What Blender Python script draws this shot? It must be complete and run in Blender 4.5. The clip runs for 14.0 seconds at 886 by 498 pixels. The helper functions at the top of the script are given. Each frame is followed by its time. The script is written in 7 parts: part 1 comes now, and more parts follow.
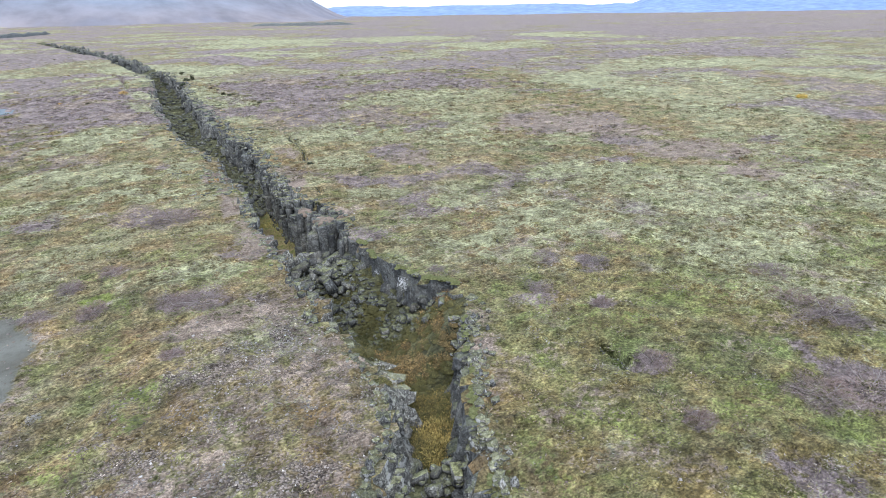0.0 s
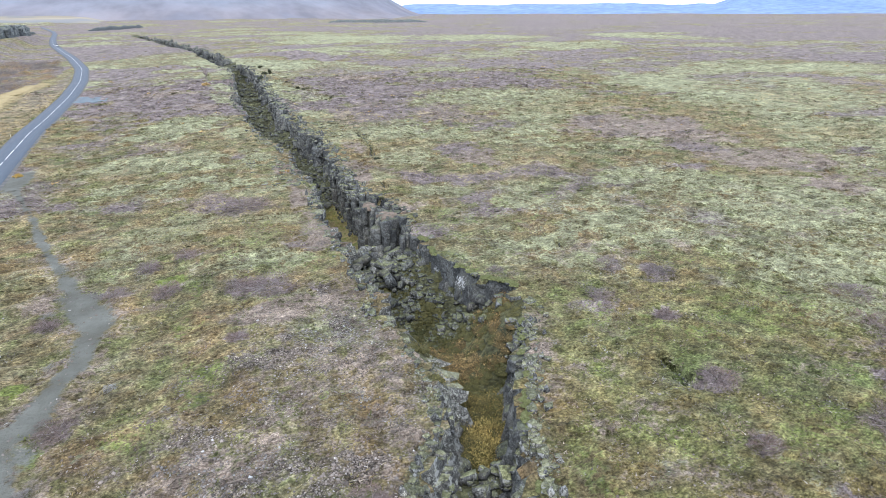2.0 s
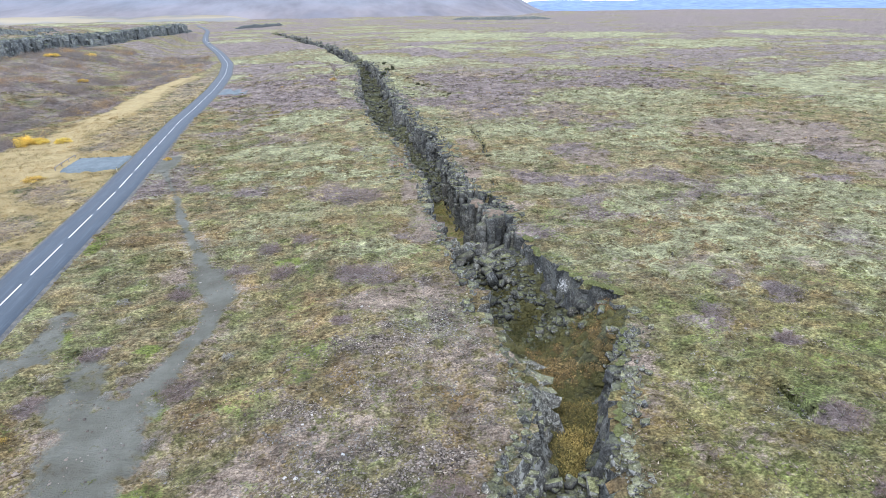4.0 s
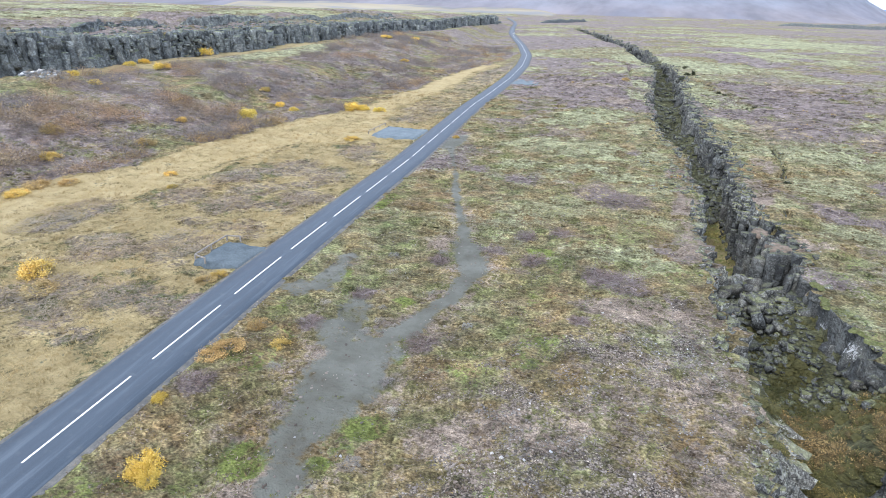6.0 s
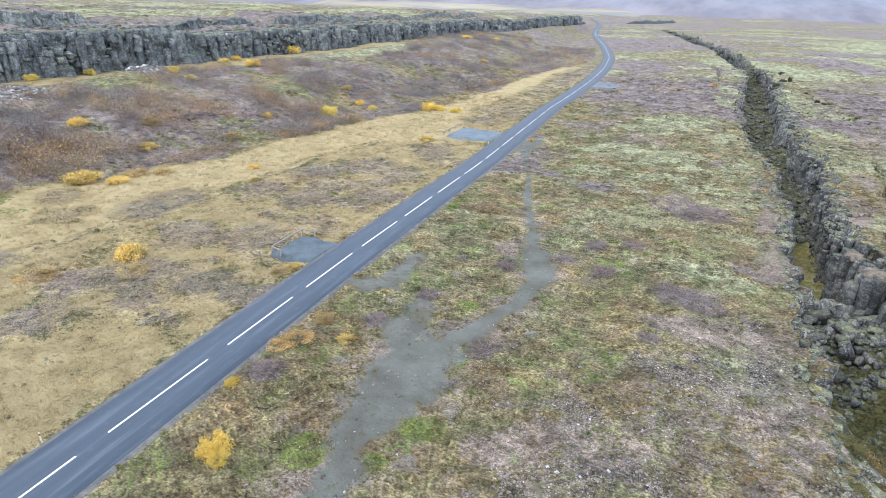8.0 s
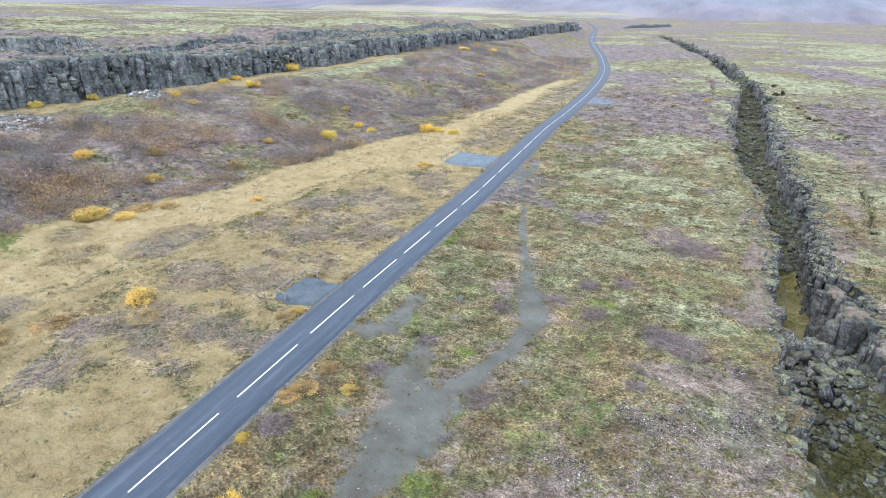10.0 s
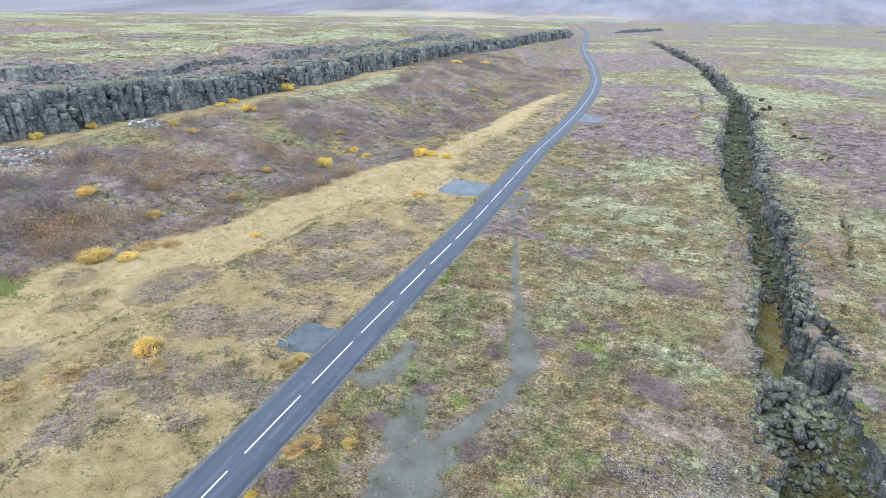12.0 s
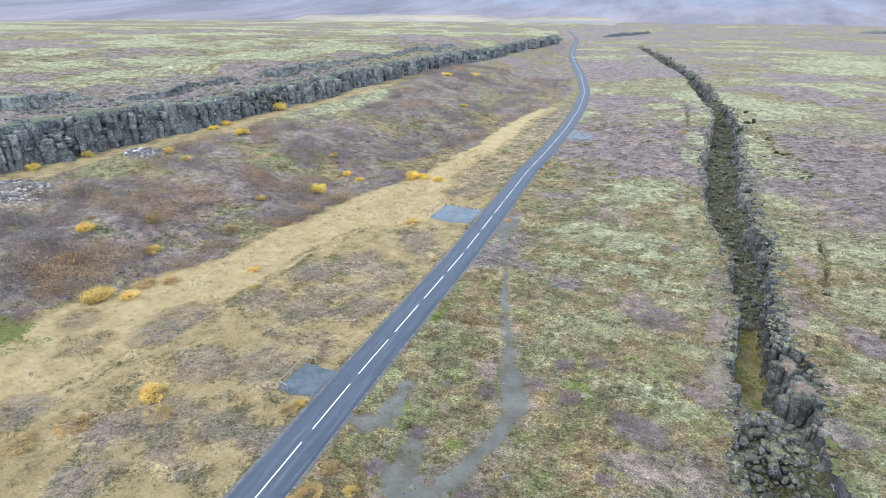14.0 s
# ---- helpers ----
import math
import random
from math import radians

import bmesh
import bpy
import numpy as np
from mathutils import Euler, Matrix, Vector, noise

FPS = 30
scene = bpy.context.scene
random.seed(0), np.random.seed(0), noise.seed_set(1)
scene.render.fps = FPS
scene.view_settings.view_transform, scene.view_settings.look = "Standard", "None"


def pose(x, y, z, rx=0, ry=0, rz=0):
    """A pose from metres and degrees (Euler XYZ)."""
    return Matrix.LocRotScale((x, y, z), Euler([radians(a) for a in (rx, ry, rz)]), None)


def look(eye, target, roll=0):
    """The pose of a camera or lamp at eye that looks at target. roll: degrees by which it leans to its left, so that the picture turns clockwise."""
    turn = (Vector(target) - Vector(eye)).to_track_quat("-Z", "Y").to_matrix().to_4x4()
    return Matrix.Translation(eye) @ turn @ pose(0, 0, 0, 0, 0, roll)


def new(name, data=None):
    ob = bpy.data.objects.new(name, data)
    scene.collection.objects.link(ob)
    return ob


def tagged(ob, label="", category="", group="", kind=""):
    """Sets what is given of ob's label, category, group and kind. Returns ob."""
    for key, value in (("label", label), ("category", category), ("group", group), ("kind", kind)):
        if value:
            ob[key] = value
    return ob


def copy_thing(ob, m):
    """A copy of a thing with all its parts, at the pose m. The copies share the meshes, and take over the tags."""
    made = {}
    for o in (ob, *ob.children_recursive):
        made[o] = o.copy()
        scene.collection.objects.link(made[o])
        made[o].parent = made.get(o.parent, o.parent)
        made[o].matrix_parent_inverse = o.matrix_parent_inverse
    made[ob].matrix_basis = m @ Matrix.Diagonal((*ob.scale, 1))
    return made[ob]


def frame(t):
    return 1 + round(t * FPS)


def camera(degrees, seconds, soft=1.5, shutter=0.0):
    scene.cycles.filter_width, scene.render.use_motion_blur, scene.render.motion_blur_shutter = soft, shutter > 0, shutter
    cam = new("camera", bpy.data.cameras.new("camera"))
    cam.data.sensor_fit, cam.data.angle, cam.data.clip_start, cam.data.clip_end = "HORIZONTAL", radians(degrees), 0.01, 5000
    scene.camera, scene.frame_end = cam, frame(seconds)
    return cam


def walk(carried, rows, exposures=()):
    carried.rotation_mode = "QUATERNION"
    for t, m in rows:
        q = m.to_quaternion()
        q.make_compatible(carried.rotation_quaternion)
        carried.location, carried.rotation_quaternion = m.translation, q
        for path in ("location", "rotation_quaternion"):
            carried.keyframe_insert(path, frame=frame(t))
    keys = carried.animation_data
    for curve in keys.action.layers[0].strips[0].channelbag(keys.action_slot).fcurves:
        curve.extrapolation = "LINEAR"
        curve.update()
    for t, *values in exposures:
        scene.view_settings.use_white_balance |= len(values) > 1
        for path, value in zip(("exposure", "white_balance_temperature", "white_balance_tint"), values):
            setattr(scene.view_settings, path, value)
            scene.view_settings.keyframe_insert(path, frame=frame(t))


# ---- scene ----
cam = camera(74.9, 14.0, soft=0.6)
# seconds, x, y, z, yaw, pitch, lean
ROWS = [
    (0.0, 0.00, 0.00, 25.90, -27.72, -22.38, -0.91),
    (0.5, -0.01, 0.02, 25.91, -28.51, -22.38, -1.01),
    (1.0, -0.10, 0.06, 25.93, -28.82, -22.39, -0.99),
    (1.5, -0.07, 0.10, 25.94, -24.50, -22.42, -0.55),
    (2.0, 0.02, 0.06, 25.97, -21.28, -22.47, -0.28),
    (2.2, 0.03, 0.06, 25.98, -20.88, -22.47, -0.24),
    (4.3, 0.50, -0.13, 26.03, -5.96, -22.68, -0.66),
    (4.5, 0.50, -0.13, 26.03, -2.97, -22.71, -0.45),
    (5.0, 0.45, -0.07, 25.96, 6.36, -22.79, 0.56),
    (5.5, 0.44, -0.10, 25.93, 12.75, -22.93, 1.21),
    (6.0, 0.43, -0.08, 25.90, 16.91, -23.06, 1.59),
    (6.5, 0.44, -0.04, 25.86, 20.31, -23.17, 1.83),
    (7.0, 0.51, 0.01, 25.75, 22.88, -23.28, 1.94),
    (7.5, 0.55, 0.03, 25.71, 23.86, -23.29, 1.91),
    (8.0, 0.57, 0.02, 26.39, 24.36, -23.31, 1.82),
    (8.2, 0.59, 0.00, 26.90, 24.37, -23.31, 1.79),
    (10.3, 0.88, -0.61, 32.87, 24.24, -23.10, 1.37),
    (10.5, 0.91, -0.66, 33.51, 24.22, -23.09, 1.33),
    (11.0, 1.00, -0.77, 35.15, 24.08, -23.03, 1.20),
    (11.5, 1.11, -0.96, 36.78, 23.97, -22.99, 1.08),
    (12.0, 1.20, -1.19, 38.46, 23.79, -22.91, 0.92),
    (12.5, 1.26, -1.43, 40.12, 23.61, -22.89, 0.81),
    (13.0, 1.36, -1.69, 41.78, 23.44, -22.81, 0.62),
    (13.5, 1.49, -1.85, 43.39, 23.26, -22.77, 0.49),
    (14.0, 1.64, -2.00, 45.04, 23.05, -22.75, 0.34),
]
EXPOSURES = [(0.0, 0.40, 6070, 13), (5.0, 0.45, 6040, 13), (6.5, 0.48, 6020, 13), (8.5, 0.49, 5980, 13), (11.0, 0.46, 5950, 13), (14.0, 0.43, 5950, 13)]
walk(cam, [(t, pose(x, y, z, 90 + p, 0, w) @ pose(0, 0, 0, 0, 0, r)) for t, x, y, z, w, p, r in ROWS], EXPOSURES)

# ---- world and light: an overcast autumn day ----
world = bpy.data.worlds.new("overcast_sky")
scene.world = world
world.use_nodes = True
wn, wl = world.node_tree.nodes, world.node_tree.links
bg = wn["Background"]
sky = wn.new("ShaderNodeTexSky")
sky.sky_type, sky.sun_disc = "NISHITA", False
sky.sun_elevation, sky.sun_rotation = radians(38), radians(200)
sky.air_density, sky.dust_density = 1.0, 3.0
coord = wn.new("ShaderNodeTexCoord")
cloud = wn.new("ShaderNodeTexNoise")
cloud.inputs["Scale"].default_value, cloud.inputs["Detail"].default_value = 5.0, 6.0
wl.new(coord.outputs["Generated"], cloud.inputs["Vector"])
ramp = wn.new("ShaderNodeValToRGB")
ramp.color_ramp.elements[0].position, ramp.color_ramp.elements[0].color = 0.30, (6.6, 7.4, 8.8, 1)
ramp.color_ramp.elements[1].position, ramp.color_ramp.elements[1].color = 0.72, (10.4, 10.8, 11.3, 1)
wl.new(cloud.outputs["Fac"], ramp.inputs["Fac"])
veil = wn.new("ShaderNodeMix")
veil.data_type = "RGBA"
veil.inputs["Factor"].default_value = 0.82
wl.new(sky.outputs["Color"], veil.inputs["A"])
wl.new(ramp.outputs["Color"], veil.inputs["B"])
wl.new(veil.outputs["Result"], bg.inputs["Color"])
bg.inputs["Strength"].default_value = 0.15

sun = new("sun", bpy.data.lights.new("sun", "SUN"))
sun.data.energy, sun.data.angle, sun.data.color = 1.3, radians(14), (1.0, 0.97, 0.93)
sun.matrix_world = look((0, 0, 100), (36, 46, 0))

# ---- numbers of the plan ----
ROAD_Y = (-60, 13, 31, 55, 72, 99, 133, 166, 193, 236, 291, 354, 446, 535, 630, 768, 980, 1120, 1400)
ROAD_X = (-27, -31.9, -33.1, -34.7, -35.5, -36.8, -39.5, -42.1, -43.1, -45.5, -50.4, -59.2, -79, -101, -123.5, -149.5, -186, -218, -290)
ROAD_HALF = 2.75
SCARP_Y = (-80, 100, 160, 200, 300, 450, 550, 730, 900, 1100)
SCARP_X = (-158, -163, -160, -164, -168, -172, -168, -164, -168, -190)
WEST_Y = (-60, 15, 22, 26, 29, 33, 38, 43, 47, 50, 57, 66, 72, 79, 84, 91, 100, 116, 128, 139, 155, 172, 208, 255, 290, 326, 345, 383, 463, 527, 611, 711, 830)
WEST_X = (2, 5.5, 6.5, 8.5, 10.8, 12.4, 12.7, 12.2, 10.9, 12.0, 11.5, 11.5, 11.4, 11.3, 11.9, 12.6, 11.9, 11.8, 10.4, 8.4, 7.0, 7.2, 6.6, 8.8, 9.4, 5.5, 3.6, 0.0, -9.5, -22, -38.5, -59, -82)
EAST_X = (9, 12.2, 14.8, 16.2, 17.6, 20.2, 22.0, 25.2, 26.2, 24.2, 21.8, 21.7, 23.1, 23.0, 20.4, 19.6, 20.0, 21.3, 21.1, 20.6, 19.9, 18.6, 19.0, 21.2, 19.8, 15.4, 12.8, 9.4, 0.6, -9.5, -25, -46.5, -75)
FLOOR_Y = (-60, 15, 22, 24.5, 25.5, 27.2, 28, 33, 38, 44, 48, 53, 57, 62, 68, 71.5, 75, 90, 100, 116, 140, 180, 255, 290, 316, 328, 342, 356, 450, 711, 830)
FLOOR_Z = (-9, -10, -10, -9, -3.2, -2.8, -5.4, -5.0, -4.2, -4.6, -6.4, -6.6, -5.6, -4.2, -4.4, -5.0, -7.6, -7.6, -7.4, -7.2, -6.8, -6.6, -6.6, -6.0, -5.0, -1.0, -1.0, -6.5, -6.5, -4.0, -0.2)


def rnd(ix, iy, seed):
    v = np.sin(ix * 127.1 + iy * 311.7 + seed * 74.7) * 43758.5453
    return v - np.floor(v)


def vnoise(x, y, seed=0):
    ix, iy = np.floor(x), np.floor(y)
    fx, fy = x - ix, y - iy
    fx, fy = fx * fx * (3 - 2 * fx), fy * fy * (3 - 2 * fy)
    a = rnd(ix, iy, seed) * (1 - fx) + rnd(ix + 1, iy, seed) * fx
    b = rnd(ix, iy + 1, seed) * (1 - fx) + rnd(ix + 1, iy + 1, seed) * fx
    return a * (1 - fy) + b * fy


def fbm(x, y, size, octaves=3, seed=0):
    """Noise from 0 to 1 with a mean of 0.5."""
    x, y = np.asarray(x, float) / size, np.asarray(y, float) / size
    out, gain, total = 0.0, 1.0, 0.0
    for i in range(octaves):
        c, s = math.cos(0.7 + i), math.sin(0.7 + i)
        out = out + gain * vnoise((c * x - s * y) * 2 ** i, (s * x + c * y) * 2 ** i, seed + i * 13)
        total += gain
        gain *= 0.5
    return out / total


def step(a, b, v):
    t = np.clip((v - a) / (b - a), 0, 1)
    return t * t * (3 - 2 * t)


def road_x(y):
    return np.interp(y, ROAD_Y, ROAD_X)


def scarp_x(y):
    y = np.asarray(y, float)
    return np.minimum(np.interp(y, SCARP_Y, SCARP_X), road_x(y) - 24) + 7 * (fbm(y, y * 0, 45, 2, 3) - 0.5) + 3 * (fbm(y, y * 0, 11, 2, 8) - 0.5)


def west_x(y):
    y = np.asarray(y, float)
    return np.interp(y, WEST_Y, WEST_X) + 0.9 * (fbm(y, y * 0 + 4, 3.5, 3, 21) - 0.5) + 3.0 * (fbm(y, y * 0 + 4, 13, 2, 23) - 0.5) * step(85, 140, y)


def east_x(y):
    y = np.asarray(y, float)
    return np.interp(y, WEST_Y, EAST_X) + 1.1 * (fbm(y, y * 0 + 9, 4.0, 3, 31) - 0.5) + 3.4 * (fbm(y, y * 0 + 9, 12, 2, 33) - 0.5) * step(85, 140, y)


def scarp_height(y):
    y = np.asarray(y, float)
    return (8.6 + 2.8 * step(165, 120, y) + 2.0 * (fbm(y, y * 0, 60, 2, 5) - 0.5)) * step(960, 760, y)


TIERS = ((56, 132, 1), (142, 205, 2), (214, 470, 3))


def tier_height(y):
    y = np.asarray(y, float)
    return sum(step(ya, ya + 9, y) * step(yb, yb - 9, y) for ya, yb, _ in TIERS) * (2.4 + 3.0 * (fbm(y, y * 0, 26, 2, 44) - 0.4))


def plain(x, y):
    """Height of the land without its small humps, and without the rift."""
    x, y = np.asarray(x, float), np.asarray(y, float)
    xr, xc = road_x(y), scarp_x(y)
    q = (xr - x) / (xr - xc)
    far = step(1000, 600, y)
    z = np.interp(x - xr, (0, 17, 27, 34), (-1.25, -1.2, -0.6, 0.0)) * step(700, 300, y) - 1.25 * step(300, 700, y)
    left = np.interp(q, (0, 0.07, 0.2, 0.39, 0.47, 0.58, 0.78, 0.97), (-1.25, -1.7, -2.0, -2.0, -0.8, 2.5, 5.2, 4.6))
    z = np.where(q > 0, -1.25 + (left + 1.25) * np.where(q > 0.4, far, 1), z)
    top = scarp_height(y) + 1.4 * step(0, 60, xc - x) + tier_height(y) * np.clip((xc - x - 20.6) / 0.8, 0, 1) * step(120, 50, xc - x)
    z = z + np.where(q > 1.022, top, np.clip((q - 1.002) / 0.02, 0, 1) * top)
    z = z + 2.6 * np.exp(-((x + 137) / 9) ** 2 - ((y - 111) / 9) ** 2)
    return z


# bare shrubs and mats of dwarf birch: x, y, width, height
BARE_A = ((2.5, 84, 7.8, 1.38), (-4.9, 68.7, 3.6, 1.03), (-7, 59.6, 3.4, 1.15), (-9.2, 66.8, 3.1, 0.92), (-17.5, 57.5, 2.5, 0.69), (32.6, 26.6, 3.4, 1.03), (-12, 61, 3.4, 0.80), (38, 47.5, 3.6, 0.92), (42, 44, 3.4, 0.92), (-13.5, 40, 3.4, 0.92), (39.5, 17.5, 5.0, 1.26), (43.5, 16.5, 6.2, 1.38), (52, 24.5, 6.2, 1.38), (-28, 29.5, 3.1, 0.92))
BARE_B = ((2.6, 55.7, 6.4, 0.92), (0.2, 57.2, 4.2, 0.80), (-0.8, 47, 2.5, 0.69), (36, 36, 2.8, 0.80), (30, 20, 2.5, 0.80), (52, 28, 4.2, 1.15), (56, 33, 4.8, 1.15), (5, 24.5, 3.1, 0.80), (-24, 40, 2.8, 0.69), (-22, 47, 3.1, 0.69), (-17, 57, 2.2, 0.69), (26, 51, 2.2, 0.57), (33, 42, 3.4, 0.80), (-92, 46, 5.6, 1.61))
MAT_A = ((-51.7, 37.8, 9.2, 0.38), (-76.9, 45.4, 7.7, 0.45), (-48.1, 52.6, 10.1, 0.45), (-44.4, 38.5, 8.5, 0.52), (-56.4, 33.6, 8.5, 0.52), (-69.5, 58, 9.2, 0.45), (-61.6, 68, 9.2, 0.52), (-56.1, 47.9, 10.1, 0.45), (-47, 33, 6.8, 0.45), (-70, 31, 7.8, 0.60))
MAT_B = ((-52.7, 67.1, 10.1, 0.45), (-69.4, 52.2, 8.5, 0.38), (-52, 26.6, 7.8, 0.45), (-44, 72, 8.5, 0.38), (-47, 86, 10.1, 0.45), (-55, 90, 10.1, 0.45), (-60, 80, 10.1, 0.38), (-46, 100, 10.1, 0.45), (-50, 106, 8.5, 0.45), (-44.5, 60, 5.8, 0.38), (-52, 140, 11.9, 0.52), (-50, 155, 11.9, 0.52), (-84, 50, 7.2, 0.48))
CRACKS = ((31.2, 31.2, 30.5, 27.0, 0.6), (30.5, 134, 29.6, 117, 0.5), (29.6, 117, 27.4, 108.5, 0.5), (23.8, 88.5, 23.7, 85.0, 0.4), (37.0, 56.2, 36.0, 54.4, 0.55), (0.6, 259, -2.4, 324, 0.7), (27.7, 262, 30.7, 221, 0.7), (32.1, 191, 33.9, 181, 0.7), (28.3, 109, 29.0, 112, 0.45))
PATH_Y = (-10, 21, 25, 29.5, 33, 37, 39.3, 43, 46, 49, 54.5, 58, 61, 64, 67, 80, 95, 108, 113)
PATH_X = (-15, -16.3, -17.1, -17.7, -18.0, -18.1, -17.0, -15.2, -14.3, -13.5, -13.0, -13.7, -15.0, -16.2, -17.2, -22.0, -26.6, -31.3, -33.0)
PATH_W = (1.2, 1.15, 1.45, 1.9, 2.9, 2.8, 2.0, 1.2, 0.95, 0.8, 1.3, 1.6, 1.75, 1.1, 0.8, 0.5, 0.5, 0.7, 1.3)
# covers of their own shape: x, y, half width, half depth
MOSS_EAST = ((31.0, 128, 10.2, 10.2), (31.9, 105, 6.0, 6.4), (22.2, 231, 8.0, 22), (39.3, 71.7, 3.8, 3.3), (36.3, 56.3, 4.2, 4.0), (35.6, 50.4, 3.2, 3.0), (48.7, 58.1, 8.3, 8.0), (70.9, 53.5, 10.4, 9), (72.9, 68.7, 10.2, 9.5), (60.2, 38.9, 7.7, 10), (55.6, 30.3, 5, 4.5), (57.8, 48.4, 7.1, 5.0), (131, 101, 11.2, 12.0), (25.1, 92.9, 3.4, 4.3), (30.8, 81.9, 6.2, 4.0), (33.8, 131, 8, 10), (22.6, 202, 4.2, 12), (92, 42, 8, 6))
MOSS_WEST = ((6.8, 113, 4.4, 9.0), (-5.9, 117, 8.0, 7), (2.0, 97.3, 6.4, 4), (-4.8, 161, 7.6, 6), (-13.9, 120, 9, 8), (4.9, 47.8, 3.5, 5.1), (5.3, 62.5, 3.1, 4), (-8.3, 79.5, 8, 5), (-15.8, 103, 6, 6), (-10.7, 150, 10, 11), (-8, 101, 7.2, 5), (4.3, 90.8, 4.7, 3.8), (6.4, 76.9, 4.0, 3.2), (4.6, 140, 3.2, 6), (-10.8, 307, 10, 17), (-3.4, 354, 8, 18), (0.7, 64.4, 4.3, 3.7))
MOSS_FAR = ((160, 177, 23, 32), (150, 135, 20, 26), (446, 536, 45, 110), (255, 147, 19, 45), (140, 636, 88, 90), (266, 600, 84, 80), (258, 429, 48, 50), (-265, 253, 62, 34), (-307, 216, 32, 20), (-275, 426, 46, 36), (-1011, 755, 137, 60), (-620, 699, 118, 50), (-441, 377, 70, 34), (-398, 685, 72, 40), (-251, 321, 29, 20))
BRUSH_EAST = ((59.5, 145, 13.5, 22), (50.4, 179, 16, 15), (74.4, 204, 19, 18), (59, 289, 22, 45), (88, 303, 27, 36), (107, 226, 19, 22), (204, 307, 34, 50), (150, 298, 25, 34), (169, 99, 10.6, 14), (164, 85, 7, 16), (150, 105, 9, 8), (104, 60.6, 4.9, 4.7), (117, 76, 7, 5), (44.8, 105.6, 5.7, 8), (41.2, 43.4, 2.1, 2.3), (31.9, 40.2, 2.7, 2.4), (43.9, 17.1, 2.4, 4.2), (32.1, 13.3, 2, 2.1), (286, 269, 33, 42), (207, 252, 23, 26), (42.6, 240, 16, 28), (67, 294, 15, 40), (40, 161, 8.4, 10))
BRUSH_WEST = ((-22, 300, 22, 60), (-40, 400, 30, 60), (-12, 350, 14, 40), (-27.7, 233, 11, 18), (-19.5, 205, 12, 12), (-4.3, 153, 7.2, 11), (-8.3, 260, 10, 20), (-40.7, 375, 20, 48), (-16.7, 346, 14, 34), (-9.8, 203, 7.4, 10.6), (-34.7, 286, 8, 38), (-42.6, 585, 26, 60), (-12, 178, 7, 8))
OCHRE = ((93.7, 116, 15, 16), (96.2, 76.6, 13, 9), (98.7, 98.9, 9, 8), (93.5, 60, 9.4, 6), (44.7, 97.1, 4.3, 6), (3, 50.8, 4.2, 2.2), (-14, 221, 8, 10), (-3, 186, 5, 6), (26, 117, 2.2, 5), (60, 250, 12, 8))
MATTED = ((-58.7, 50.1, 4.1, 4.0), (-50.2, 50.5, 4.8, 4.4), (-45.2, 46.9, 5.3, 5.2), (-61.5, 68.1, 3.9, 4.4), (-54.6, 73.4, 6, 5.7), (-55.5, 86.2, 6.7, 5.5), (-45.6, 81.8, 4.2, 4.9), (-46.4, 67.8, 4.6, 3.9), (-39.9, 38.4, 4, 4.1), (-43.2, 32.2, 3.8, 2.3), (-42.2, 57.4, 3.3, 2.4), (-43.4, 96.9, 4.6, 4.6), (-61.8, 32.6, 3.4, 3.6), (-69.5, 58, 3.7, 2), (-47, 60, 4, 4), (-53, 60, 3.5, 3), (-41, 72, 2.5, 4), (-50, 104, 5, 5))


def blob(x, y, cx, cy, rx, ry, turn=0.0, rough=0.5, seed=0):
    c, s = math.cos(turn), math.sin(turn)
    u, v = ((x - cx) * c + (y - cy) * s) / rx, ((y - cy) * c - (x - cx) * s) / ry
    return step(1.15, 0.75, np.sqrt(u * u + v * v) + rough * (fbm(x, y, 1.6, 3, seed + 40) - 0.5))


def spots(x, y, places, ragged):
    """How far a place lies inside any of the covers given, with ragged edges."""
    out = np.zeros(np.shape(x))
    for cx, cy, rx_, ry_ in places:
        out = np.maximum(out, step(1.30, 0.55, np.hypot((x - cx) / rx_, (y - cy) / ry_) + ragged))
    return out


def thicket_edge(y):
    return np.interp(y, (0, 45, 60, 80, 90, 100, 125, 140, 150, 180, 250, 300, 2000), (-100, -91, -86, -82, -81, -81, -78, -73, -70, -70, -71, -66, -90))


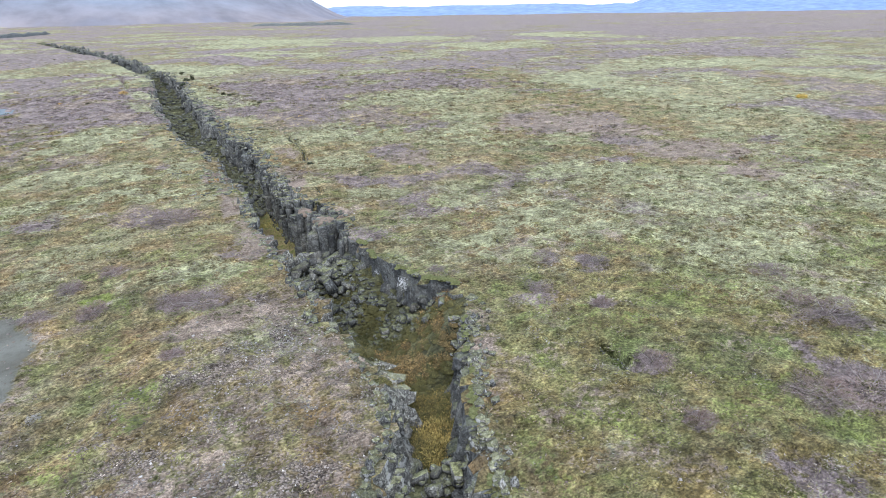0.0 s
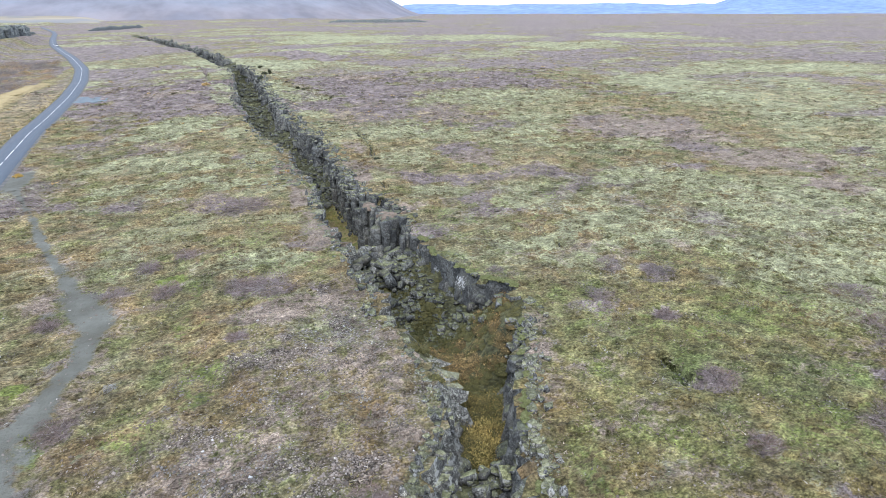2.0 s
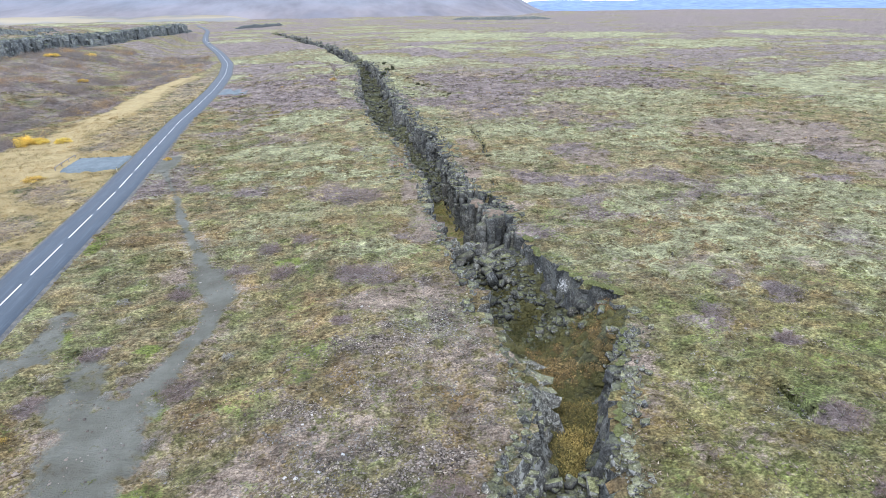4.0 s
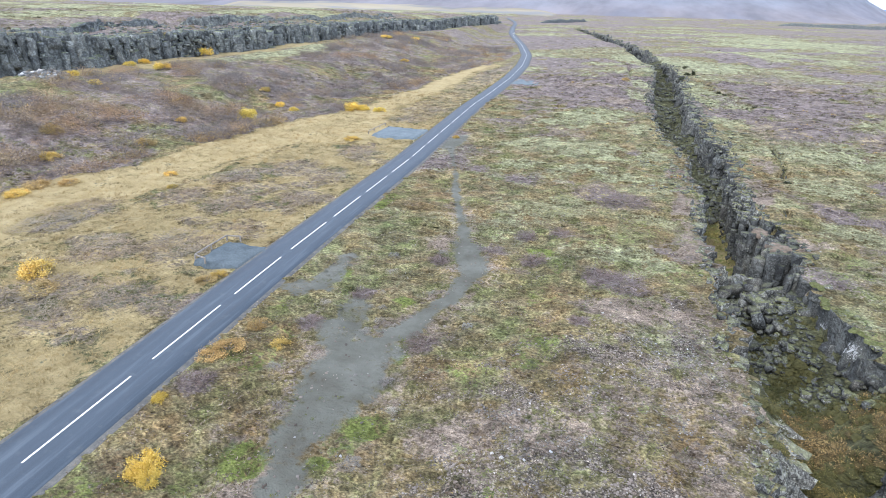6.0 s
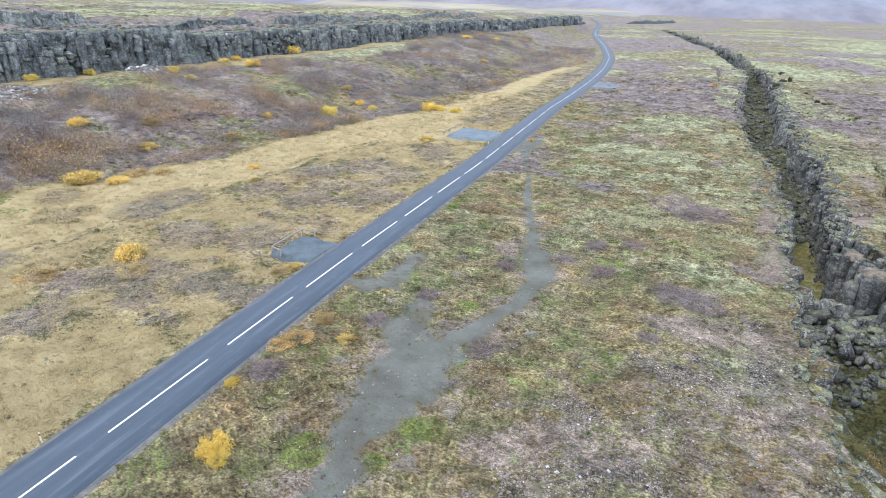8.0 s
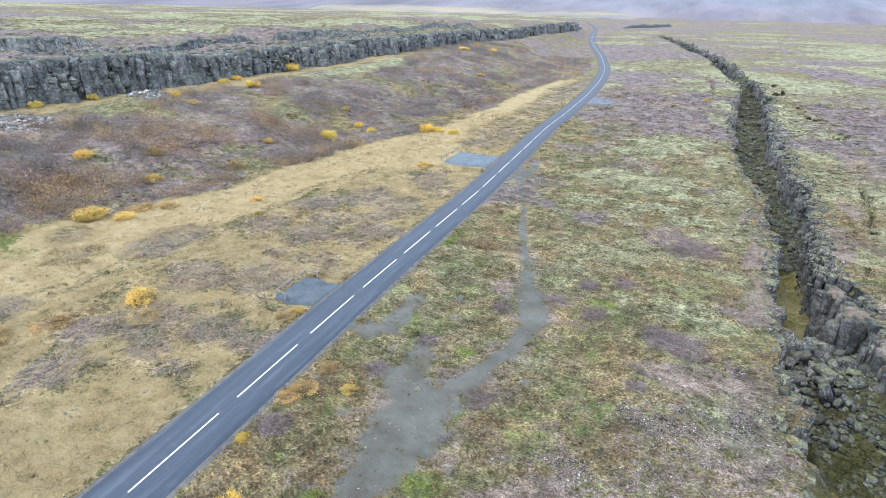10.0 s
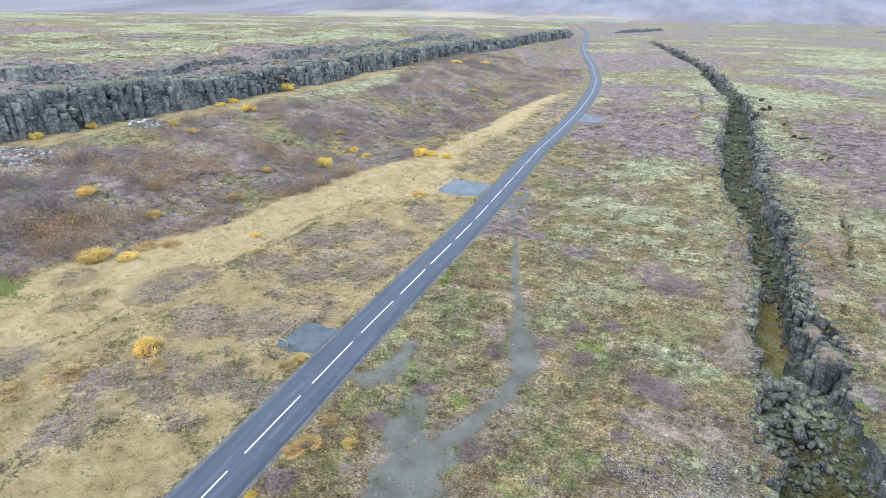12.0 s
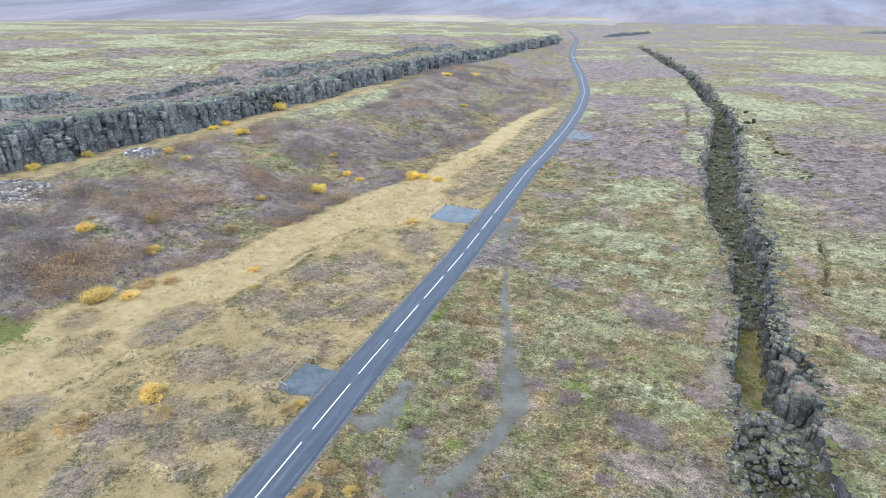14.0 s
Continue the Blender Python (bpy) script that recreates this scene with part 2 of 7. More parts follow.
def zones(x, y):
    """How much of each cover lies at a place: straw, moss, brush, gravel, scree, soil, green."""
    x, y = np.asarray(x, float), np.asarray(y, float)
    xr, xc = road_x(y), scarp_x(y)
    q = (xr - x) / (xr - xc)
    wob = fbm(x, y, 9, 3, 2) - 0.5
    fine = fbm(x, y, 2.2, 3, 6) - 0.5
    big, mid = fbm(x, y, 46, 3, 11), fbm(x, y, 14, 3, 12)
    z = {}
    left = step(2.5, 5.0, xr - x)
    # west of the road: olive grass, a pale straw band, then a birch thicket up to the scarp
    edge = thicket_edge(y) + 5 * wob + 2.5 * fine
    lower = np.interp(y, (0, 45, 65, 93, 107, 116, 125, 156, 200, 250, 300), (-68, -69, -69, -68, -64, -55, -56, -65, -64, -67, -65)) + 4 * wob
    band = step(5.0, -4.0, x - lower) * step(-1.5, 1.5, x - edge) * step(330, 260, y)
    foot = step(0.84, 0.88, q + 0.05 * wob) * step(1.0, 0.97, q) * step(420, 250, y)
    open_grass = left * step(-1.5, 1.5, x - edge) * step(400, 200, y)
    z["straw"] = np.clip(1.15 * band + open_grass * (0.84 + 0.5 * (mid - 0.5)) + 0.8 * foot + 0.46 * step(1.03, 1.06, q) * step(1.5, 1.2, q) * step(0.42, 0.6, mid) * step(420, 300, y) + 0.34 * step(0.36, 0.68, fbm(x, y, 22, 3, 95)) * step(0, 8, x - xr) * step(260, 150, y) * step(45, 75, y), 0, 1.2)
    rut = 0.0
    for ty, tx in (((10, 27, 37, 44, 53, 60, 65, 76, 91, 107), (-67, -67.3, -68.7, -68.3, -67.8, -67.7, -66.2, -66.5, -66.7, -63.8)), ((10, 24, 29, 34, 40, 46), (-49, -53.1, -55.2, -58, -62.2, -63.5))):
        d = np.abs(x - np.interp(y, ty, tx) + 0.5 * wob)
        rut = np.maximum(rut, step(0.70, 0.30, np.abs(d - 0.9)) * step(ty[-1] + 3, ty[-1] - 3, y))
    z["rut"] = rut
    thicket = step(1.5, -1.5, x - edge) * step(1.0, 0.96, q)
    mound = np.exp(-((q - 0.82) / 0.10) ** 2 - ((y - 225) / 50) ** 2)
    lump = step(0.36, 0.50, fbm(x, y, 8, 2, 37))
    z["brush"] = np.clip(thicket * (0.48 + 0.24 * lump) * (1 - 0.9 * foot) * step(0.25, 0.42, mid + 0.25 * wob) * (1 - step(0.25, 0.6, mound)), 0, 1)
    # moss: patchy on the heath, broad on the lava plains
    right = step(-1, 3, x - xr)
    plateau = step(1.02, 1.12, q)
    far = step(60, 130, y) * right
    vast = fbm(x, y, 170, 3, 17) - 0.5
    m = step(0.42, 0.68, 0.5 * vast * step(250, 700, np.hypot(x, y)) + big * 0.55 + mid * 0.45 + 0.05 * far * step(700, 300, np.hypot(x, y)) + 0.12 * plateau * step(1.12, 1.5, q) + 0.05 * step(18, 40, x) - 0.05 * step(6, -10, x) * right * step(70, 50, y) + -0.02 * step(40, 90, y + 30 * wob) * step(190, 110, y + 30 * wob) * step(-28, -4, x + 14 * wob) * step(14, 8, x) - 0.07 * step(110, 220, np.hypot(x, y)) * right - 0.08 * step(4, -6, x) * right * step(110, 80, y))
    z["moss"] = np.clip(m * np.maximum(right, plateau) * (0.75 + 0.5 * fine) + 0.8 * step(0.25, 0.6, mound), 0, 1)
    p = step(0.42, 0.66, fbm(x, y, 30, 3, 61) * 0.6 + fbm(x, y, 9, 2, 62) * 0.4 + (0.115 * right - 0.03 * plateau) * step(90, 300, np.hypot(x, y)) - 0.3 * vast * step(250, 700, np.hypot(x, y)) - 0.13 * step(120, 50, y))
    p = np.clip(p + 0.5 * step(90, 150, y) * right * step(12, 2, x - np.interp(y, WEST_Y, WEST_X) + 8) * step(0.40, 0.55, mid) + 0.7 * step(1.02, 1.04, q) * step(1.4, 1.1, q) * step(0.40, 0.55, mid), 0, 1)
    z["moss"] = z["moss"] * (1 - 0.6 * step(1.02, 1.04, q) * step(1.35, 1.1, q))
    z["brush"] = np.maximum(z["brush"], p * np.maximum(right * (1 - 0.75 * z["moss"]), 0.8 * plateau * (1 - z["moss"])))
    z["moss"] = z["moss"] * (0.45 + 0.55 * step(22, 60, y + 0.2 * np.abs(x)))
    for cx, cy, rx_, ry_ in ((36.9, 55.7, 3.6, 2.2), (40.5, 52, 2.6, 1.6), (39.6, 72, 3.4, 1.6), (30.5, 57.5, 2.4, 3.0), (38.5, 129, 8, 6), (8.5, 45, 2.6, 5), (75, 52, 9, 5), (65, 77, 9, 5), (46, 60, 8, 4), (22.5, 205, 4, 14), (21.5, 238, 4, 14), (3.0, 200, 3, 14), (4, 235, 4, 16), (17, 270, 4, 14), (26, 160, 5, 8)):
        z["moss"] = np.maximum(z["moss"], 0.85 * blob(x, y, cx, cy, rx_, ry_, 0.2, 1.0, 31))
    for cx, cy, rx_, ry_ in ((52, 35, 12, 8), (61, 30, 12, 9), (70, 44, 14, 9)):
        d = np.hypot((x - cx) / rx_, (y - cy) / ry_) + 1.2 * wob
        z["moss"] = np.maximum(z["moss"], 0.62 * step(1.4, 0.2, d))
    for cx, cy, rx_, ry_ in ((58, 165, 24, 38), (44, 225, 20, 34), (95, 190, 30, 40), (-8, 190, 9, 30), (-12, 130, 7, 16)):
        z["brush"] = np.maximum(z["brush"], 0.62 * blob(x, y, cx, cy, rx_, ry_, 0.1, 1.0, 32) * (0.6 + 0.8 * mid) * (1 - 0.9 * z["moss"]))
    for cx, cy, w, h in BARE_A + BARE_B + MAT_A + MAT_B:
        d = np.hypot(x - cx, y - cy) / (0.5 * w)
        z["brush"] = np.maximum(z["brush"], (0.66 if cx > -35 else 0.60) * step(1.5, 0.5, d + 0.6 * fine))
    ragged = 1.3 * fine + 1.1 * wob + 0.5 * (big - 0.5)
    mossy = np.maximum(np.maximum(spots(x, y, MOSS_EAST, ragged), spots(x, y, MOSS_WEST, ragged)), spots(x, y, MOSS_FAR, ragged))
    bushy_ = np.maximum(spots(x, y, BRUSH_EAST, ragged), spots(x, y, BRUSH_WEST, ragged))
    z["moss"] = np.maximum(0.78 * z["moss"], (0.56 + 0.12 * step(60, 160, np.hypot(x, y))) * mossy) * (1 - 0.7 * bushy_ * (1 - mossy))
    z["brush"] = np.maximum(z["brush"] * (1 - 0.6 * mossy), 0.66 * bushy_ * (1 - mossy))
    z["brush"] = np.maximum(z["brush"], 0.60 * spots(x, y, MATTED, ragged))
    z["brush"] = np.maximum(z["brush"], (0.40 + 0.3 * mid) * left * step(2, 7, x - lower) * step(125, 150, y) * step(420, 300, y))
    remote = step(350, 900, np.hypot(x, y)) * (1 - mossy) * step(1.12, 1.0, q)
    streak = fbm(x * 0.6, y, 46, 4, 27) - 0.5 - 0.10 * step(0.15, 0.55, x / np.maximum(y, 1)) - 0.03
    pale = step(0.0, 0.13, streak) * step(180, 380, np.hypot(x, y))
    z["moss"] = np.clip(z["moss"] * (1 - 0.55 * remote) + 0.34 * pale, 0, 1)
    z["brush"] = np.maximum(z["brush"], (0.34 + 0.5 * step(0.05, -0.20, streak)) * remote) * (1 - 0.6 * pale)
    sheet = fbm(x, y, 60, 3, 29) - 0.5
    over = plateau * step(150, 220, np.hypot(x, y)) * step(1.10, 1.22, q)
    z["moss"] = z["moss"] * (1 - over) + over * np.maximum(0.70 * step(-0.02, 0.10, sheet), 0.74 * mossy)
    z["brush"] = z["brush"] * (1 - over) + over * 0.64 * step(0.04, -0.08, sheet) * (1 - mossy)
    shelf = step(1.02, 1.05, q) * step(1.5, 1.3, q + 0.5 * wob) * step(420, 260, y)
    z["brush"] = np.maximum(z["brush"], shelf * (0.45 + 0.4 * mid))
    z["moss"], z["straw"] = z["moss"] * (1 - 0.65 * shelf), z["straw"] * (1 - 0.6 * shelf)
    z["brush"] = np.maximum(z["brush"], 0.34 * rut * left)
    z["straw"] = z["straw"] * (1 - 0.55 * rut)
    z["brush"], z["moss"] = np.minimum(z["brush"], 0.74), np.minimum(z["moss"], 0.84)
    z["straw"] = z["straw"] * (1 - 0.8 * z["brush"] * left)
    # bare ground
    pw = np.interp(y, PATH_Y, PATH_W)
    path = step(1.65, 0.35, np.abs(x - np.interp(y, PATH_Y, PATH_X)) / pw + 1.7 * fine * np.minimum(1, 1.6 / pw) + 0.5 * wob) * step(114, 111, y)
    spur = 0.72 * blob(x, y, -27.2, 50.8, 1.5, 5.2, 0.12, 1.4, 5) + 0.72 * blob(x, y, -28.4, 46.0, 2.8, 1.6, 0.2, 1.4, 8) + 0.72 * blob(x, y, -21.4, 43.0, 1.6, 3.8, 0.45, 1.4, 6) + 0.72 * blob(x, y, -20.8, 38.8, 2.8, 2.6, 0.0, 1.3, 7)
    apron = blob(x, y, -33.5, 118, 2.0, 7, 0.0, 0.5, 3)
    z["gravel"] = np.clip(path + spur + apron, 0, 1)
    z["gravel"] = z["gravel"] * (1 - blob(x, y, -17.5, 46.6, 1.3, 1.0)) * (1 - 0.8 * blob(x, y, -17.9, 40.3, 1.0, 0.5)) * (1 - 0.7 * blob(x, y, -19.2, 39.0, 0.5, 0.4))
    sc = step(0.18, 0.56, fbm(x, y, 7, 3, 71) + 0.5 * fine) * blob(x, y, 1.5, 32, 9.5, 15, -0.25, 0.9, 9)
    sc = np.maximum(sc, 0.9 * blob(x, y, 9.0, 47, 2.2, 10, 0.0, 0.9, 13))
    z["scree"] = np.clip(0.60 * sc + 0.6 * step(0.25, 0.6, mound) * step(0.5, 0.62, mid), 0, 1)
    rim = np.minimum(np.abs(x - west_x(y) + 1.3), np.abs(x - east_x(y) - 1.5))
    bare = step(0.42, 0.70, fbm(x, y, 6, 3, 83) + 0.4 * fine)
    z["soil"] = np.clip(0.66 * spots(x, y, OCHRE, ragged) + 0.58 * step(2.4, 0.6, np.minimum(np.abs(x - west_x(y) + 1.6), np.abs(x - east_x(y) - 1.9))) * step(58, 66, y) * step(116, 104, y) * step(0.38, 0.5, mid + 0.3 * fine) + 0.42 * blob(x, y, 1.0, 30, 12, 16, -0.25, 1.0, 14) * step(0.3, 0.55, mid) + bare * step(3.2, 0.4, rim) * step(160, 60, y) * (0.45 + 0.35 * step(50, 60, y) * step(125, 100, y)) + 0.42 * step(0.54, 0.74, fbm(x, y, 5, 3, 81) + 0.2 * fine) * right * step(90, 50, y), 0, 1)
    g = 1.2 * blob(x, y, -17.5, 46.6, 1.1, 0.9) + blob(x, y, -6.8, 62.4, 1.8, 1.6) + blob(x, y, -31.2, 75, 1.2, 4.5) + blob(x, y, -26.1, 50.5, 1.1, 1.4) + 0.8 * blob(x, y, -19.6, 23.6, 1.8, 1.9) + 0.8 * blob(x, y, -15.0, 24.7, 1.0, 0.8) + 0.8 * blob(x, y, -13.6, 29, 2.0, 1.3) + 0.7 * blob(x, y, -15.0, 38.6, 0.9, 2.4, 0.3) + 0.5 * blob(x, y, -19.6, 30.8, 1.2, 0.9)
    z["soil"] = np.clip(z["soil"] + 0.46 * step(2.6, 1.0, np.abs(x - np.interp(y, PATH_Y, PATH_X)) / (pw + 0.6) + 1.2 * fine) * step(90, 70, y), 0, 1)
    z["dry"] = right * step(14, 22, x) * step(55, 32, y)
    z["green"] = np.clip(0.8 * blob(x, y, -95, 40, 9, 4, 0.5) + 0.8 * g + 0.36 * step(0.52, 0.72, fbm(x, y, 6, 3, 91)) * step(120, 60, y) * right + 0.5 * blob(x, y, -90, 38, 10, 4, 0.6) + 0.18 * step(0.60, 0.70, mid) * thicket, 0, 1)
    return z


def land(x, y):
    """Height of the ground with its humps, outside the rift."""
    x, y = np.asarray(x, float), np.asarray(y, float)
    near = np.abs(x - road_x(y))
    calm = step(3.4, 7.5, near)
    pw = np.interp(y, PATH_Y, PATH_W)
    calm = calm * (1 - 0.85 * step(1.5, 0.8, np.abs(x - np.interp(y, PATH_Y, PATH_X)) / pw) * step(114, 111, y))
    d = np.hypot(x, y)
    humps = 0.9 * (fbm(x, y, 2.1, 3, 1) - 0.5) + 0.6 * (fbm(x, y, 9, 2, 4) - 0.5)
    wide = 2.4 * (fbm(x, y, 60, 2, 14) - 0.5) * step(70, 300, d) + 7 * (fbm(x, y, 300, 2, 15) - 0.5) * step(400, 1600, d)
    q = (road_x(y) - x) / (road_x(y) - scarp_x(y))
    lava = np.abs(fbm(x, y, 26, 3, 18) - 0.5) * 2
    wide = wide + (3.6 * step(1.04, 1.2, q) + 1.5 * step(110, 220, d) * step(0, -0.1, q)) * (0.45 - lava) * step(6, 14, np.minimum(np.abs(x - west_x(y)), np.abs(x - east_x(y))))
    crack = 0.0
    for x0, y0, x1, y1, w in CRACKS:
        k = np.clip(((x - x0) * (x1 - x0) + (y - y0) * (y1 - y0)) / ((x1 - x0) ** 2 + (y1 - y0) ** 2), 0, 1)
        d0 = np.hypot(x - x0 - k * (x1 - x0) + 0.8 * (fbm(x, y, 2.5, 2, 77) - 0.5), y - y0 - k * (y1 - y0))
        crack = np.maximum(crack, 2.2 * step(w * 1.2, w * 0.5, d0))
    return plain(x, y) + calm * humps + step(6, 40, near) * wide - crack


# ---- materials ----
def material(name, rough=0.9):
    m = bpy.data.materials.new(name)
    m.use_nodes = True
    b = m.node_tree.nodes["Principled BSDF"]
    b.inputs["Roughness"].default_value = rough
    b.inputs["Specular IOR Level"].default_value = 0.25
    return m, m.node_tree.nodes, m.node_tree.links, b


def node_noise(n, l, size, detail=4.0, vec=None, rough=0.6):
    """A noise whose lumps are about so many metres wide."""
    t = n.new("ShaderNodeTexNoise")
    t.inputs["Scale"].default_value, t.inputs["Detail"].default_value, t.inputs["Roughness"].default_value = 1.0 / size, detail, rough
    if vec is None:
        vec = n.new("ShaderNodeNewGeometry").outputs["Position"]
    l.new(vec, t.inputs["Vector"])
    return t.outputs["Fac"]


def node_ramp(n, l, fac, stops):
    r = n.new("ShaderNodeValToRGB")
    e = r.color_ramp.elements
    while len(e) < len(stops):
        e.new(0.5)
    for i, (p, c) in enumerate(stops):
        e[i].position, e[i].color = p, (c[0], c[1], c[2], 1) if isinstance(c, tuple) else (c, c, c, 1)
    l.new(fac, r.inputs["Fac"])
    return r.outputs["Color"]


def node_mix(n, l, fac, a, b, mode="MIX"):
    m = n.new("ShaderNodeMix")
    m.data_type, m.blend_type = "RGBA", mode
    for key, v in (("Factor", fac), ("A", a), ("B", b)):
        if isinstance(v, (int, float)):
            m.inputs[key].default_value = v
        elif isinstance(v, tuple):
            m.inputs[key].default_value = (*v, 1)
        else:
            l.new(v, m.inputs[key])
    return m.outputs["Result"]


def node_math(n, l, op, a, b=0.0):
    m = n.new("ShaderNodeMath")
    m.operation, m.use_clamp = op, False
    for i, v in enumerate((a, b)):
        if isinstance(v, (int, float)):
            m.inputs[i].default_value = v
        else:
            l.new(v, m.inputs[i])
    return m.outputs[0]


def node_bump(n, l, b, height, strength, distance):
    k = n.new("ShaderNodeBump")
    k.inputs["Strength"].default_value, k.inputs["Distance"].default_value = strength, distance
    l.new(height, k.inputs["Height"])
    l.new(k.outputs["Normal"], b.inputs["Normal"])


def ground_material():
    m, n, l, b = material("heath_ground", 0.95)
    za, zb = n.new("ShaderNodeAttribute"), n.new("ShaderNodeAttribute")
    za.attribute_name, zb.attribute_name = "cover_a", "cover_b"
    sa, sb = n.new("ShaderNodeSeparateColor"), n.new("ShaderNodeSeparateColor")
    l.new(za.outputs["Color"], sa.inputs["Color"])
    l.new(zb.outputs["Color"], sb.inputs["Color"])
    grain, tuft, patch, wide = node_noise(n, l, 0.12, 3), node_noise(n, l, 0.55, 4), node_noise(n, l, 3.2, 4), node_noise(n, l, 17, 4)
    heath = node_ramp(n, l, patch, [(0.28, (0.075, 0.072, 0.042)), (0.42, (0.15, 0.14, 0.078)), (0.52, (0.20, 0.175, 0.105)), (0.60, (0.19, 0.165, 0.12)), (0.72, (0.18, 0.195, 0.105))])
    speck = node_ramp(n, l, tuft, [(0.30, (0.055, 0.05, 0.034)), (0.48, (0.16, 0.148, 0.09)), (0.72, (0.27, 0.255, 0.17))])
    fleck = node_noise(n, l, 0.26, 6, None, 0.72)
    heath = node_mix(n, l, 0.45, heath, speck)
    mp = n.new("ShaderNodeMapping")
    mp.inputs["Rotation"].default_value, mp.inputs["Scale"].default_value = (0, 0, 0.5), (0.7, 1.25, 1.0)
    l.new(n.new("ShaderNodeNewGeometry").outputs["Position"], mp.inputs["Vector"])
    tuss = node_noise(n, l, 0.75, 4, mp.outputs["Vector"])
    # strong dark flecks also stand for the shaded gaps between tufts
    heath = node_mix(n, l, 0.8, heath, node_ramp(n, l, fleck, [(0.34, (0.26, 0.25, 0.24)), (0.5, (0.93, 0.93, 0.93)), (0.66, (1.85, 1.85, 1.82))]), "MULTIPLY")
    tint = node_ramp(n, l, wide, [(0.34, (1.12, 1.0, 0.86)), (0.64, (0.95, 1.01, 0.91))])
    heath = node_mix(n, l, 1.0, heath, tint, "MULTIPLY")
    hue = node_ramp(n, l, node_noise(n, l, 4.5, 4, None, 0.65), [(0.36, (1.12, 0.97, 0.92)), (0.5, (1.0, 1.0, 1.0)), (0.64, (0.86, 1.03, 0.82))])
    heath = node_mix(n, l, 1.0, heath, hue, "MULTIPLY")

    def mask(channel, soft=0.16):
        """A cover's weight, broken up along its edge by the tufts."""
        v = node_math(n, l, "ADD", channel, node_math(n, l, "MULTIPLY", node_math(n, l, "SUBTRACT", tuft, 0.5), 1.5))
        v = node_math(n, l, "ADD", v, node_math(n, l, "MULTIPLY", node_math(n, l, "SUBTRACT", patch, 0.5), 1.3))
        v = node_math(n, l, "ADD", v, node_math(n, l, "MULTIPLY", node_math(n, l, "SUBTRACT", fleck, 0.5), 0.9))
        return node_ramp(n, l, v, [(0.5 - soft, 0.0), (0.5 + soft, 1.0)])

    def cover(base, channel, stops, by, soft=0.16):
        return node_mix(n, l, mask(channel, soft), base, node_ramp(n, l, by, stops))

    c_dry = n.new("ShaderNodeAttribute")
    c_dry.attribute_name = "cover_c"
    s_dry = n.new("ShaderNodeSeparateColor")
    l.new(c_dry.outputs["Color"], s_dry.inputs["Color"])
    heath = node_mix(n, l, s_dry.outputs["Blue"], heath, node_mix(n, l, 1.0, heath, (0.86, 0.93, 0.78), "MULTIPLY"))
    straw_by = node_math(n, l, "ADD", node_math(n, l, "MULTIPLY", patch, 0.6), node_math(n, l, "MULTIPLY", fleck, 0.4))
    c = heath
    ga = n.new("ShaderNodeAttribute")
    ga.attribute_name = "cover_c"
    sg = n.new("ShaderNodeSeparateColor")
    l.new(ga.outputs["Color"], sg.inputs["Color"])
    c = cover(c, sa.outputs["Blue"], [(0.30, (0.104, 0.086, 0.082)), (0.5, (0.180, 0.151, 0.147)), (0.72, (0.256, 0.220, 0.212))], fleck)
    c = cover(c, sa.outputs["Green"], [(0.28, (0.150, 0.150, 0.086)), (0.46, (0.246, 0.255, 0.150)), (0.70, (0.33, 0.345, 0.215))], fleck)
    olive = node_ramp(n, l, straw_by, [(0.34, (0.215, 0.174, 0.086)), (0.5, (0.325, 0.263, 0.134)), (0.66, (0.42, 0.345, 0.185))])
    gold = node_ramp(n, l, straw_by, [(0.30, (0.29, 0.232, 0.115)), (0.5, (0.425, 0.342, 0.178)), (0.70, (0.53, 0.44, 0.25))])
    c = node_mix(n, l, mask(sa.outputs["Red"]), c, node_mix(n, l, node_ramp(n, l, sa.outputs["Red"], [(0.86, 0.0), (1.0, 1.0)]), olive, gold))
    peb = n.new("ShaderNodeTexVoronoi")
    peb.inputs["Scale"].default_value = 6.5
    l.new(n.new("ShaderNodeNewGeometry").outputs["Position"], peb.inputs["Vector"])
    peb_hue = n.new("ShaderNodeSeparateColor")
    l.new(peb.outputs["Color"], peb_hue.inputs["Color"])
    stony = node_ramp(n, l, fleck, [(0.34, (0.10, 0.088, 0.074)), (0.5, (0.172, 0.150, 0.129)), (0.66, (0.29, 0.268, 0.24))])
    # pebbles shaded in colour: lighter middles, dark gaps between them
    stony = node_mix(n, l, 1.0, stony, node_ramp(n, l, peb.outputs["Distance"], [(0.0, 1.35), (0.40, 1.1), (0.62, 0.35)]), "MULTIPLY")
    stony = node_mix(n, l, 1.0, stony, node_ramp(n, l, peb_hue.outputs["Red"], [(0.0, (0.6, 0.58, 0.56)), (0.8, (1.15, 1.15, 1.15)), (1.0, (1.9, 1.92, 1.92))]), "MULTIPLY")
    c = node_mix(n, l, mask(sb.outputs["Green"]), c, stony)
    c = cover(c, sb.outputs["Blue"], [(0.32, (0.15, 0.118, 0.094)), (0.5, (0.222, 0.182, 0.146)), (0.70, (0.33, 0.276, 0.228))], grain)
    c = cover(c, sg.outputs["Red"], [(0.30, (0.075, 0.095, 0.025)), (0.5, (0.135, 0.165, 0.045)), (0.72, (0.21, 0.235, 0.08))], fleck)
    c = cover(c, sb.outputs["Red"], [(0.30, (0.118, 0.116, 0.096)), (0.5, (0.152, 0.157, 0.134)), (0.72, (0.205, 0.213, 0.187))], patch, 0.2)
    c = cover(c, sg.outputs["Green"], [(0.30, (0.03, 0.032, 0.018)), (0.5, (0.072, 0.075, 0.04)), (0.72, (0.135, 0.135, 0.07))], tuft)
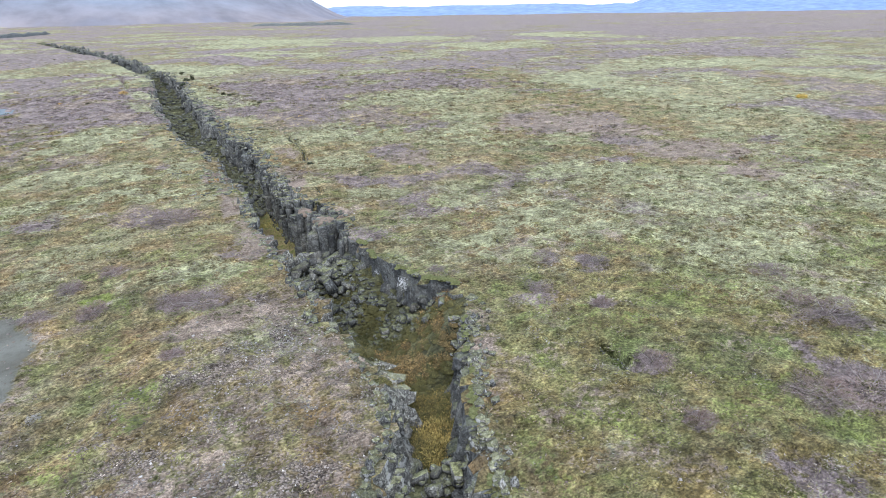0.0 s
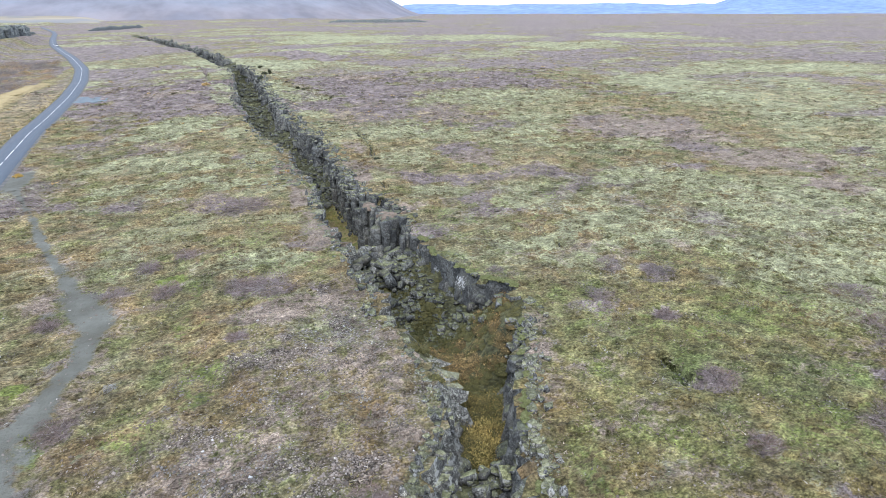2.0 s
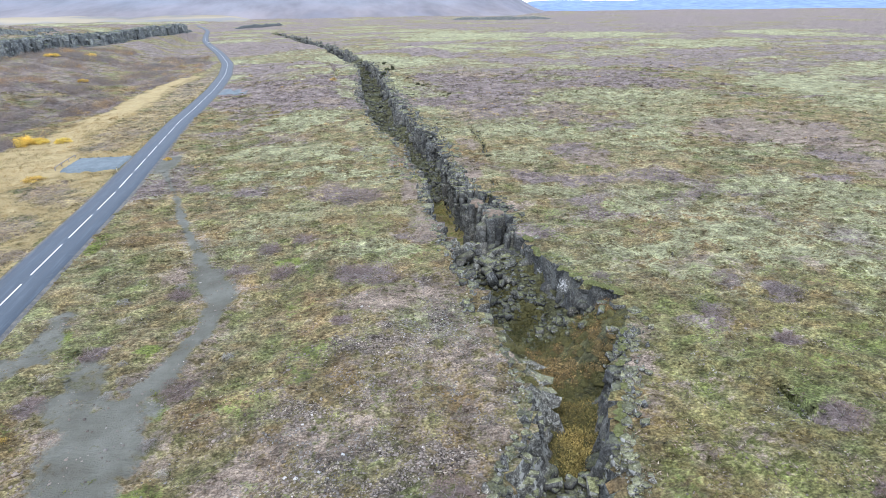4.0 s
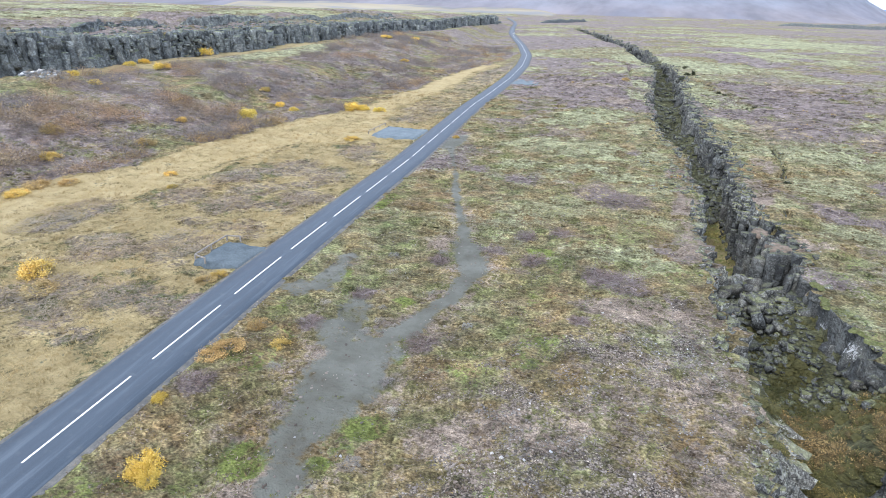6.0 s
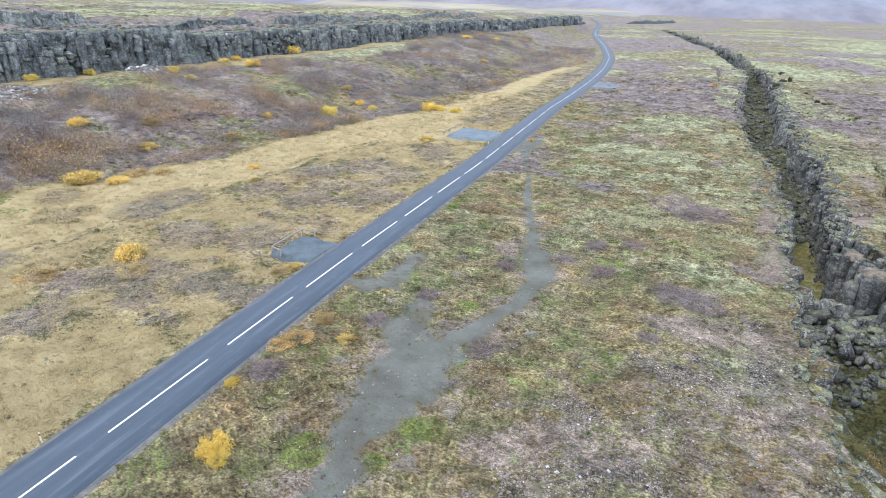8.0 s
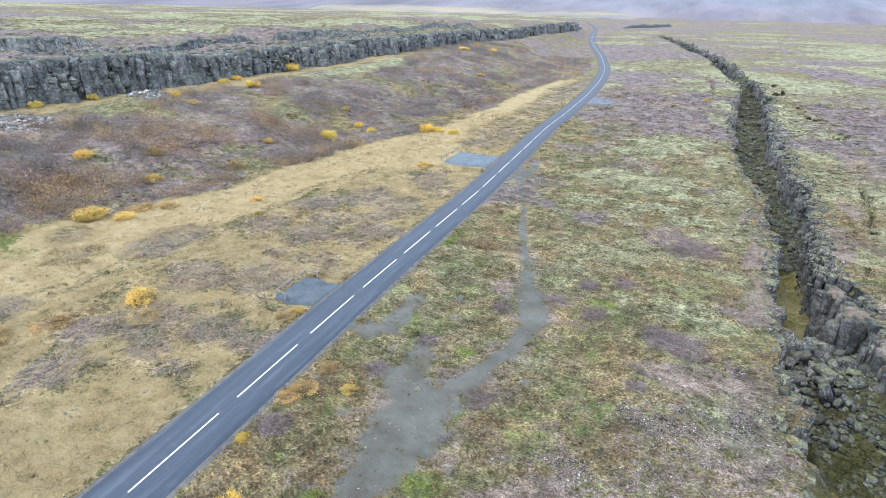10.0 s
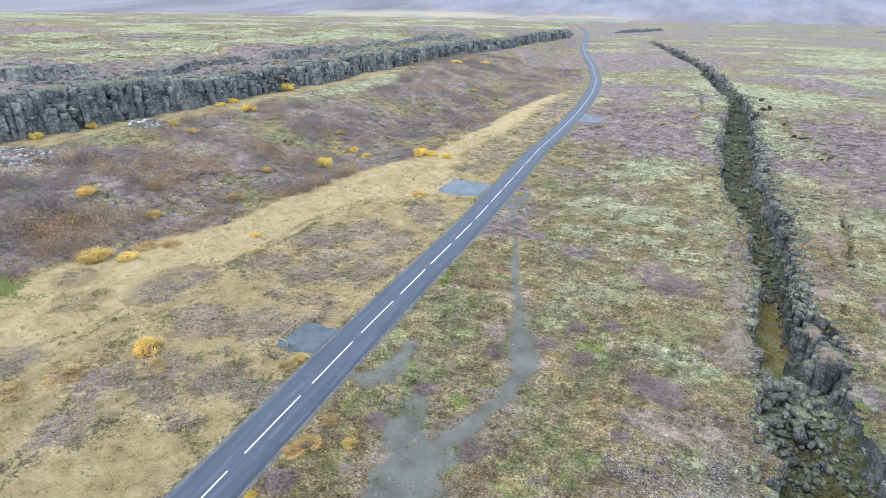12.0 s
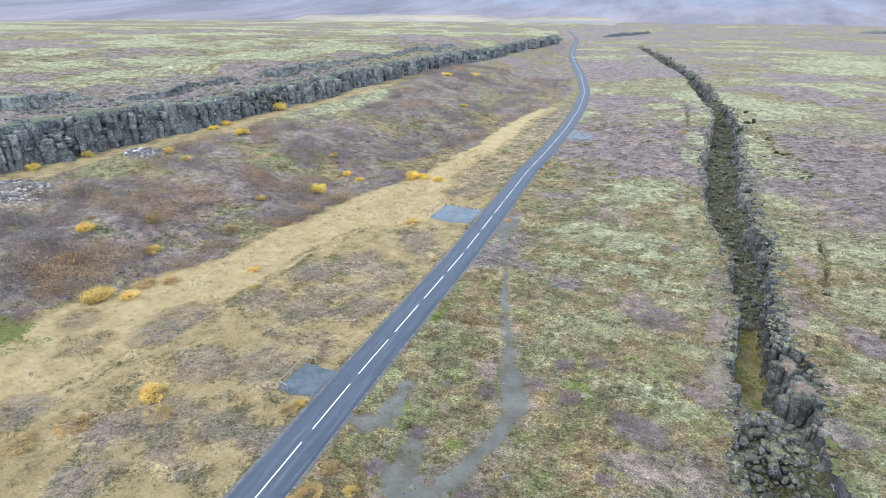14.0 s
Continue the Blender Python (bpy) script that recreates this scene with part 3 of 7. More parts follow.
    # streaky shade between the tussocks, painted as darker and lighter tone
    tuss_shade = node_ramp(n, l, tuss, [(0.36, (0.70, 0.69, 0.68)), (0.5, (1.0, 1.0, 1.0)), (0.66, (1.26, 1.26, 1.24))])
    bare_path = n.new("ShaderNodeMath")
    bare_path.operation = "SUBTRACT"
    bare_path.inputs[0].default_value = 0.9
    l.new(node_math(n, l, "MAXIMUM", sb.outputs["Red"], node_math(n, l, "MULTIPLY", sa.outputs["Red"], 0.92)), bare_path.inputs[1])
    bare_path.use_clamp = True
    c = node_mix(n, l, bare_path.outputs[0], c, node_mix(n, l, 1.0, c, tuss_shade, "MULTIPLY"))
    # mottling that also paints in the shadow lines of rough lava
    mott = node_ramp(n, l, node_noise(n, l, 7.0, 6, None, 0.72), [(0.34, (0.64, 0.63, 0.63)), (0.5, (1.0, 1.0, 1.0)), (0.66, (1.30, 1.30, 1.28))])
    c = node_mix(n, l, bare_path.outputs[0], c, node_mix(n, l, 1.0, c, mott, "MULTIPLY"))
    # light and shade of the hummocks put into the colour
    hummock_shade = node_ramp(n, l, node_noise(n, l, 2.1, 4, None, 0.7), [(0.38, (0.63, 0.62, 0.62)), (0.5, (1.0, 1.0, 1.0)), (0.62, (1.38, 1.38, 1.37))])
    c = node_mix(n, l, bare_path.outputs[0], c, node_mix(n, l, 1.0, c, hummock_shade, "MULTIPLY"))
    crisp = node_ramp(n, l, node_noise(n, l, 0.17, 2, mp.outputs["Vector"], 0.55), [(0.36, (0.76, 0.76, 0.77)), (0.5, (1.22, 1.22, 1.23)), (0.63, (1.62, 1.62, 1.62))])
    c = node_mix(n, l, bare_path.outputs[0], c, node_mix(n, l, 1.0, c, crisp, "MULTIPLY"))
    l.new(c, b.inputs["Base Color"])
    h = node_math(n, l, "ADD", node_math(n, l, "MULTIPLY", tuss, 1.0), node_math(n, l, "MULTIPLY", grain, 0.5))
    node_bump(n, l, b, h, 1.0, 0.45)
    return m


def rock_material(name, moss=0.5, pale=0.5, scale=1.0, speck=1.0, stains=(), upright=0.4, gap=0.045, tone=1.0, cool=1.0):
    m, n, l, b = material(name, 0.9)
    mpv = n.new("ShaderNodeMapping")
    mpv.inputs["Scale"].default_value = (1.0, 1.0, upright)
    l.new(n.new("ShaderNodeNewGeometry").outputs["Position"], mpv.inputs["Vector"])
    tall = mpv.outputs["Vector"]
    big, mid, fine = node_noise(n, l, 2.6 * scale, 5), node_noise(n, l, 0.5 * scale, 5), node_noise(n, l, 0.14 * scale, 3, tall)
    c = node_ramp(n, l, big, [(0.30, (0.066, 0.07, 0.068)), (0.5, (0.124, 0.127, 0.121)), (0.70, (0.19, 0.184, 0.166))])
    c = node_mix(n, l, 0.36, c, node_ramp(n, l, fine, [(0.34, (0.026, 0.027, 0.027)), (0.5, (0.12, 0.124, 0.12)), (0.66, (0.29, 0.295, 0.28))]))
    blk = n.new("ShaderNodeTexVoronoi")
    blk.inputs["Scale"].default_value = 1.1 / scale
    l.new(tall, blk.inputs["Vector"])
    hue = n.new("ShaderNodeSeparateColor")
    l.new(blk.outputs["Color"], hue.inputs["Color"])
    c = node_mix(n, l, 1.0, c, node_ramp(n, l, hue.outputs["Red"], [(0.0, (0.62, 0.62, 0.64)), (0.6, (1.05, 1.04, 1.02)), (1.0, (1.5, 1.47, 1.40))]), "MULTIPLY")
    spk = node_noise(n, l, 0.22 * scale, 4, None, 0.7)
    c = node_mix(n, l, speck, c, node_ramp(n, l, spk, [(0.40, (0.62, 0.62, 0.63)), (0.5, (0.95, 0.95, 0.95)), (0.58, (1.2, 1.21, 1.2)), (0.64, (2.3, 2.35, 2.35))]), "MULTIPLY")
    dot = node_noise(n, l, 0.085 * scale, 3, None, 0.7)
    c = node_mix(n, l, speck, c, node_ramp(n, l, dot, [(0.38, (0.45, 0.45, 0.45)), (0.52, (0.95, 0.95, 0.94)), (0.58, (1.25, 1.26, 1.24)), (0.65, (2.5, 2.55, 2.5))]), "MULTIPLY")
    vor = n.new("ShaderNodeTexVoronoi")
    vor.feature = "DISTANCE_TO_EDGE"
    vor.inputs["Scale"].default_value = 1.1 / scale
    l.new(tall, vor.inputs["Vector"])
    joint = node_ramp(n, l, vor.outputs["Distance"], [(0.0, 0.12), (gap, 1.0)])
    c = node_mix(n, l, joint, (0.016, 0.016, 0.017), c)
    lich = node_ramp(n, l, mid, [(0.54, 0.0), (0.60, pale)])
    c = node_mix(n, l, lich, c, (0.29, 0.305, 0.30))
    for cx, cy, cz, rad in stains:
        d = n.new("ShaderNodeVectorMath")
        d.operation = "DISTANCE"
        l.new(n.new("ShaderNodeNewGeometry").outputs["Position"], d.inputs[0])
        d.inputs[1].default_value = (cx, cy, cz)
        k = node_math(n, l, "ADD", node_math(n, l, "DIVIDE", d.outputs["Value"], rad), node_math(n, l, "MULTIPLY", node_math(n, l, "SUBTRACT", spk, 0.5), 4.0))
        c = node_mix(n, l, node_ramp(n, l, k, [(0.55, 1.0), (0.75, 0.0)]), c, (0.78, 0.78, 0.76))
    g = n.new("ShaderNodeNewGeometry")
    s = n.new("ShaderNodeSeparateXYZ")
    l.new(g.outputs["True Normal"], s.inputs["Vector"])
    up = node_math(n, l, "ADD", s.outputs["Z"], node_math(n, l, "MULTIPLY", node_math(n, l, "SUBTRACT", mid, 0.5), 1.6))
    up = node_ramp(n, l, up, [(0.66, 0.0), (0.95, moss)])
    mossy = node_ramp(n, l, node_noise(n, l, 0.35 * scale, 5, None, 0.7), [(0.34, (0.055, 0.06, 0.028)), (0.5, (0.15, 0.16, 0.08)), (0.66, (0.27, 0.285, 0.17))])
    mossy = node_mix(n, l, 1.0, mossy, node_ramp(n, l, dot, [(0.38, 0.6), (0.62, 1.35)]), "MULTIPLY")
    c = node_mix(n, l, up, c, mossy)
    isl = n.new("ShaderNodeObjectInfo")
    c = node_mix(n, l, 1.0, c, node_ramp(n, l, isl.outputs["Random"], [(0.0, (0.80 * tone, 0.81 * tone * cool, 0.83 * tone * cool ** 2)), (1.0, (1.18 * tone, 1.15 * tone * cool, 1.09 * tone * cool ** 2))]), "MULTIPLY")
    c = node_mix(n, l, 1.0, c, node_ramp(n, l, n.new("ShaderNodeNewGeometry").outputs["Random Per Island"], [(0.0, (0.62, 0.63, 0.65)), (0.5, (0.95, 0.95, 0.95)), (1.0, (1.30, 1.28, 1.24))]), "MULTIPLY")
    l.new(c, b.inputs["Base Color"])
    node_bump(n, l, b, node_math(n, l, "ADD", node_math(n, l, "MULTIPLY", spk, 0.7), node_math(n, l, "MULTIPLY", joint, 0.5)), 0.6, 0.10 * scale)
    return m


def leaf_material(name, stops, rough=0.8, spread=0.38, hues=((1.10, 0.98, 0.88), (0.92, 1.0, 1.06))):
    """Leaves, twigs and blades: each island has its own shade."""
    m, n, l, b = material(name, rough)
    g = n.new("ShaderNodeNewGeometry")
    c = node_ramp(n, l, g.outputs["Random Per Island"], stops)
    v = node_ramp(n, l, node_noise(n, l, 5.0, 3), [(0.3, 1 - spread), (0.7, 1 + spread)])
    c = node_mix(n, l, 1.0, c, v, "MULTIPLY")
    hue = node_ramp(n, l, node_noise(n, l, 8.0, 3), [(0.38, hues[0]), (0.62, hues[1])])
    c = node_mix(n, l, 0.8, c, hue, "MULTIPLY")
    l.new(c, b.inputs["Base Color"])
    return m


def asphalt_material():
    m, n, l, b = material("worn_asphalt", 0.55)
    fine, mid = node_noise(n, l, 0.05, 3), node_noise(n, l, 0.9, 5)
    sep = n.new("ShaderNodeUVMap")
    st = n.new("ShaderNodeMapping")
    st.inputs["Scale"].default_value = (1.6, 0.09, 1)
    l.new(sep.outputs["UV"], st.inputs["Vector"])
    streak = node_noise(n, l, 1.0, 4, st.outputs["Vector"])
    c = node_ramp(n, l, streak, [(0.30, (0.038, 0.053, 0.074)), (0.52, (0.056, 0.077, 0.105)), (0.70, (0.115, 0.143, 0.175))])
    c = node_mix(n, l, 0.25, c, node_ramp(n, l, fine, [(0.3, (0.024, 0.035, 0.047)), (0.7, (0.10, 0.132, 0.17))]))
    c = node_mix(n, l, node_ramp(n, l, mid, [(0.58, 0.0), (0.8, 0.5)]), c, (0.12, 0.14, 0.155))
    l.new(c, b.inputs["Base Color"])
    l.new(node_ramp(n, l, streak, [(0.35, 0.50), (0.7, 0.70)]), b.inputs["Roughness"])
    b.inputs["Specular IOR Level"].default_value = 0.35
    node_bump(n, l, b, fine, 0.25, 0.01)
    return m


def plain_material(name, stops, size, rough=0.85, bump=0.3, second=None):
    m, n, l, b = material(name, rough)
    f = node_noise(n, l, size, 5)
    c = node_ramp(n, l, f, stops)
    g = node_noise(n, l, second or size * 0.12, 3)
    c = node_mix(n, l, 1.0, c, node_ramp(n, l, g, [(0.3, 0.78), (0.7, 1.2)]), "MULTIPLY")
    l.new(c, b.inputs["Base Color"])
    node_bump(n, l, b, g, bump, size * 0.05)
    return m


GROUND = ground_material()
ROCK = rock_material("basalt_with_lichen", 0.75, 0.85, 1.0, 0.95, (), 0.5, 0.02, 1.1)
WALL_ROCK = rock_material("basalt_with_white_splashes", 0.65, 0.40, 1.0, 0.55, ((21.2, 57.7, -2.4, 0.95), (22.4, 53.0, -1.8, 1.0)), 0.75, 0.018, 0.78, 1.03)
FALLEN = rock_material("fallen_basalt", 0.6, 0.45, 1.0, 0.6, (), 0.7, 0.012, 0.85)
# basalt copy toned down, with the rift's shade put into its colour
RIFT_ROCK = rock_material("shaded_rift_basalt", 0.75, 0.45, 1.0, 0.6, (), 0.8, 0.015, 0.85, 1.03)
MOSS_ROCK = rock_material("moss_grown_basalt", 0.95, 0.6, 1.0, 0.8, (), 0.6, 0.03, 1.0, 1.02)
CLIFF = rock_material("dark_basalt_scarp", 0.8, 0.5, 1.5, 0.6, (), 0.9, 0.008, 1.06, 1.09)
ASPHALT = asphalt_material()
PAINT = plain_material("white_road_paint", [(0.3, (0.62, 0.63, 0.64)), (0.7, (0.82, 0.82, 0.80))], 0.6, 0.6, 0.1)
BAY = plain_material("grey_bay_gravel", [(0.3, (0.07, 0.092, 0.108)), (0.7, (0.125, 0.155, 0.172))], 1.8, 0.8, 0.4)
BAY_PALE = plain_material("pale_bay_gravel", [(0.3, (0.11, 0.145, 0.168)), (0.7, (0.18, 0.22, 0.245))], 1.8, 0.8, 0.4)
SHOULDER = plain_material("shoulder_gravel", [(0.35, (0.085, 0.09, 0.095)), (0.65, (0.17, 0.165, 0.15))], 0.8, 0.9, 0.4)


# ---- mesh helpers ----
def mesh_object(name, verts, faces, mats, parent=None, smooth=False):
    me = bpy.data.meshes.new(name)
    verts = np.asarray(verts, np.float32)
    faces = np.asarray(faces, np.int32)
    k = faces.shape[1]
    me.vertices.add(len(verts))
    me.vertices.foreach_set("co", verts.ravel())
    me.loops.add(faces.size)
    me.loops.foreach_set("vertex_index", faces.ravel())
    me.polygons.add(len(faces))
    me.polygons.foreach_set("loop_start", np.arange(len(faces), dtype=np.int32) * k)
    if smooth:
        me.polygons.foreach_set("use_smooth", np.ones(len(faces), bool))
    me.update(calc_edges=True)
    for m in mats:
        me.materials.append(m)
    ob = new(name, me)
    if parent is not None:
        ob.parent = parent
    return ob


def grid_faces(rows, cols):
    a = (np.arange(rows - 1)[:, None] * cols + np.arange(cols - 1)[None, :]).ravel()
    return np.stack([a, a + 1, a + cols + 1, a + cols], 1)


def set_cover(me, name, r, g, b):
    at = me.attributes.new(name, "FLOAT_COLOR", "POINT")
    at.data.foreach_set("color", np.stack([r, g, b, np.ones_like(r)], -1).astype(np.float32).ravel())


def grow(start, first, rate, end):
    out, v, s = [], start, first
    while v < end:
        v += s
        s *= rate
        out.append(v)
    return out


# ---- the ground: one sheet with the rift let into it ----
YS = np.array(list(np.arange(-60, 12, 3.0)) + list(np.arange(12, 105, 0.44)) + grow(104.6, 0.42, 1.03, 225) + list(np.arange(232, 832, 4.0)) + grow(831, 5, 1.05, 4700))
west_u = np.array(sorted([-v for v in [0.0, 0.25, 0.6] + list(np.arange(1, 62, 0.5)) + grow(61.5, 0.55, 1.035, 155)]))
scarp_u = np.array(sorted([-v for v in [-6, -3, -1.5, 0, 1.2, 2.4, 3.6, 5, 7, 10, 13, 16, 18.5, 20.5, 21.45, 23.5, 26.5] + grow(26.5, 4, 1.05, 4600)]))
east_u = np.array([0.0, 0.25, 0.6] + list(np.arange(1, 36, 0.5)) + grow(35.5, 0.55, 1.04, 4600))
floor_v = np.array([0.02, 0.10, 0.18, 0.26, 0.34, 0.42, 0.50, 0.58, 0.66, 0.74, 0.82, 0.90, 0.98])
xw, xe, xs = west_x(YS), east_x(YS), scarp_x(YS)
bl = np.clip((west_u + 150) / 138, 0, 1)[None, :]
left = west_u[None, :] + xw[:, None] * bl + 11.0 * (1 - bl)
scarp = scarp_u[None, :] + xs[:, None]
keep = west_u > -150
left = left[:, keep]
# the columns between thicket and scarp stretch so that none cross
lim = left[:, :1]
tail = np.linspace(0, 1, 26)[None, :]
mid_cols = (xs[:, None] + 6) + (lim - xs[:, None] - 6) * tail
bl = step(45, 12, east_u)[None, :]
right = east_u[None, :] + xe[:, None] * bl + 20.0 * (1 - bl)
rift = xw[:, None] + (xe - xw)[:, None] * floor_v[None, :]
GX = np.concatenate([scarp[:, :-1], mid_cols[:, :-1], left, rift, right], 1)
GY = np.repeat(YS[:, None], GX.shape[1], 1)
GZ = land(GX, GY)
v = floor_v[None, :]
fl = np.interp(YS, FLOOR_Y, FLOOR_Z)[:, None]
rough = 1.8 * (fbm(rift, np.repeat(YS[:, None], rift.shape[1], 1), 3.0, 3, 51) - 0.5) + 5.0 * (fbm(rift, np.repeat(YS[:, None], rift.shape[1], 1), 6.5, 2, 52) - 0.5) * step(102, 112, YS)[:, None]
talus = 2.2 * step(0.62, 1.0, v) * step(60, 100, YS)[:, None] + 1.4 * step(0.5, 0.0, v) + 3.4 * step(0.45, 1.0, v) * (step(46, 48, YS) * step(72, 64, YS))[:, None]
i0 = scarp.shape[1] - 1 + mid_cols.shape[1] - 1 + left.shape[1]
ramp_e = (step(37, 41, YS) * step(48, 46, YS))[:, None] * step(0.40, 0.98, v)
ramp_w = (step(31.5, 36, YS) * step(46, 43, YS))[:, None] * step(0.34, 0.02, v) * 0.97
GZ[:, i0:i0 + len(floor_v)] = (fl + rough + talus * np.minimum(1, -fl / 8)) * (1 - ramp_e) * (1 - ramp_w) * step(826, 796, YS)[:, None] + GZ[:, i0:i0 + len(floor_v)] * step(796, 826, YS)[:, None]
Z = zones(GX, GY)
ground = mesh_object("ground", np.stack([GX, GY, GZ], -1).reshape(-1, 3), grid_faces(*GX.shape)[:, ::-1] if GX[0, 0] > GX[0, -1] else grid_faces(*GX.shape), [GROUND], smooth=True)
in_rift = np.zeros(GX.shape)
in_rift[:, i0:i0 + len(floor_v)] = step(826, 800, YS)[:, None]
out = 1 - in_rift
set_cover(ground.data, "cover_a", (Z["straw"] * out + 0.75 * in_rift * (step(73, 76, YS) * step(105, 100, YS))[:, None]).ravel(), (Z["moss"] * out).ravel(), (Z["brush"] * out).ravel())
set_cover(ground.data, "cover_b", (Z["gravel"] * out).ravel(), (Z["scree"] * out).ravel(), (Z["soil"] * out).ravel())
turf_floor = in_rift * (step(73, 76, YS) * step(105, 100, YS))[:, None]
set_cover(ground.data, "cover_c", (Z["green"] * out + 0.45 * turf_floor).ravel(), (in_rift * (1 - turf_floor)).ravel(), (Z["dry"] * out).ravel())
tagged(ground, "autumn heath with moss, straw grass and gravel paths", "ground", kind="structure")


# ---- rock walls ----
def rock_wall(name, y0, y1, xf, zb, zt, face, rows, mat, width=0.9, jut=0.8, foot=1.0, seed=0, label="", back=0.5, widen=190.0, turf=0.75, drop=1.1, bulge=0.0, crack=1.0, blocky=0.75):
    """A wall of jointed basalt columns along the line xf(y), broken into blocks; face: +1 looks east, -1 west."""
    g = np.random.default_rng(seed)
    ys, who, spot = [], [], []
    y, n = y0, 0
    while y < y1:
        w = width * g.uniform(0.45, 1.75) * (1 + max(0.0, y - 110) / widen)
        for k, f in enumerate((0.02, 0.16, 0.84, 0.98)):
            ys.append(y + f * w)
            who.append(n)
            spot.append(k)
        y, n = y + w, n + 1
    ys, who, spot = np.array(ys), np.array(who), np.array(spot)
    r = g.uniform(0, 1, (8, n))[:, who]
    h = np.concatenate([np.linspace(0, 1, rows - 1), [1.0]])
    top, bottom = zt(ys)[:, None], zb(ys)[:, None]
    tall = np.maximum(top - bottom, 0.05)
    H = h[None, :] * np.ones((len(ys), 1))
    crest = top - np.minimum(0.6 * tall, drop * (r[3] ** 4)[:, None])
    zz = bottom + (crest - bottom) * H
    level = np.floor(zz / (width * (0.9 + 2.2 * r[1][:, None])) + 9 * r[2][:, None])
    block = rnd(who[:, None] * 1.0, level, seed + 7)
    big = (fbm(ys, ys * 0, 6.5 * width, 2, seed) + bulge * (fbm(ys, ys * 0, 16 * width, 2, seed + 2) - 0.5))[:, None] - 0.5
    lean = (r[4][:, None] - 0.5) * np.array([-1, -0.7, 0.7, 1])[spot][:, None]
    out = jut * (2.3 * big + 0.9 * (r[0][:, None] - 0.5) + blocky * (block - 0.5) + 0.7 * lean + 0.5)
    out = out - jut * 0.8 * (r[5][:, None] < 0.28) * step(0.45, 0.55, H + 0.3 * (r[6][:, None] - 0.5))
    edge = ((spot == 0) | (spot == 3))[:, None]
    out = out - np.where(edge, jut * crack * (0.35 + 0.5 * r[7][:, None]), 0)
    out = out + 0.10 * jut * (rnd(ys[:, None] * 7.3, zz * 3.1, seed) - 0.5) + foot * (1 + 2.2 * step(43, 36, ys))[:, None] * (1 - H) ** 1.4
    out = np.maximum(out, -0.25)
    X = xf(ys)[:, None] + face * out
    zz = zz + 0.25 * width * (rnd(ys[:, None] * 3.3, level, seed + 3) - 0.5) * step(0.1, 0.3, H) * step(1.0, 0.9, H)
    X[:, -1] = xf(ys) - face * back
    zz[:, -1] = zt(ys) - 0.03
    Y = ys[:, None] * np.ones_like(H)
    fc = grid_faces(len(ys), rows)
    ob = mesh_object(name, np.stack([X, Y, zz], -1).reshape(-1, 3), fc if face < 0 else fc[:, ::-1], [mat, GROUND])
    idx = np.zeros((len(ys) - 1, rows - 1), np.int32)
    idx[:, -1] = fbm(ys[:-1], ys[:-1] * 0 + 3, 4 * width, 2, seed + 9) < turf * 0.75 + 0.1
    ob.data.polygons.foreach_set("material_index", idx.ravel())
    q = zones(X - face * 0.8, Y)
    for at, names in (("cover_a", ("straw", "moss", "brush")), ("cover_b", ("gravel", "scree", "soil")), ("cover_c", ("green", "rut", "dry"))):
        set_cover(ob.data, at, *[(q[k] * (k != "rut")).ravel() for k in names])
    return tagged(ob, label, "rock wall", kind="structure")


def floor_z(y):
    return np.interp(y, FLOOR_Y, FLOOR_Z)


def top_e(y):
    return land(east_x(y) + 0.5, y) + 0.05


def top_w(y):
    return land(west_x(y) - 0.5, y) + 0.05


east_wall = rock_wall("rift_wall_east", 14, 790, lambda y: east_x(y) - 0.42, lambda y: floor_z(y) * (1 - 0.9 * step(37, 41, y) * step(48, 46, y)) - 1.2, top_e, -1, 34, WALL_ROCK, 0.95, 0.95, 0.5, 5, "cracked grey basalt rift wall with lichen and moss", crack=1.5, blocky=1.15, drop=1.6)
west_wall = rock_wall("rift_wall_west", 14, 790, lambda y: west_x(y) + 0.42, lambda y: floor_z(y) * (1 - 0.9 * step(32, 35, y) * step(46, 44, y)) - 1.2, top_w, 1, 30, ROCK, 0.95, 0.85, 0.8, 25, "cracked grey basalt rift wall with mossy rim", crack=1.4, blocky=1.1, drop=1.4)
scarp_wall = rock_wall("scarp_wall", 20, 950, lambda y: scarp_x(y) + 0.2, lambda y: land(scarp_x(y) + 3.5, y) - 0.8, lambda y: land(scarp_x(y) - 6, y) + 0.1, 1, 26, CLIFF, 3.0, 1.7, 2.6, 45, "dark basalt fault scarp of weathered columns", 6.0, 400.0, 0.2, 5.0, 2.0, 0.5, 2.2)
for ya, yb, sd in TIERS:
    rock_wall("scarp_tier", ya - 2, yb + 2, lambda y: scarp_x(y) - 20.4, lambda y: land(scarp_x(y) - 18, y) - 0.8, lambda y: land(scarp_x(y) - 23.5, y) + 0.05, 1, 12, CLIFF, 2.0, 1.3, 0.8, 60 + sd, "broken upper ledge of the basalt scarp", 3.2, 400.0, 0.6, 0.8)

# ---- road ----
ry = np.array(list(np.arange(-40, 200, 1.0)) + grow(200, 1.2, 1.02, 1380))
rx = road_x(ry)
ker = np.hanning(13)
ker /= ker.sum()
RX = np.convolve(np.pad(rx, 6, mode="edge"), ker, "valid")
dx = np.gradient(RX, ry)
nx, ny = 1 / np.hypot(1, dx), -dx / np.hypot(1, dx)
RZ = plain(RX, ry) + 0.10


def road_at(y, off):
    i = np.interp(y, ry, np.arange(len(ry)))
    f = lambda a: np.interp(i, np.arange(len(ry)), a)
    return f(RX) + off * f(nx), y + off * f(ny), f(RZ)


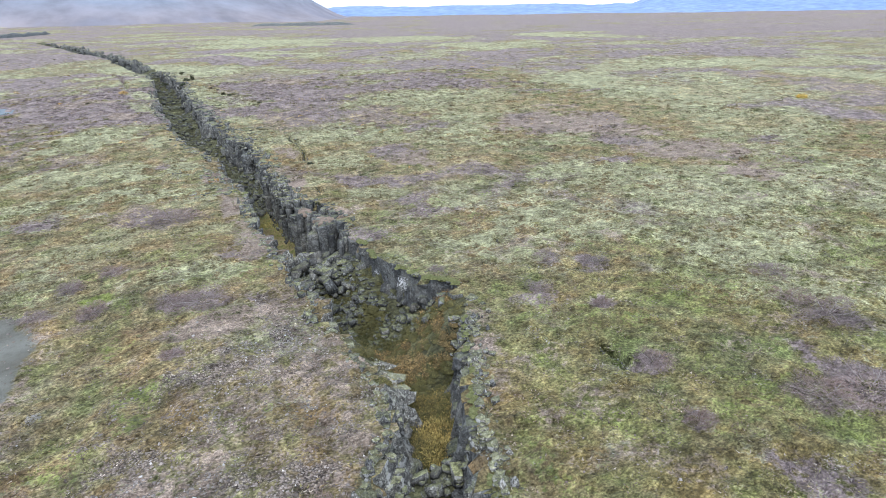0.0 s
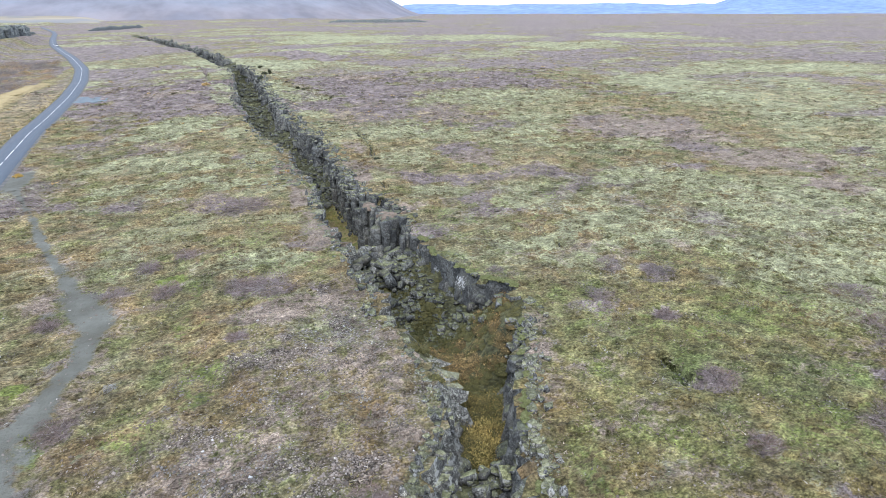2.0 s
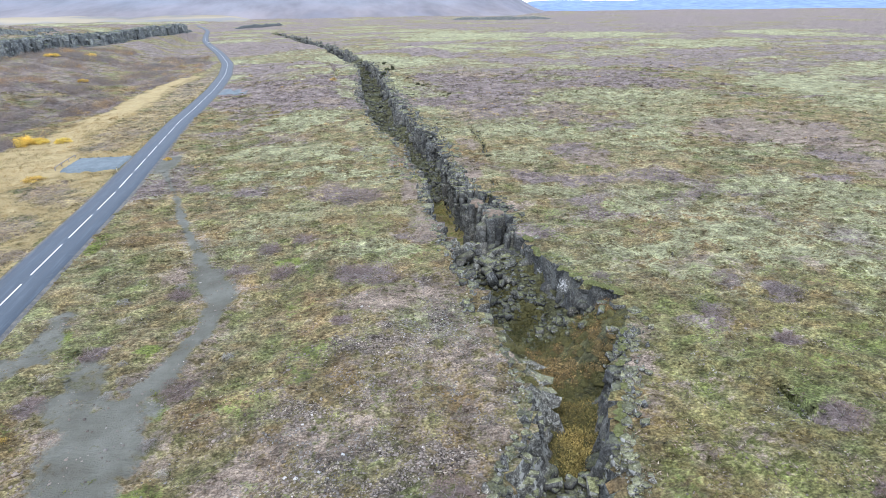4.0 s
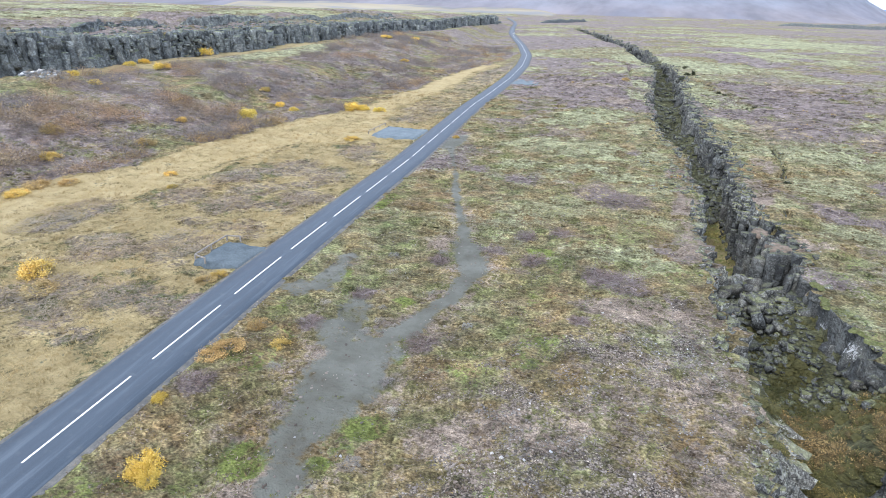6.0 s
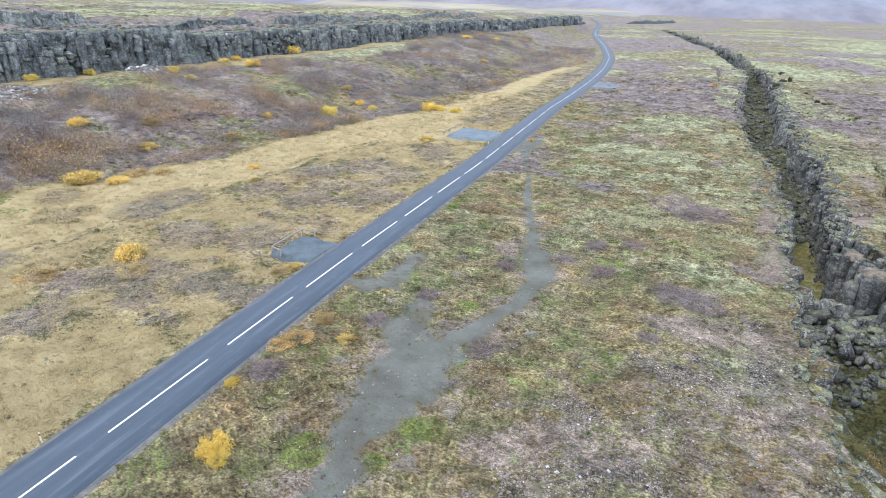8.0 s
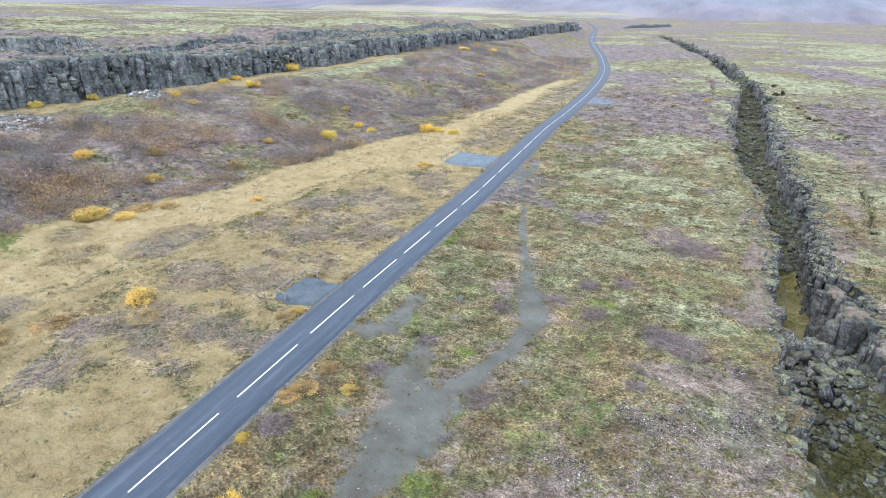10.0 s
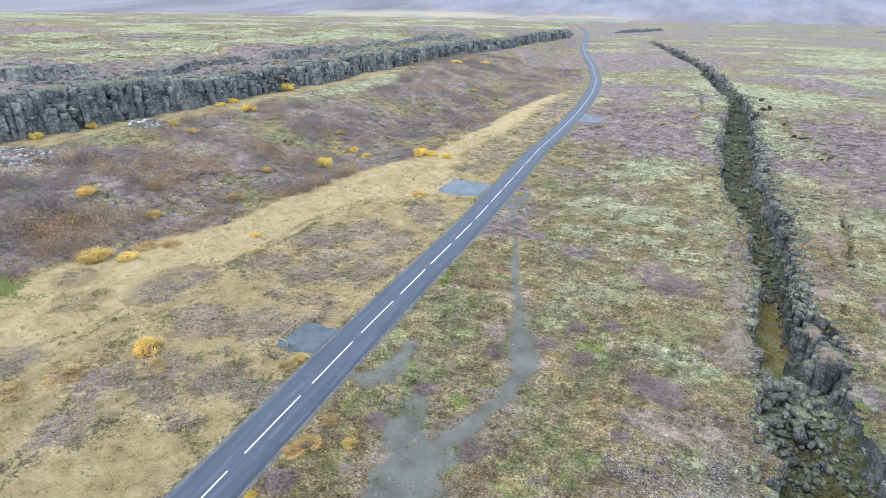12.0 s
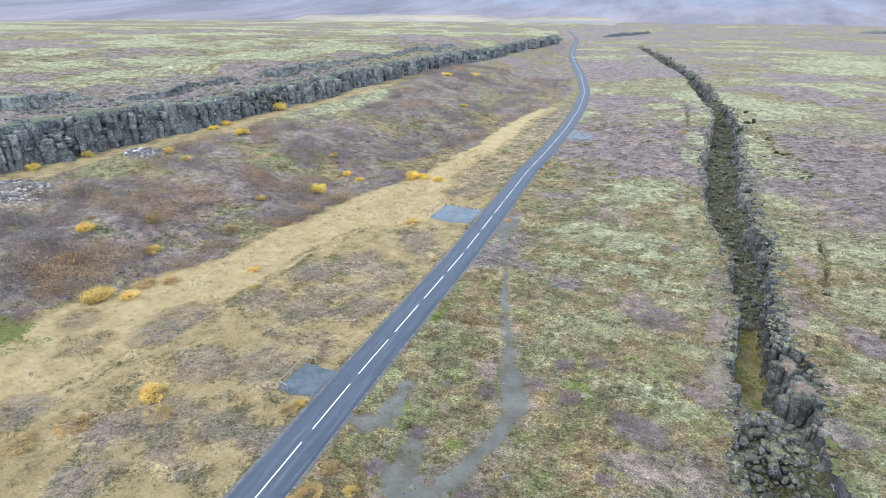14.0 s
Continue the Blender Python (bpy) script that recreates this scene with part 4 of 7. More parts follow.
def strip(name, offs, drops, y0, y1, mat, parent=None, n=None):
    sel = (ry >= y0) & (ry <= y1)
    offs = np.array(offs)
    X = RX[sel][:, None] + offs[None, :] * nx[sel][:, None]
    Y = ry[sel][:, None] + offs[None, :] * ny[sel][:, None]
    Zr = RZ[sel][:, None] + np.array(drops)[None, :]
    ob = mesh_object(name, np.stack([X, Y, Zr], -1).reshape(-1, 3), grid_faces(*X.shape), [mat], parent, True)
    uv = ob.data.uv_layers.new(name="UVMap")
    li = np.zeros(len(ob.data.loops), np.int32)
    ob.data.loops.foreach_get("vertex_index", li)
    uu = np.stack([np.broadcast_to(offs[None, :], X.shape), Y], -1).reshape(-1, 2)[li]
    uv.data.foreach_set("uv", uu.astype(np.float32).ravel())
    return ob


road = tagged(new("road"), "narrow grey asphalt road with white centre dashes", "road", kind="structure")
H_ = ROAD_HALF
strip("asphalt", (-H_ - 0.03, -H_, -H_ * 0.5, 0, H_ * 0.5, H_, H_ + 0.03), (-0.10, 0.02, 0.05, 0.07, 0.05, 0.02, -0.10), -40, 1380, ASPHALT, road)
strip("gravel_shoulder", (-H_ - 0.6, -H_ - 0.25, -H_ + 0.1), (-0.20, -0.02, 0.005), -40, 1380, SHOULDER, road)
strip("gravel_shoulder", (H_ - 0.1, H_ + 0.3, H_ + 0.8), (0.005, -0.02, -0.20), -40, 1380, SHOULDER, road)
for k in range(-3, 60):
    y0 = 42.4 + 11.8 * k
    yy = np.linspace(y0, y0 + 9.4, 6)
    xa, ya, za = road_at(yy, -0.08)
    xb, yb, zb_ = road_at(yy, 0.08)
    vv = np.concatenate([np.stack([xa, ya, za + 0.078], -1), np.stack([xb, yb, zb_ + 0.078], -1)])
    ff = np.stack([np.arange(5), np.arange(5) + 6, np.arange(5) + 7, np.arange(5) + 1], 1)
    mesh_object("lane_mark", vv, ff, [PAINT], road)

# ---- far hills ----
def hills(name, az0, az1, r0, r1, height, mat, label, seed, nr=26, na=120):
    az = np.radians(np.linspace(az0, az1, na))
    r = np.linspace(0, 1, nr)
    A, R = np.meshgrid(az, r, indexing="ij")
    D = r0 + (r1 - r0) * R + 160 * (fbm(np.degrees(A) * 3, A * 0, 12, 2, seed) - 0.5) * (1 - R)
    X, Y = D * np.sin(A), D * np.cos(A)
    ends = step(0, 0.12, (A - az[0]) / (az[-1] - az[0])) * step(1, 0.90, (A - az[0]) / (az[-1] - az[0]))
    Zh = height * ends * (R ** 1.25) * (0.75 + 0.5 * fbm(X, Y, 700, 3, seed)) + 26 * ends * R * (fbm(X, Y, 160, 3, seed + 4) - 0.5) - 6 + 3 * R
    ob = mesh_object(name, np.stack([X, Y, Zh], -1).reshape(-1, 3), grid_faces(na, nr), [mat], smooth=True)
    return tagged(ob, label, "hills", kind="structure")


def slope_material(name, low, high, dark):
    """Distant heather slopes tinted with haze: gullies and bands that run down the hill, browner at the foot."""
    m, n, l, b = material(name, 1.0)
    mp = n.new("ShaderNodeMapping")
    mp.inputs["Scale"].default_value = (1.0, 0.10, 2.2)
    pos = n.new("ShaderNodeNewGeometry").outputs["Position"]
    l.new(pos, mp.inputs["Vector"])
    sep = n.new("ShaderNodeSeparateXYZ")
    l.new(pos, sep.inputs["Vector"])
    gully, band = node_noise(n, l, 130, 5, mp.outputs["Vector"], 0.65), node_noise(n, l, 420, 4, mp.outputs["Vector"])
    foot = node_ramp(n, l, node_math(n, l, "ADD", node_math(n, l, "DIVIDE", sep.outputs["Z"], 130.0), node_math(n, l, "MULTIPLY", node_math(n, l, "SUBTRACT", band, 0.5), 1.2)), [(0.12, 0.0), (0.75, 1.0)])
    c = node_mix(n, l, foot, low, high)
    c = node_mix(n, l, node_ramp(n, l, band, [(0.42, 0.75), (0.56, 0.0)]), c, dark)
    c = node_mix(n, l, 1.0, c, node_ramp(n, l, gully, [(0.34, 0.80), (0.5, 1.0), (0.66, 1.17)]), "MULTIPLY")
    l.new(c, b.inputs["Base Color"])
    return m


# the blue haze of distance is painted into these slope colours
HILL_WEST = slope_material("haze_tinted_heather_slopes", (0.235, 0.218, 0.232), (0.190, 0.220, 0.272), (0.160, 0.168, 0.205))
HILL_BLUE = plain_material("haze_tinted_blue_slopes", [(0.3, (0.16, 0.25, 0.42)), (0.7, (0.22, 0.31, 0.47))], 400, 1.0, 0.1)
HILL_STRAW = plain_material("pale_grass_slopes", [(0.42, (0.22, 0.222, 0.22)), (0.54, (0.32, 0.285, 0.21))], 260, 1.0, 0.0, 500)
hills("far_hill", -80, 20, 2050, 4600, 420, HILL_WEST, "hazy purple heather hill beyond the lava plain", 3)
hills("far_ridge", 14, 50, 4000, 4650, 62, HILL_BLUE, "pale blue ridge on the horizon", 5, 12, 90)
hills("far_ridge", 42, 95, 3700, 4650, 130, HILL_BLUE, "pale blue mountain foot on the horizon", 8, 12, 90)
hills("far_foothill", -38, -6, 1700, 2250, 19, HILL_STRAW, "low straw-coloured foothill under the far hill", 9, 10, 80)


# ---- plants in numbers ----
rng = np.random.default_rng(7)


def shag(count, size, width, dome=0.7, up=0.4, seed=0):
    """A tuft: loose small blades over a low dome, as vertices and triangles."""
    g = np.random.default_rng(seed)
    a, e = g.uniform(0, 2 * np.pi, count), np.arcsin(g.uniform(0.05, 1, count))
    rad = g.uniform(0.45, 1.0, count)
    c = np.stack([np.cos(a) * np.cos(e) * rad, np.sin(a) * np.cos(e) * rad, np.sin(e) * rad * dome], -1)
    d = c / np.linalg.norm(c, axis=1, keepdims=True) + g.normal(0, 0.5, (count, 3)) + (0, 0, up)
    d /= np.linalg.norm(d, axis=1, keepdims=True)
    s = np.cross(d, g.normal(0, 1, (count, 3)))
    s /= np.linalg.norm(s, axis=1, keepdims=True)
    ln = size * g.uniform(0.6, 1.4, (count, 1))
    w = width * g.uniform(0.6, 1.4, (count, 1))
    v = np.stack([c - s * w - d * ln * 0.3, c + s * w - d * ln * 0.3, c + d * ln], 1).reshape(-1, 3)
    return v, np.arange(count * 3).reshape(-1, 3)


def cushion(seed=0):
    """A low lumpy dome of eighteen faces."""
    g = np.random.default_rng(seed)
    v = [(0, 0, 0.55)]
    for ring, (r, z) in enumerate(((0.6, 0.42), (1.0, -0.12))):
        for k in range(6):
            a = k * math.pi / 3 + ring * 0.5
            j = g.uniform(0.75, 1.25)
            v.append((math.cos(a) * r * j, math.sin(a) * r * j, z * g.uniform(0.8, 1.2)))
    f = [(0, 1 + k, 1 + (k + 1) % 6) for k in range(6)]
    for k in range(6):
        a, b, c, d = 1 + k, 1 + (k + 1) % 6, 7 + k, 7 + (k + 1) % 6
        f += [(a, c, d), (a, d, b)]
    return np.array(v), np.array(f)


def twigs(count, seed=0, low=0.15, width=0.022, tips=2, spread=1.0):
    """A bare shrub: bent twigs that fan out from its base, with finer shoots near the ends."""
    g = np.random.default_rng(seed)
    vs, fs = [], []

    def blade(p, q, w):
        d = q - p
        s = np.cross(d, g.normal(0, 1, 3))
        s /= np.linalg.norm(s) + 1e-9
        k = len(vs)
        vs.extend((p - s * w, p + s * w, q))
        fs.append((k, k + 1, k + 2))

    for _ in range(count):
        a, lift = g.uniform(0, 2 * math.pi), g.uniform(low, 1.0)
        base = np.array([g.normal(0, 0.22 * spread), g.normal(0, 0.22 * spread), 0])
        out = np.array([math.cos(a), math.sin(a), 0]) * (1.05 - 0.6 * lift) * spread
        mid = base + out * 0.5 + (0, 0, 0.5 * lift + 0.12)
        end = base + out * g.uniform(0.8, 1.1) + (0, 0, lift * g.uniform(0.75, 1.1))
        blade(base, mid + (end - mid) * 0.15, width)
        blade(mid, end, width * 0.75)
        for _ in range(tips):
            p = mid + (end - mid) * g.uniform(0.0, 0.9)
            blade(p, p + g.normal(0, 0.16, 3) + (0, 0, 0.12), width * 0.55)
    v = np.array(vs)
    v[:, 2] = np.maximum(v[:, 2], -0.05)
    return v, np.array(fs)


def strew(name, templates, x, y, size, mat, label, tall=None, sink=0.03, category="plants", z=None, smooth=False, turn=None):
    """Many small plants or stones joined into one mesh, each turned and sized by chance."""
    n = len(x)
    z = land(x, y) - sink if z is None else z
    turn = rng.uniform(0, 2 * np.pi, n) if turn is None else turn
    pick = rng.integers(0, len(templates), n)
    tall = size if tall is None else tall
    allv, allf, base = [], [], 0
    for k, (tv, tf) in enumerate(templates):
        i = np.where(pick == k)[0]
        if not len(i):
            continue
        c, s = np.cos(turn[i])[:, None], np.sin(turn[i])[:, None]
        vx = (tv[None, :, 0] * c - tv[None, :, 1] * s) * size[i][:, None] + x[i][:, None]
        vy = (tv[None, :, 0] * s + tv[None, :, 1] * c) * size[i][:, None] + y[i][:, None]
        vz = tv[None, :, 2] * tall[i][:, None] + z[i][:, None]
        allv.append(np.stack([vx, vy, vz], -1).reshape(-1, 3))
        allf.append((tf[None] + (np.arange(len(i)) * len(tv))[:, None, None]).reshape(-1, 3) + base)
        base += len(i) * len(tv)
    ob = mesh_object(name, np.concatenate(allv), np.concatenate(allf), [mat], smooth=smooth)
    return tagged(ob, label, category, kind="stuff")


def sprinkle(n, x0, x1, y0, y1, near=26.0, power=1.5):
    """Places on the heath, denser towards the stretch that the flight starts over; none on the road, in the rift or behind."""
    x, y = rng.uniform(x0, x1, n * 4), rng.uniform(y0, y1, n * 4)
    d = np.hypot(x, y + 6)
    keep = rng.uniform(0, 1, len(x)) < np.minimum(1, (near / d) ** power)
    keep &= np.abs(x - road_x(y)) > ROAD_HALF + 0.45
    keep &= (x < west_x(y) - 0.1) | (x > east_x(y) + 0.1)
    keep &= np.abs(x) < 2.2 * (y + 8)
    for bx0, bx1, by0, by1 in BAYS:
        keep &= ~((x > bx0) & (x < bx1) & (y > by0) & (y < by1))
    x, y = x[keep][:n], y[keep][:n]
    return x, y


BAYS = ((-43.6, -36, 47.0, 54.2), (-54.5, -41, 115, 128), (-41, -30, 219, 236))
HEATH_LEAF = leaf_material("heath_leaves", [(0.0, (0.075, 0.068, 0.036)), (0.2, (0.115, 0.106, 0.054)), (0.4, (0.145, 0.145, 0.068)), (0.6, (0.178, 0.152, 0.085)), (0.8, (0.18, 0.172, 0.105)), (1.0, (0.23, 0.21, 0.14))])
MOSS_LEAF = leaf_material("grey_green_moss", [(0.0, (0.145, 0.148, 0.082)), (0.5, (0.200, 0.206, 0.122)), (1.0, (0.265, 0.272, 0.170))])
GREEN_LEAF = leaf_material("bright_moss", [(0.0, (0.08, 0.09, 0.025)), (0.5, (0.13, 0.15, 0.045)), (1.0, (0.19, 0.205, 0.07))])
STRAW_LEAF = leaf_material("autumn_grass", [(0.0, (0.27, 0.216, 0.105)), (0.5, (0.375, 0.302, 0.158)), (1.0, (0.49, 0.41, 0.215))])
TWIG = leaf_material("bare_birch_twigs", [(0.0, (0.115, 0.087, 0.082)), (0.5, (0.185, 0.147, 0.138)), (1.0, (0.275, 0.23, 0.218))])
TWIG_BROWN = leaf_material("brown_birch_mat", [(0.0, (0.20, 0.165, 0.125)), (0.5, (0.265, 0.218, 0.165)), (1.0, (0.33, 0.275, 0.21))])
TWIG_DARK = leaf_material("thicket_twigs", [(0.0, (0.155, 0.136, 0.126)), (0.5, (0.205, 0.184, 0.170)), (1.0, (0.270, 0.245, 0.222))], 0.85, 0.22)
GOLD_LEAF = leaf_material("golden_willow_leaves", [(0.0, (0.52, 0.37, 0.06)), (0.5, (0.70, 0.53, 0.10)), (1.0, (0.84, 0.67, 0.22))])
AMBER_LEAF = leaf_material("amber_willow_leaves", [(0.0, (0.27, 0.195, 0.085)), (0.5, (0.42, 0.31, 0.135)), (1.0, (0.58, 0.45, 0.21))])
BRANCH = plain_material("grey_branch_bark", [(0.3, (0.20, 0.18, 0.165)), (0.7, (0.38, 0.36, 0.34))], 0.3, 0.8, 0.2)
STONE = leaf_material("scree_stones", [(0.0, (0.10, 0.088, 0.078)), (0.5, (0.185, 0.165, 0.148)), (0.95, (0.28, 0.258, 0.236)), (1.0, (0.52, 0.52, 0.51))], 0.9)

shags = [shag(13, 0.42, 0.16, 0.55, 0.3, k) for k in range(6)]
x, y = sprinkle(24000, -80, 130, 9, 170)
z = zones(x, y)
free = np.clip(1 - z["gravel"] - 0.75 * z["scree"] - 0.6 * z["soil"] - z["straw"] * 1.0 - 0.5 * z["rut"], 0, 1)
k = rng.uniform(0, 1, len(x)) < free * (1 - 0.6 * z["moss"]) * np.where(x < road_x(y), 0.22, 1)
s = rng.uniform(0.10, 0.30, len(x)) * (0.8 + 0.006 * np.hypot(x, y))
strew("heath_tufts", [shag(26, 0.26, 0.07, 0.55, 0.3, k_) for k_ in range(6)], x[k], y[k], s[k], HEATH_LEAF, "low brown and olive heath tufts over the ground", s[k] * 0.7)
cush = [cushion(k) for k in range(6)]
# the tussocks that make the heath uneven, drawn out along the wind
x, y = sprinkle(52000, -110, 150, 9, 260, 34, 1.35)
z = zones(x, y)
k = rng.uniform(0, 1, len(x)) < np.clip(1.05 - z["gravel"] * 1.3 - 0.7 * z["scree"] - 0.5 * z["soil"] - 0.9 * z["straw"], 0, 1)
x, y = x[k], y[k]
s = (0.16 + 0.40 * rng.uniform(0, 1, len(x)) ** 1.6) * (0.85 + 0.006 * np.hypot(x, y))
wind = [(np.stack([v_[:, 0] * 1.5, v_[:, 1] * 0.75, v_[:, 2]], -1), f_) for v_, f_ in cush]
tuss = strew("heath_tussocks", wind, x, y, s, GROUND, "low wind-drawn tussocks of heath and moss", s * 0.62, 0.02, smooth=True, turn=rng.normal(0.15, 0.4, len(x)))
place_of = np.empty(len(tuss.data.vertices) * 3, np.float32)
tuss.data.vertices.foreach_get("co", place_of)
place_of = place_of.reshape(-1, 3).astype(float)
z = zones(place_of[:, 0], place_of[:, 1])
set_cover(tuss.data, "cover_a", z["straw"], z["moss"], z["brush"])
set_cover(tuss.data, "cover_b", z["gravel"], z["scree"], z["soil"])
set_cover(tuss.data, "cover_c", z["green"], 0 * z["green"], z["dry"])
x, y = sprinkle(30000, -30, 150, 10, 220, 40, 1.3)
z = zones(x, y)
k = rng.uniform(0, 1, len(x)) < z["moss"] * (1 - z["gravel"]) * (1 - 0.7 * z["scree"])
s = rng.uniform(0.12, 0.42, len(x)) * (0.8 + 0.006 * np.hypot(x, y))
strew("moss_cushions", [shag(26, 0.26, 0.07, 0.5, 0.2, 40 + j) for j in range(6)], x[k], y[k], s[k], MOSS_LEAF, "pale grey-green moss cushions on the lava", s[k] * 0.6)
x, y = sprinkle(9000, -34, 60, 15, 120, 30, 1.2)
z = zones(x, y)
k = rng.uniform(0, 1, len(x)) < z["green"]
s = rng.uniform(0.12, 0.36, len(x))
strew("bright_moss_tufts", shags, x[k], y[k], s[k], GREEN_LEAF, "bright green moss and leaf tufts", s[k] * 0.6)
blades = [shag(11, 0.75, 0.05, 0.35, 1.4, 30 + k) for k in range(5)]
x, y = sprinkle(19500, -100, -36, 12, 190, 60, 1.3)
z = zones(x, y)
k = rng.uniform(0, 1, len(x)) < z["straw"] + 0.15
s = rng.uniform(0.16, 0.40, len(x)) * (0.8 + 0.006 * np.hypot(x, y))
strew("straw_grass", blades, x[k], y[k], s[k], STRAW_LEAF, "yellow autumn grass tufts", s[k] * 0.8)

# clumps of heather, dwarf willow and lichen that mottle the heath
CLUMP = leaf_material("mixed_heath_clumps", [(0.0, (0.085, 0.07, 0.05)), (0.25, (0.15, 0.125, 0.10)), (0.45, (0.21, 0.18, 0.155)), (0.6, (0.30, 0.28, 0.235)), (0.75, (0.16, 0.17, 0.07)), (0.9, (0.22, 0.17, 0.075)), (1.0, (0.36, 0.34, 0.29))])
x, y = sprinkle(5800, -34, 75, 10, 150, 34, 1.2)
z = zones(x, y)
k = rng.uniform(0, 1, len(x)) < (1 - z["gravel"]) * (1 - 0.5 * z["scree"])
s = 0.22 + 0.95 * rng.uniform(0, 1, len(x)) ** 2
strew("heather_clumps", [shag(30, 0.20, 0.055, 0.7, 0.4, 170 + j) for j in range(8)], x[k], y[k], s[k], CLUMP, "grey, brown and olive heather clumps on the heath", s[k] * 0.5)

# the birch thicket under the scarp
n = 24000
x, y = rng.uniform(-165, -60, n), 35 + 380 * rng.uniform(0, 1, n) ** 1.25
lump = fbm(x, y, 8, 2, 37)
zt = zones(x, y)
k = (zt["rut"] < 0.1) & (zt["straw"] < 0.45) & (rng.uniform(0, 1, n) < np.minimum(1, 1.45 * zt["brush"]) * (0.30 + 0.9 * step(0.38, 0.50, lump)))
k &= (np.abs(x) < 2.4 * (y + 10)) & (x > scarp_x(y) + 4) & (x < road_x(y) - 9) & (x < thicket_edge(y) + 2.5)
x, y, lump = x[k], y[k], lump[k]
s = (0.7 + 1.0 * rng.uniform(0, 1, len(x)) ** 2) * (0.5 + 1.25 * step(0.40, 0.66, lump)) * (0.75 + 0.5 * fbm(x, y, 20, 2, 33))
crowns = [shag(74, 0.10, 0.024, 0.95, 0.12, 160 + j) for j in range(6)]
TWIG_TAN = leaf_material("tan_thicket_twigs", [(0.0, (0.20, 0.14, 0.085)), (0.5, (0.33, 0.245, 0.16)), (1.0, (0.46, 0.36, 0.25))])
tan = fbm(x, y, 11, 2, 36) + rng.normal(0, 0.06, len(x)) > 0.60
for k, mat, label in ((~tan, TWIG_DARK, "rounded leafless purple-grey crowns in the birch thicket"), (tan, TWIG_TAN, "rounded tan crowns with withered leaves in the thicket")):
    strew("birch_crowns", crowns, x[k], y[k], s[k] * 1.2, mat, label, s[k] * 1.1, -0.1, category="thicket")
k = rng.uniform(0, 1, len(x)) < 0.16 * step(0.5, 0.62, fbm(x, y, 16, 2, 35)) + 0.012
strew("rust_undergrowth", [shag(40, 0.15, 0.045, 0.8, 0.3, 80 + j) for j in range(4)], x[k], y[k], s[k] * 0.8, AMBER_LEAF, "amber leaves left on the thicket", s[k] * 0.9, -0.3)
# withered yellow-brown willow along the foot of the thicket
k = (np.abs(x - thicket_edge(y)) < 6) & (fbm(x, y, 7, 2, 38) > 0.48) & (rng.uniform(0, 1, len(x)) < 0.8)
strew("edge_willow", [shag(60, 0.10, 0.035, 0.9, 0.2, 86 + j) for j in range(4)], x[k], y[k], s[k] * 0.85, AMBER_LEAF, "withered tan willow along the thicket edge", s[k] * 0.8, -0.1)
# bare brush spread over the plains
n = 7500
x, y = rng.uniform(-30, 240, n), 18 + 360 * rng.uniform(0, 1, n) ** 1.3
k = (rng.uniform(0, 1, n) < zones(x, y)["brush"] * 0.8) & ((x < west_x(y) - 1) | (x > east_x(y) + 1)) & (np.abs(x) < 2.2 * (y + 8)) & (np.abs(x - road_x(y)) > 6)
s = rng.uniform(0.5, 1.2, k.sum())
strew("plain_brush", [twigs(11, 90 + j, 0.2, 0.035, 2) for j in range(6)], x[k], y[k], s, TWIG, "patches of leafless grey-purple dwarf birch", s * 0.55, category="brush")


# pale moss hummocks, dark clumps and orange shrubs further out
def far_places(n, x0, x1, y0, y1, what, floor=0.0):
    x, y = rng.uniform(x0, x1, n), y0 + (y1 - y0) * rng.uniform(0, 1, n) ** 1.3
    z = zones(x, y)
    k = (rng.uniform(0, 1, n) < z[what] + floor) & ((x < west_x(y) - 1) | (x > east_x(y) + 1)) & (np.abs(x) < 1.6 * y) & (np.abs(x - road_x(y)) > 7)
    return x[k], y[k]


x, y = far_places(5500, -40, 330, 95, 480, "moss")
s = rng.uniform(0.4, 1.3, len(x))
strew("far_moss_hummocks", shags, x, y, s, MOSS_LEAF, "pale moss hummocks out on the lava plain", s * 0.4)
x, y = far_places(3600, -40, 330, 95, 480, "brush", 0.08)
s = rng.uniform(0.4, 1.2, len(x))
strew("far_dark_clumps", shags, x, y, s, HEATH_LEAF, "dark heath clumps out on the lava plain", s * 0.6)
x, y = far_places(600, -60, 330, 90, 480, "brush", 0.15)
s = rng.uniform(0.4, 1.0, len(x))
strew("far_orange_shrubs", shags, x, y, s, AMBER_LEAF, "small orange shrubs scattered over the plain", s * 0.9)
x, y = rng.uniform(-420, -168, 5000), rng.uniform(60, 520, 5000)
k = (x < scarp_x(y) - 8) & (np.abs(x) < 2.4 * y)
x, y = x[k], y[k]
pale = zones(x, y)["moss"] > 0.35
s = rng.uniform(0.5, 1.6, len(x))
strew("plateau_moss", shags, x[pale], y[pale], s[pale], MOSS_LEAF, "pale moss hummocks on the scarp top", s[pale] * 0.4)
strew("plateau_heath", shags, x[~pale], y[~pale], s[~pale], HEATH_LEAF, "brown heath clumps on the scarp top", s[~pale] * 0.5)


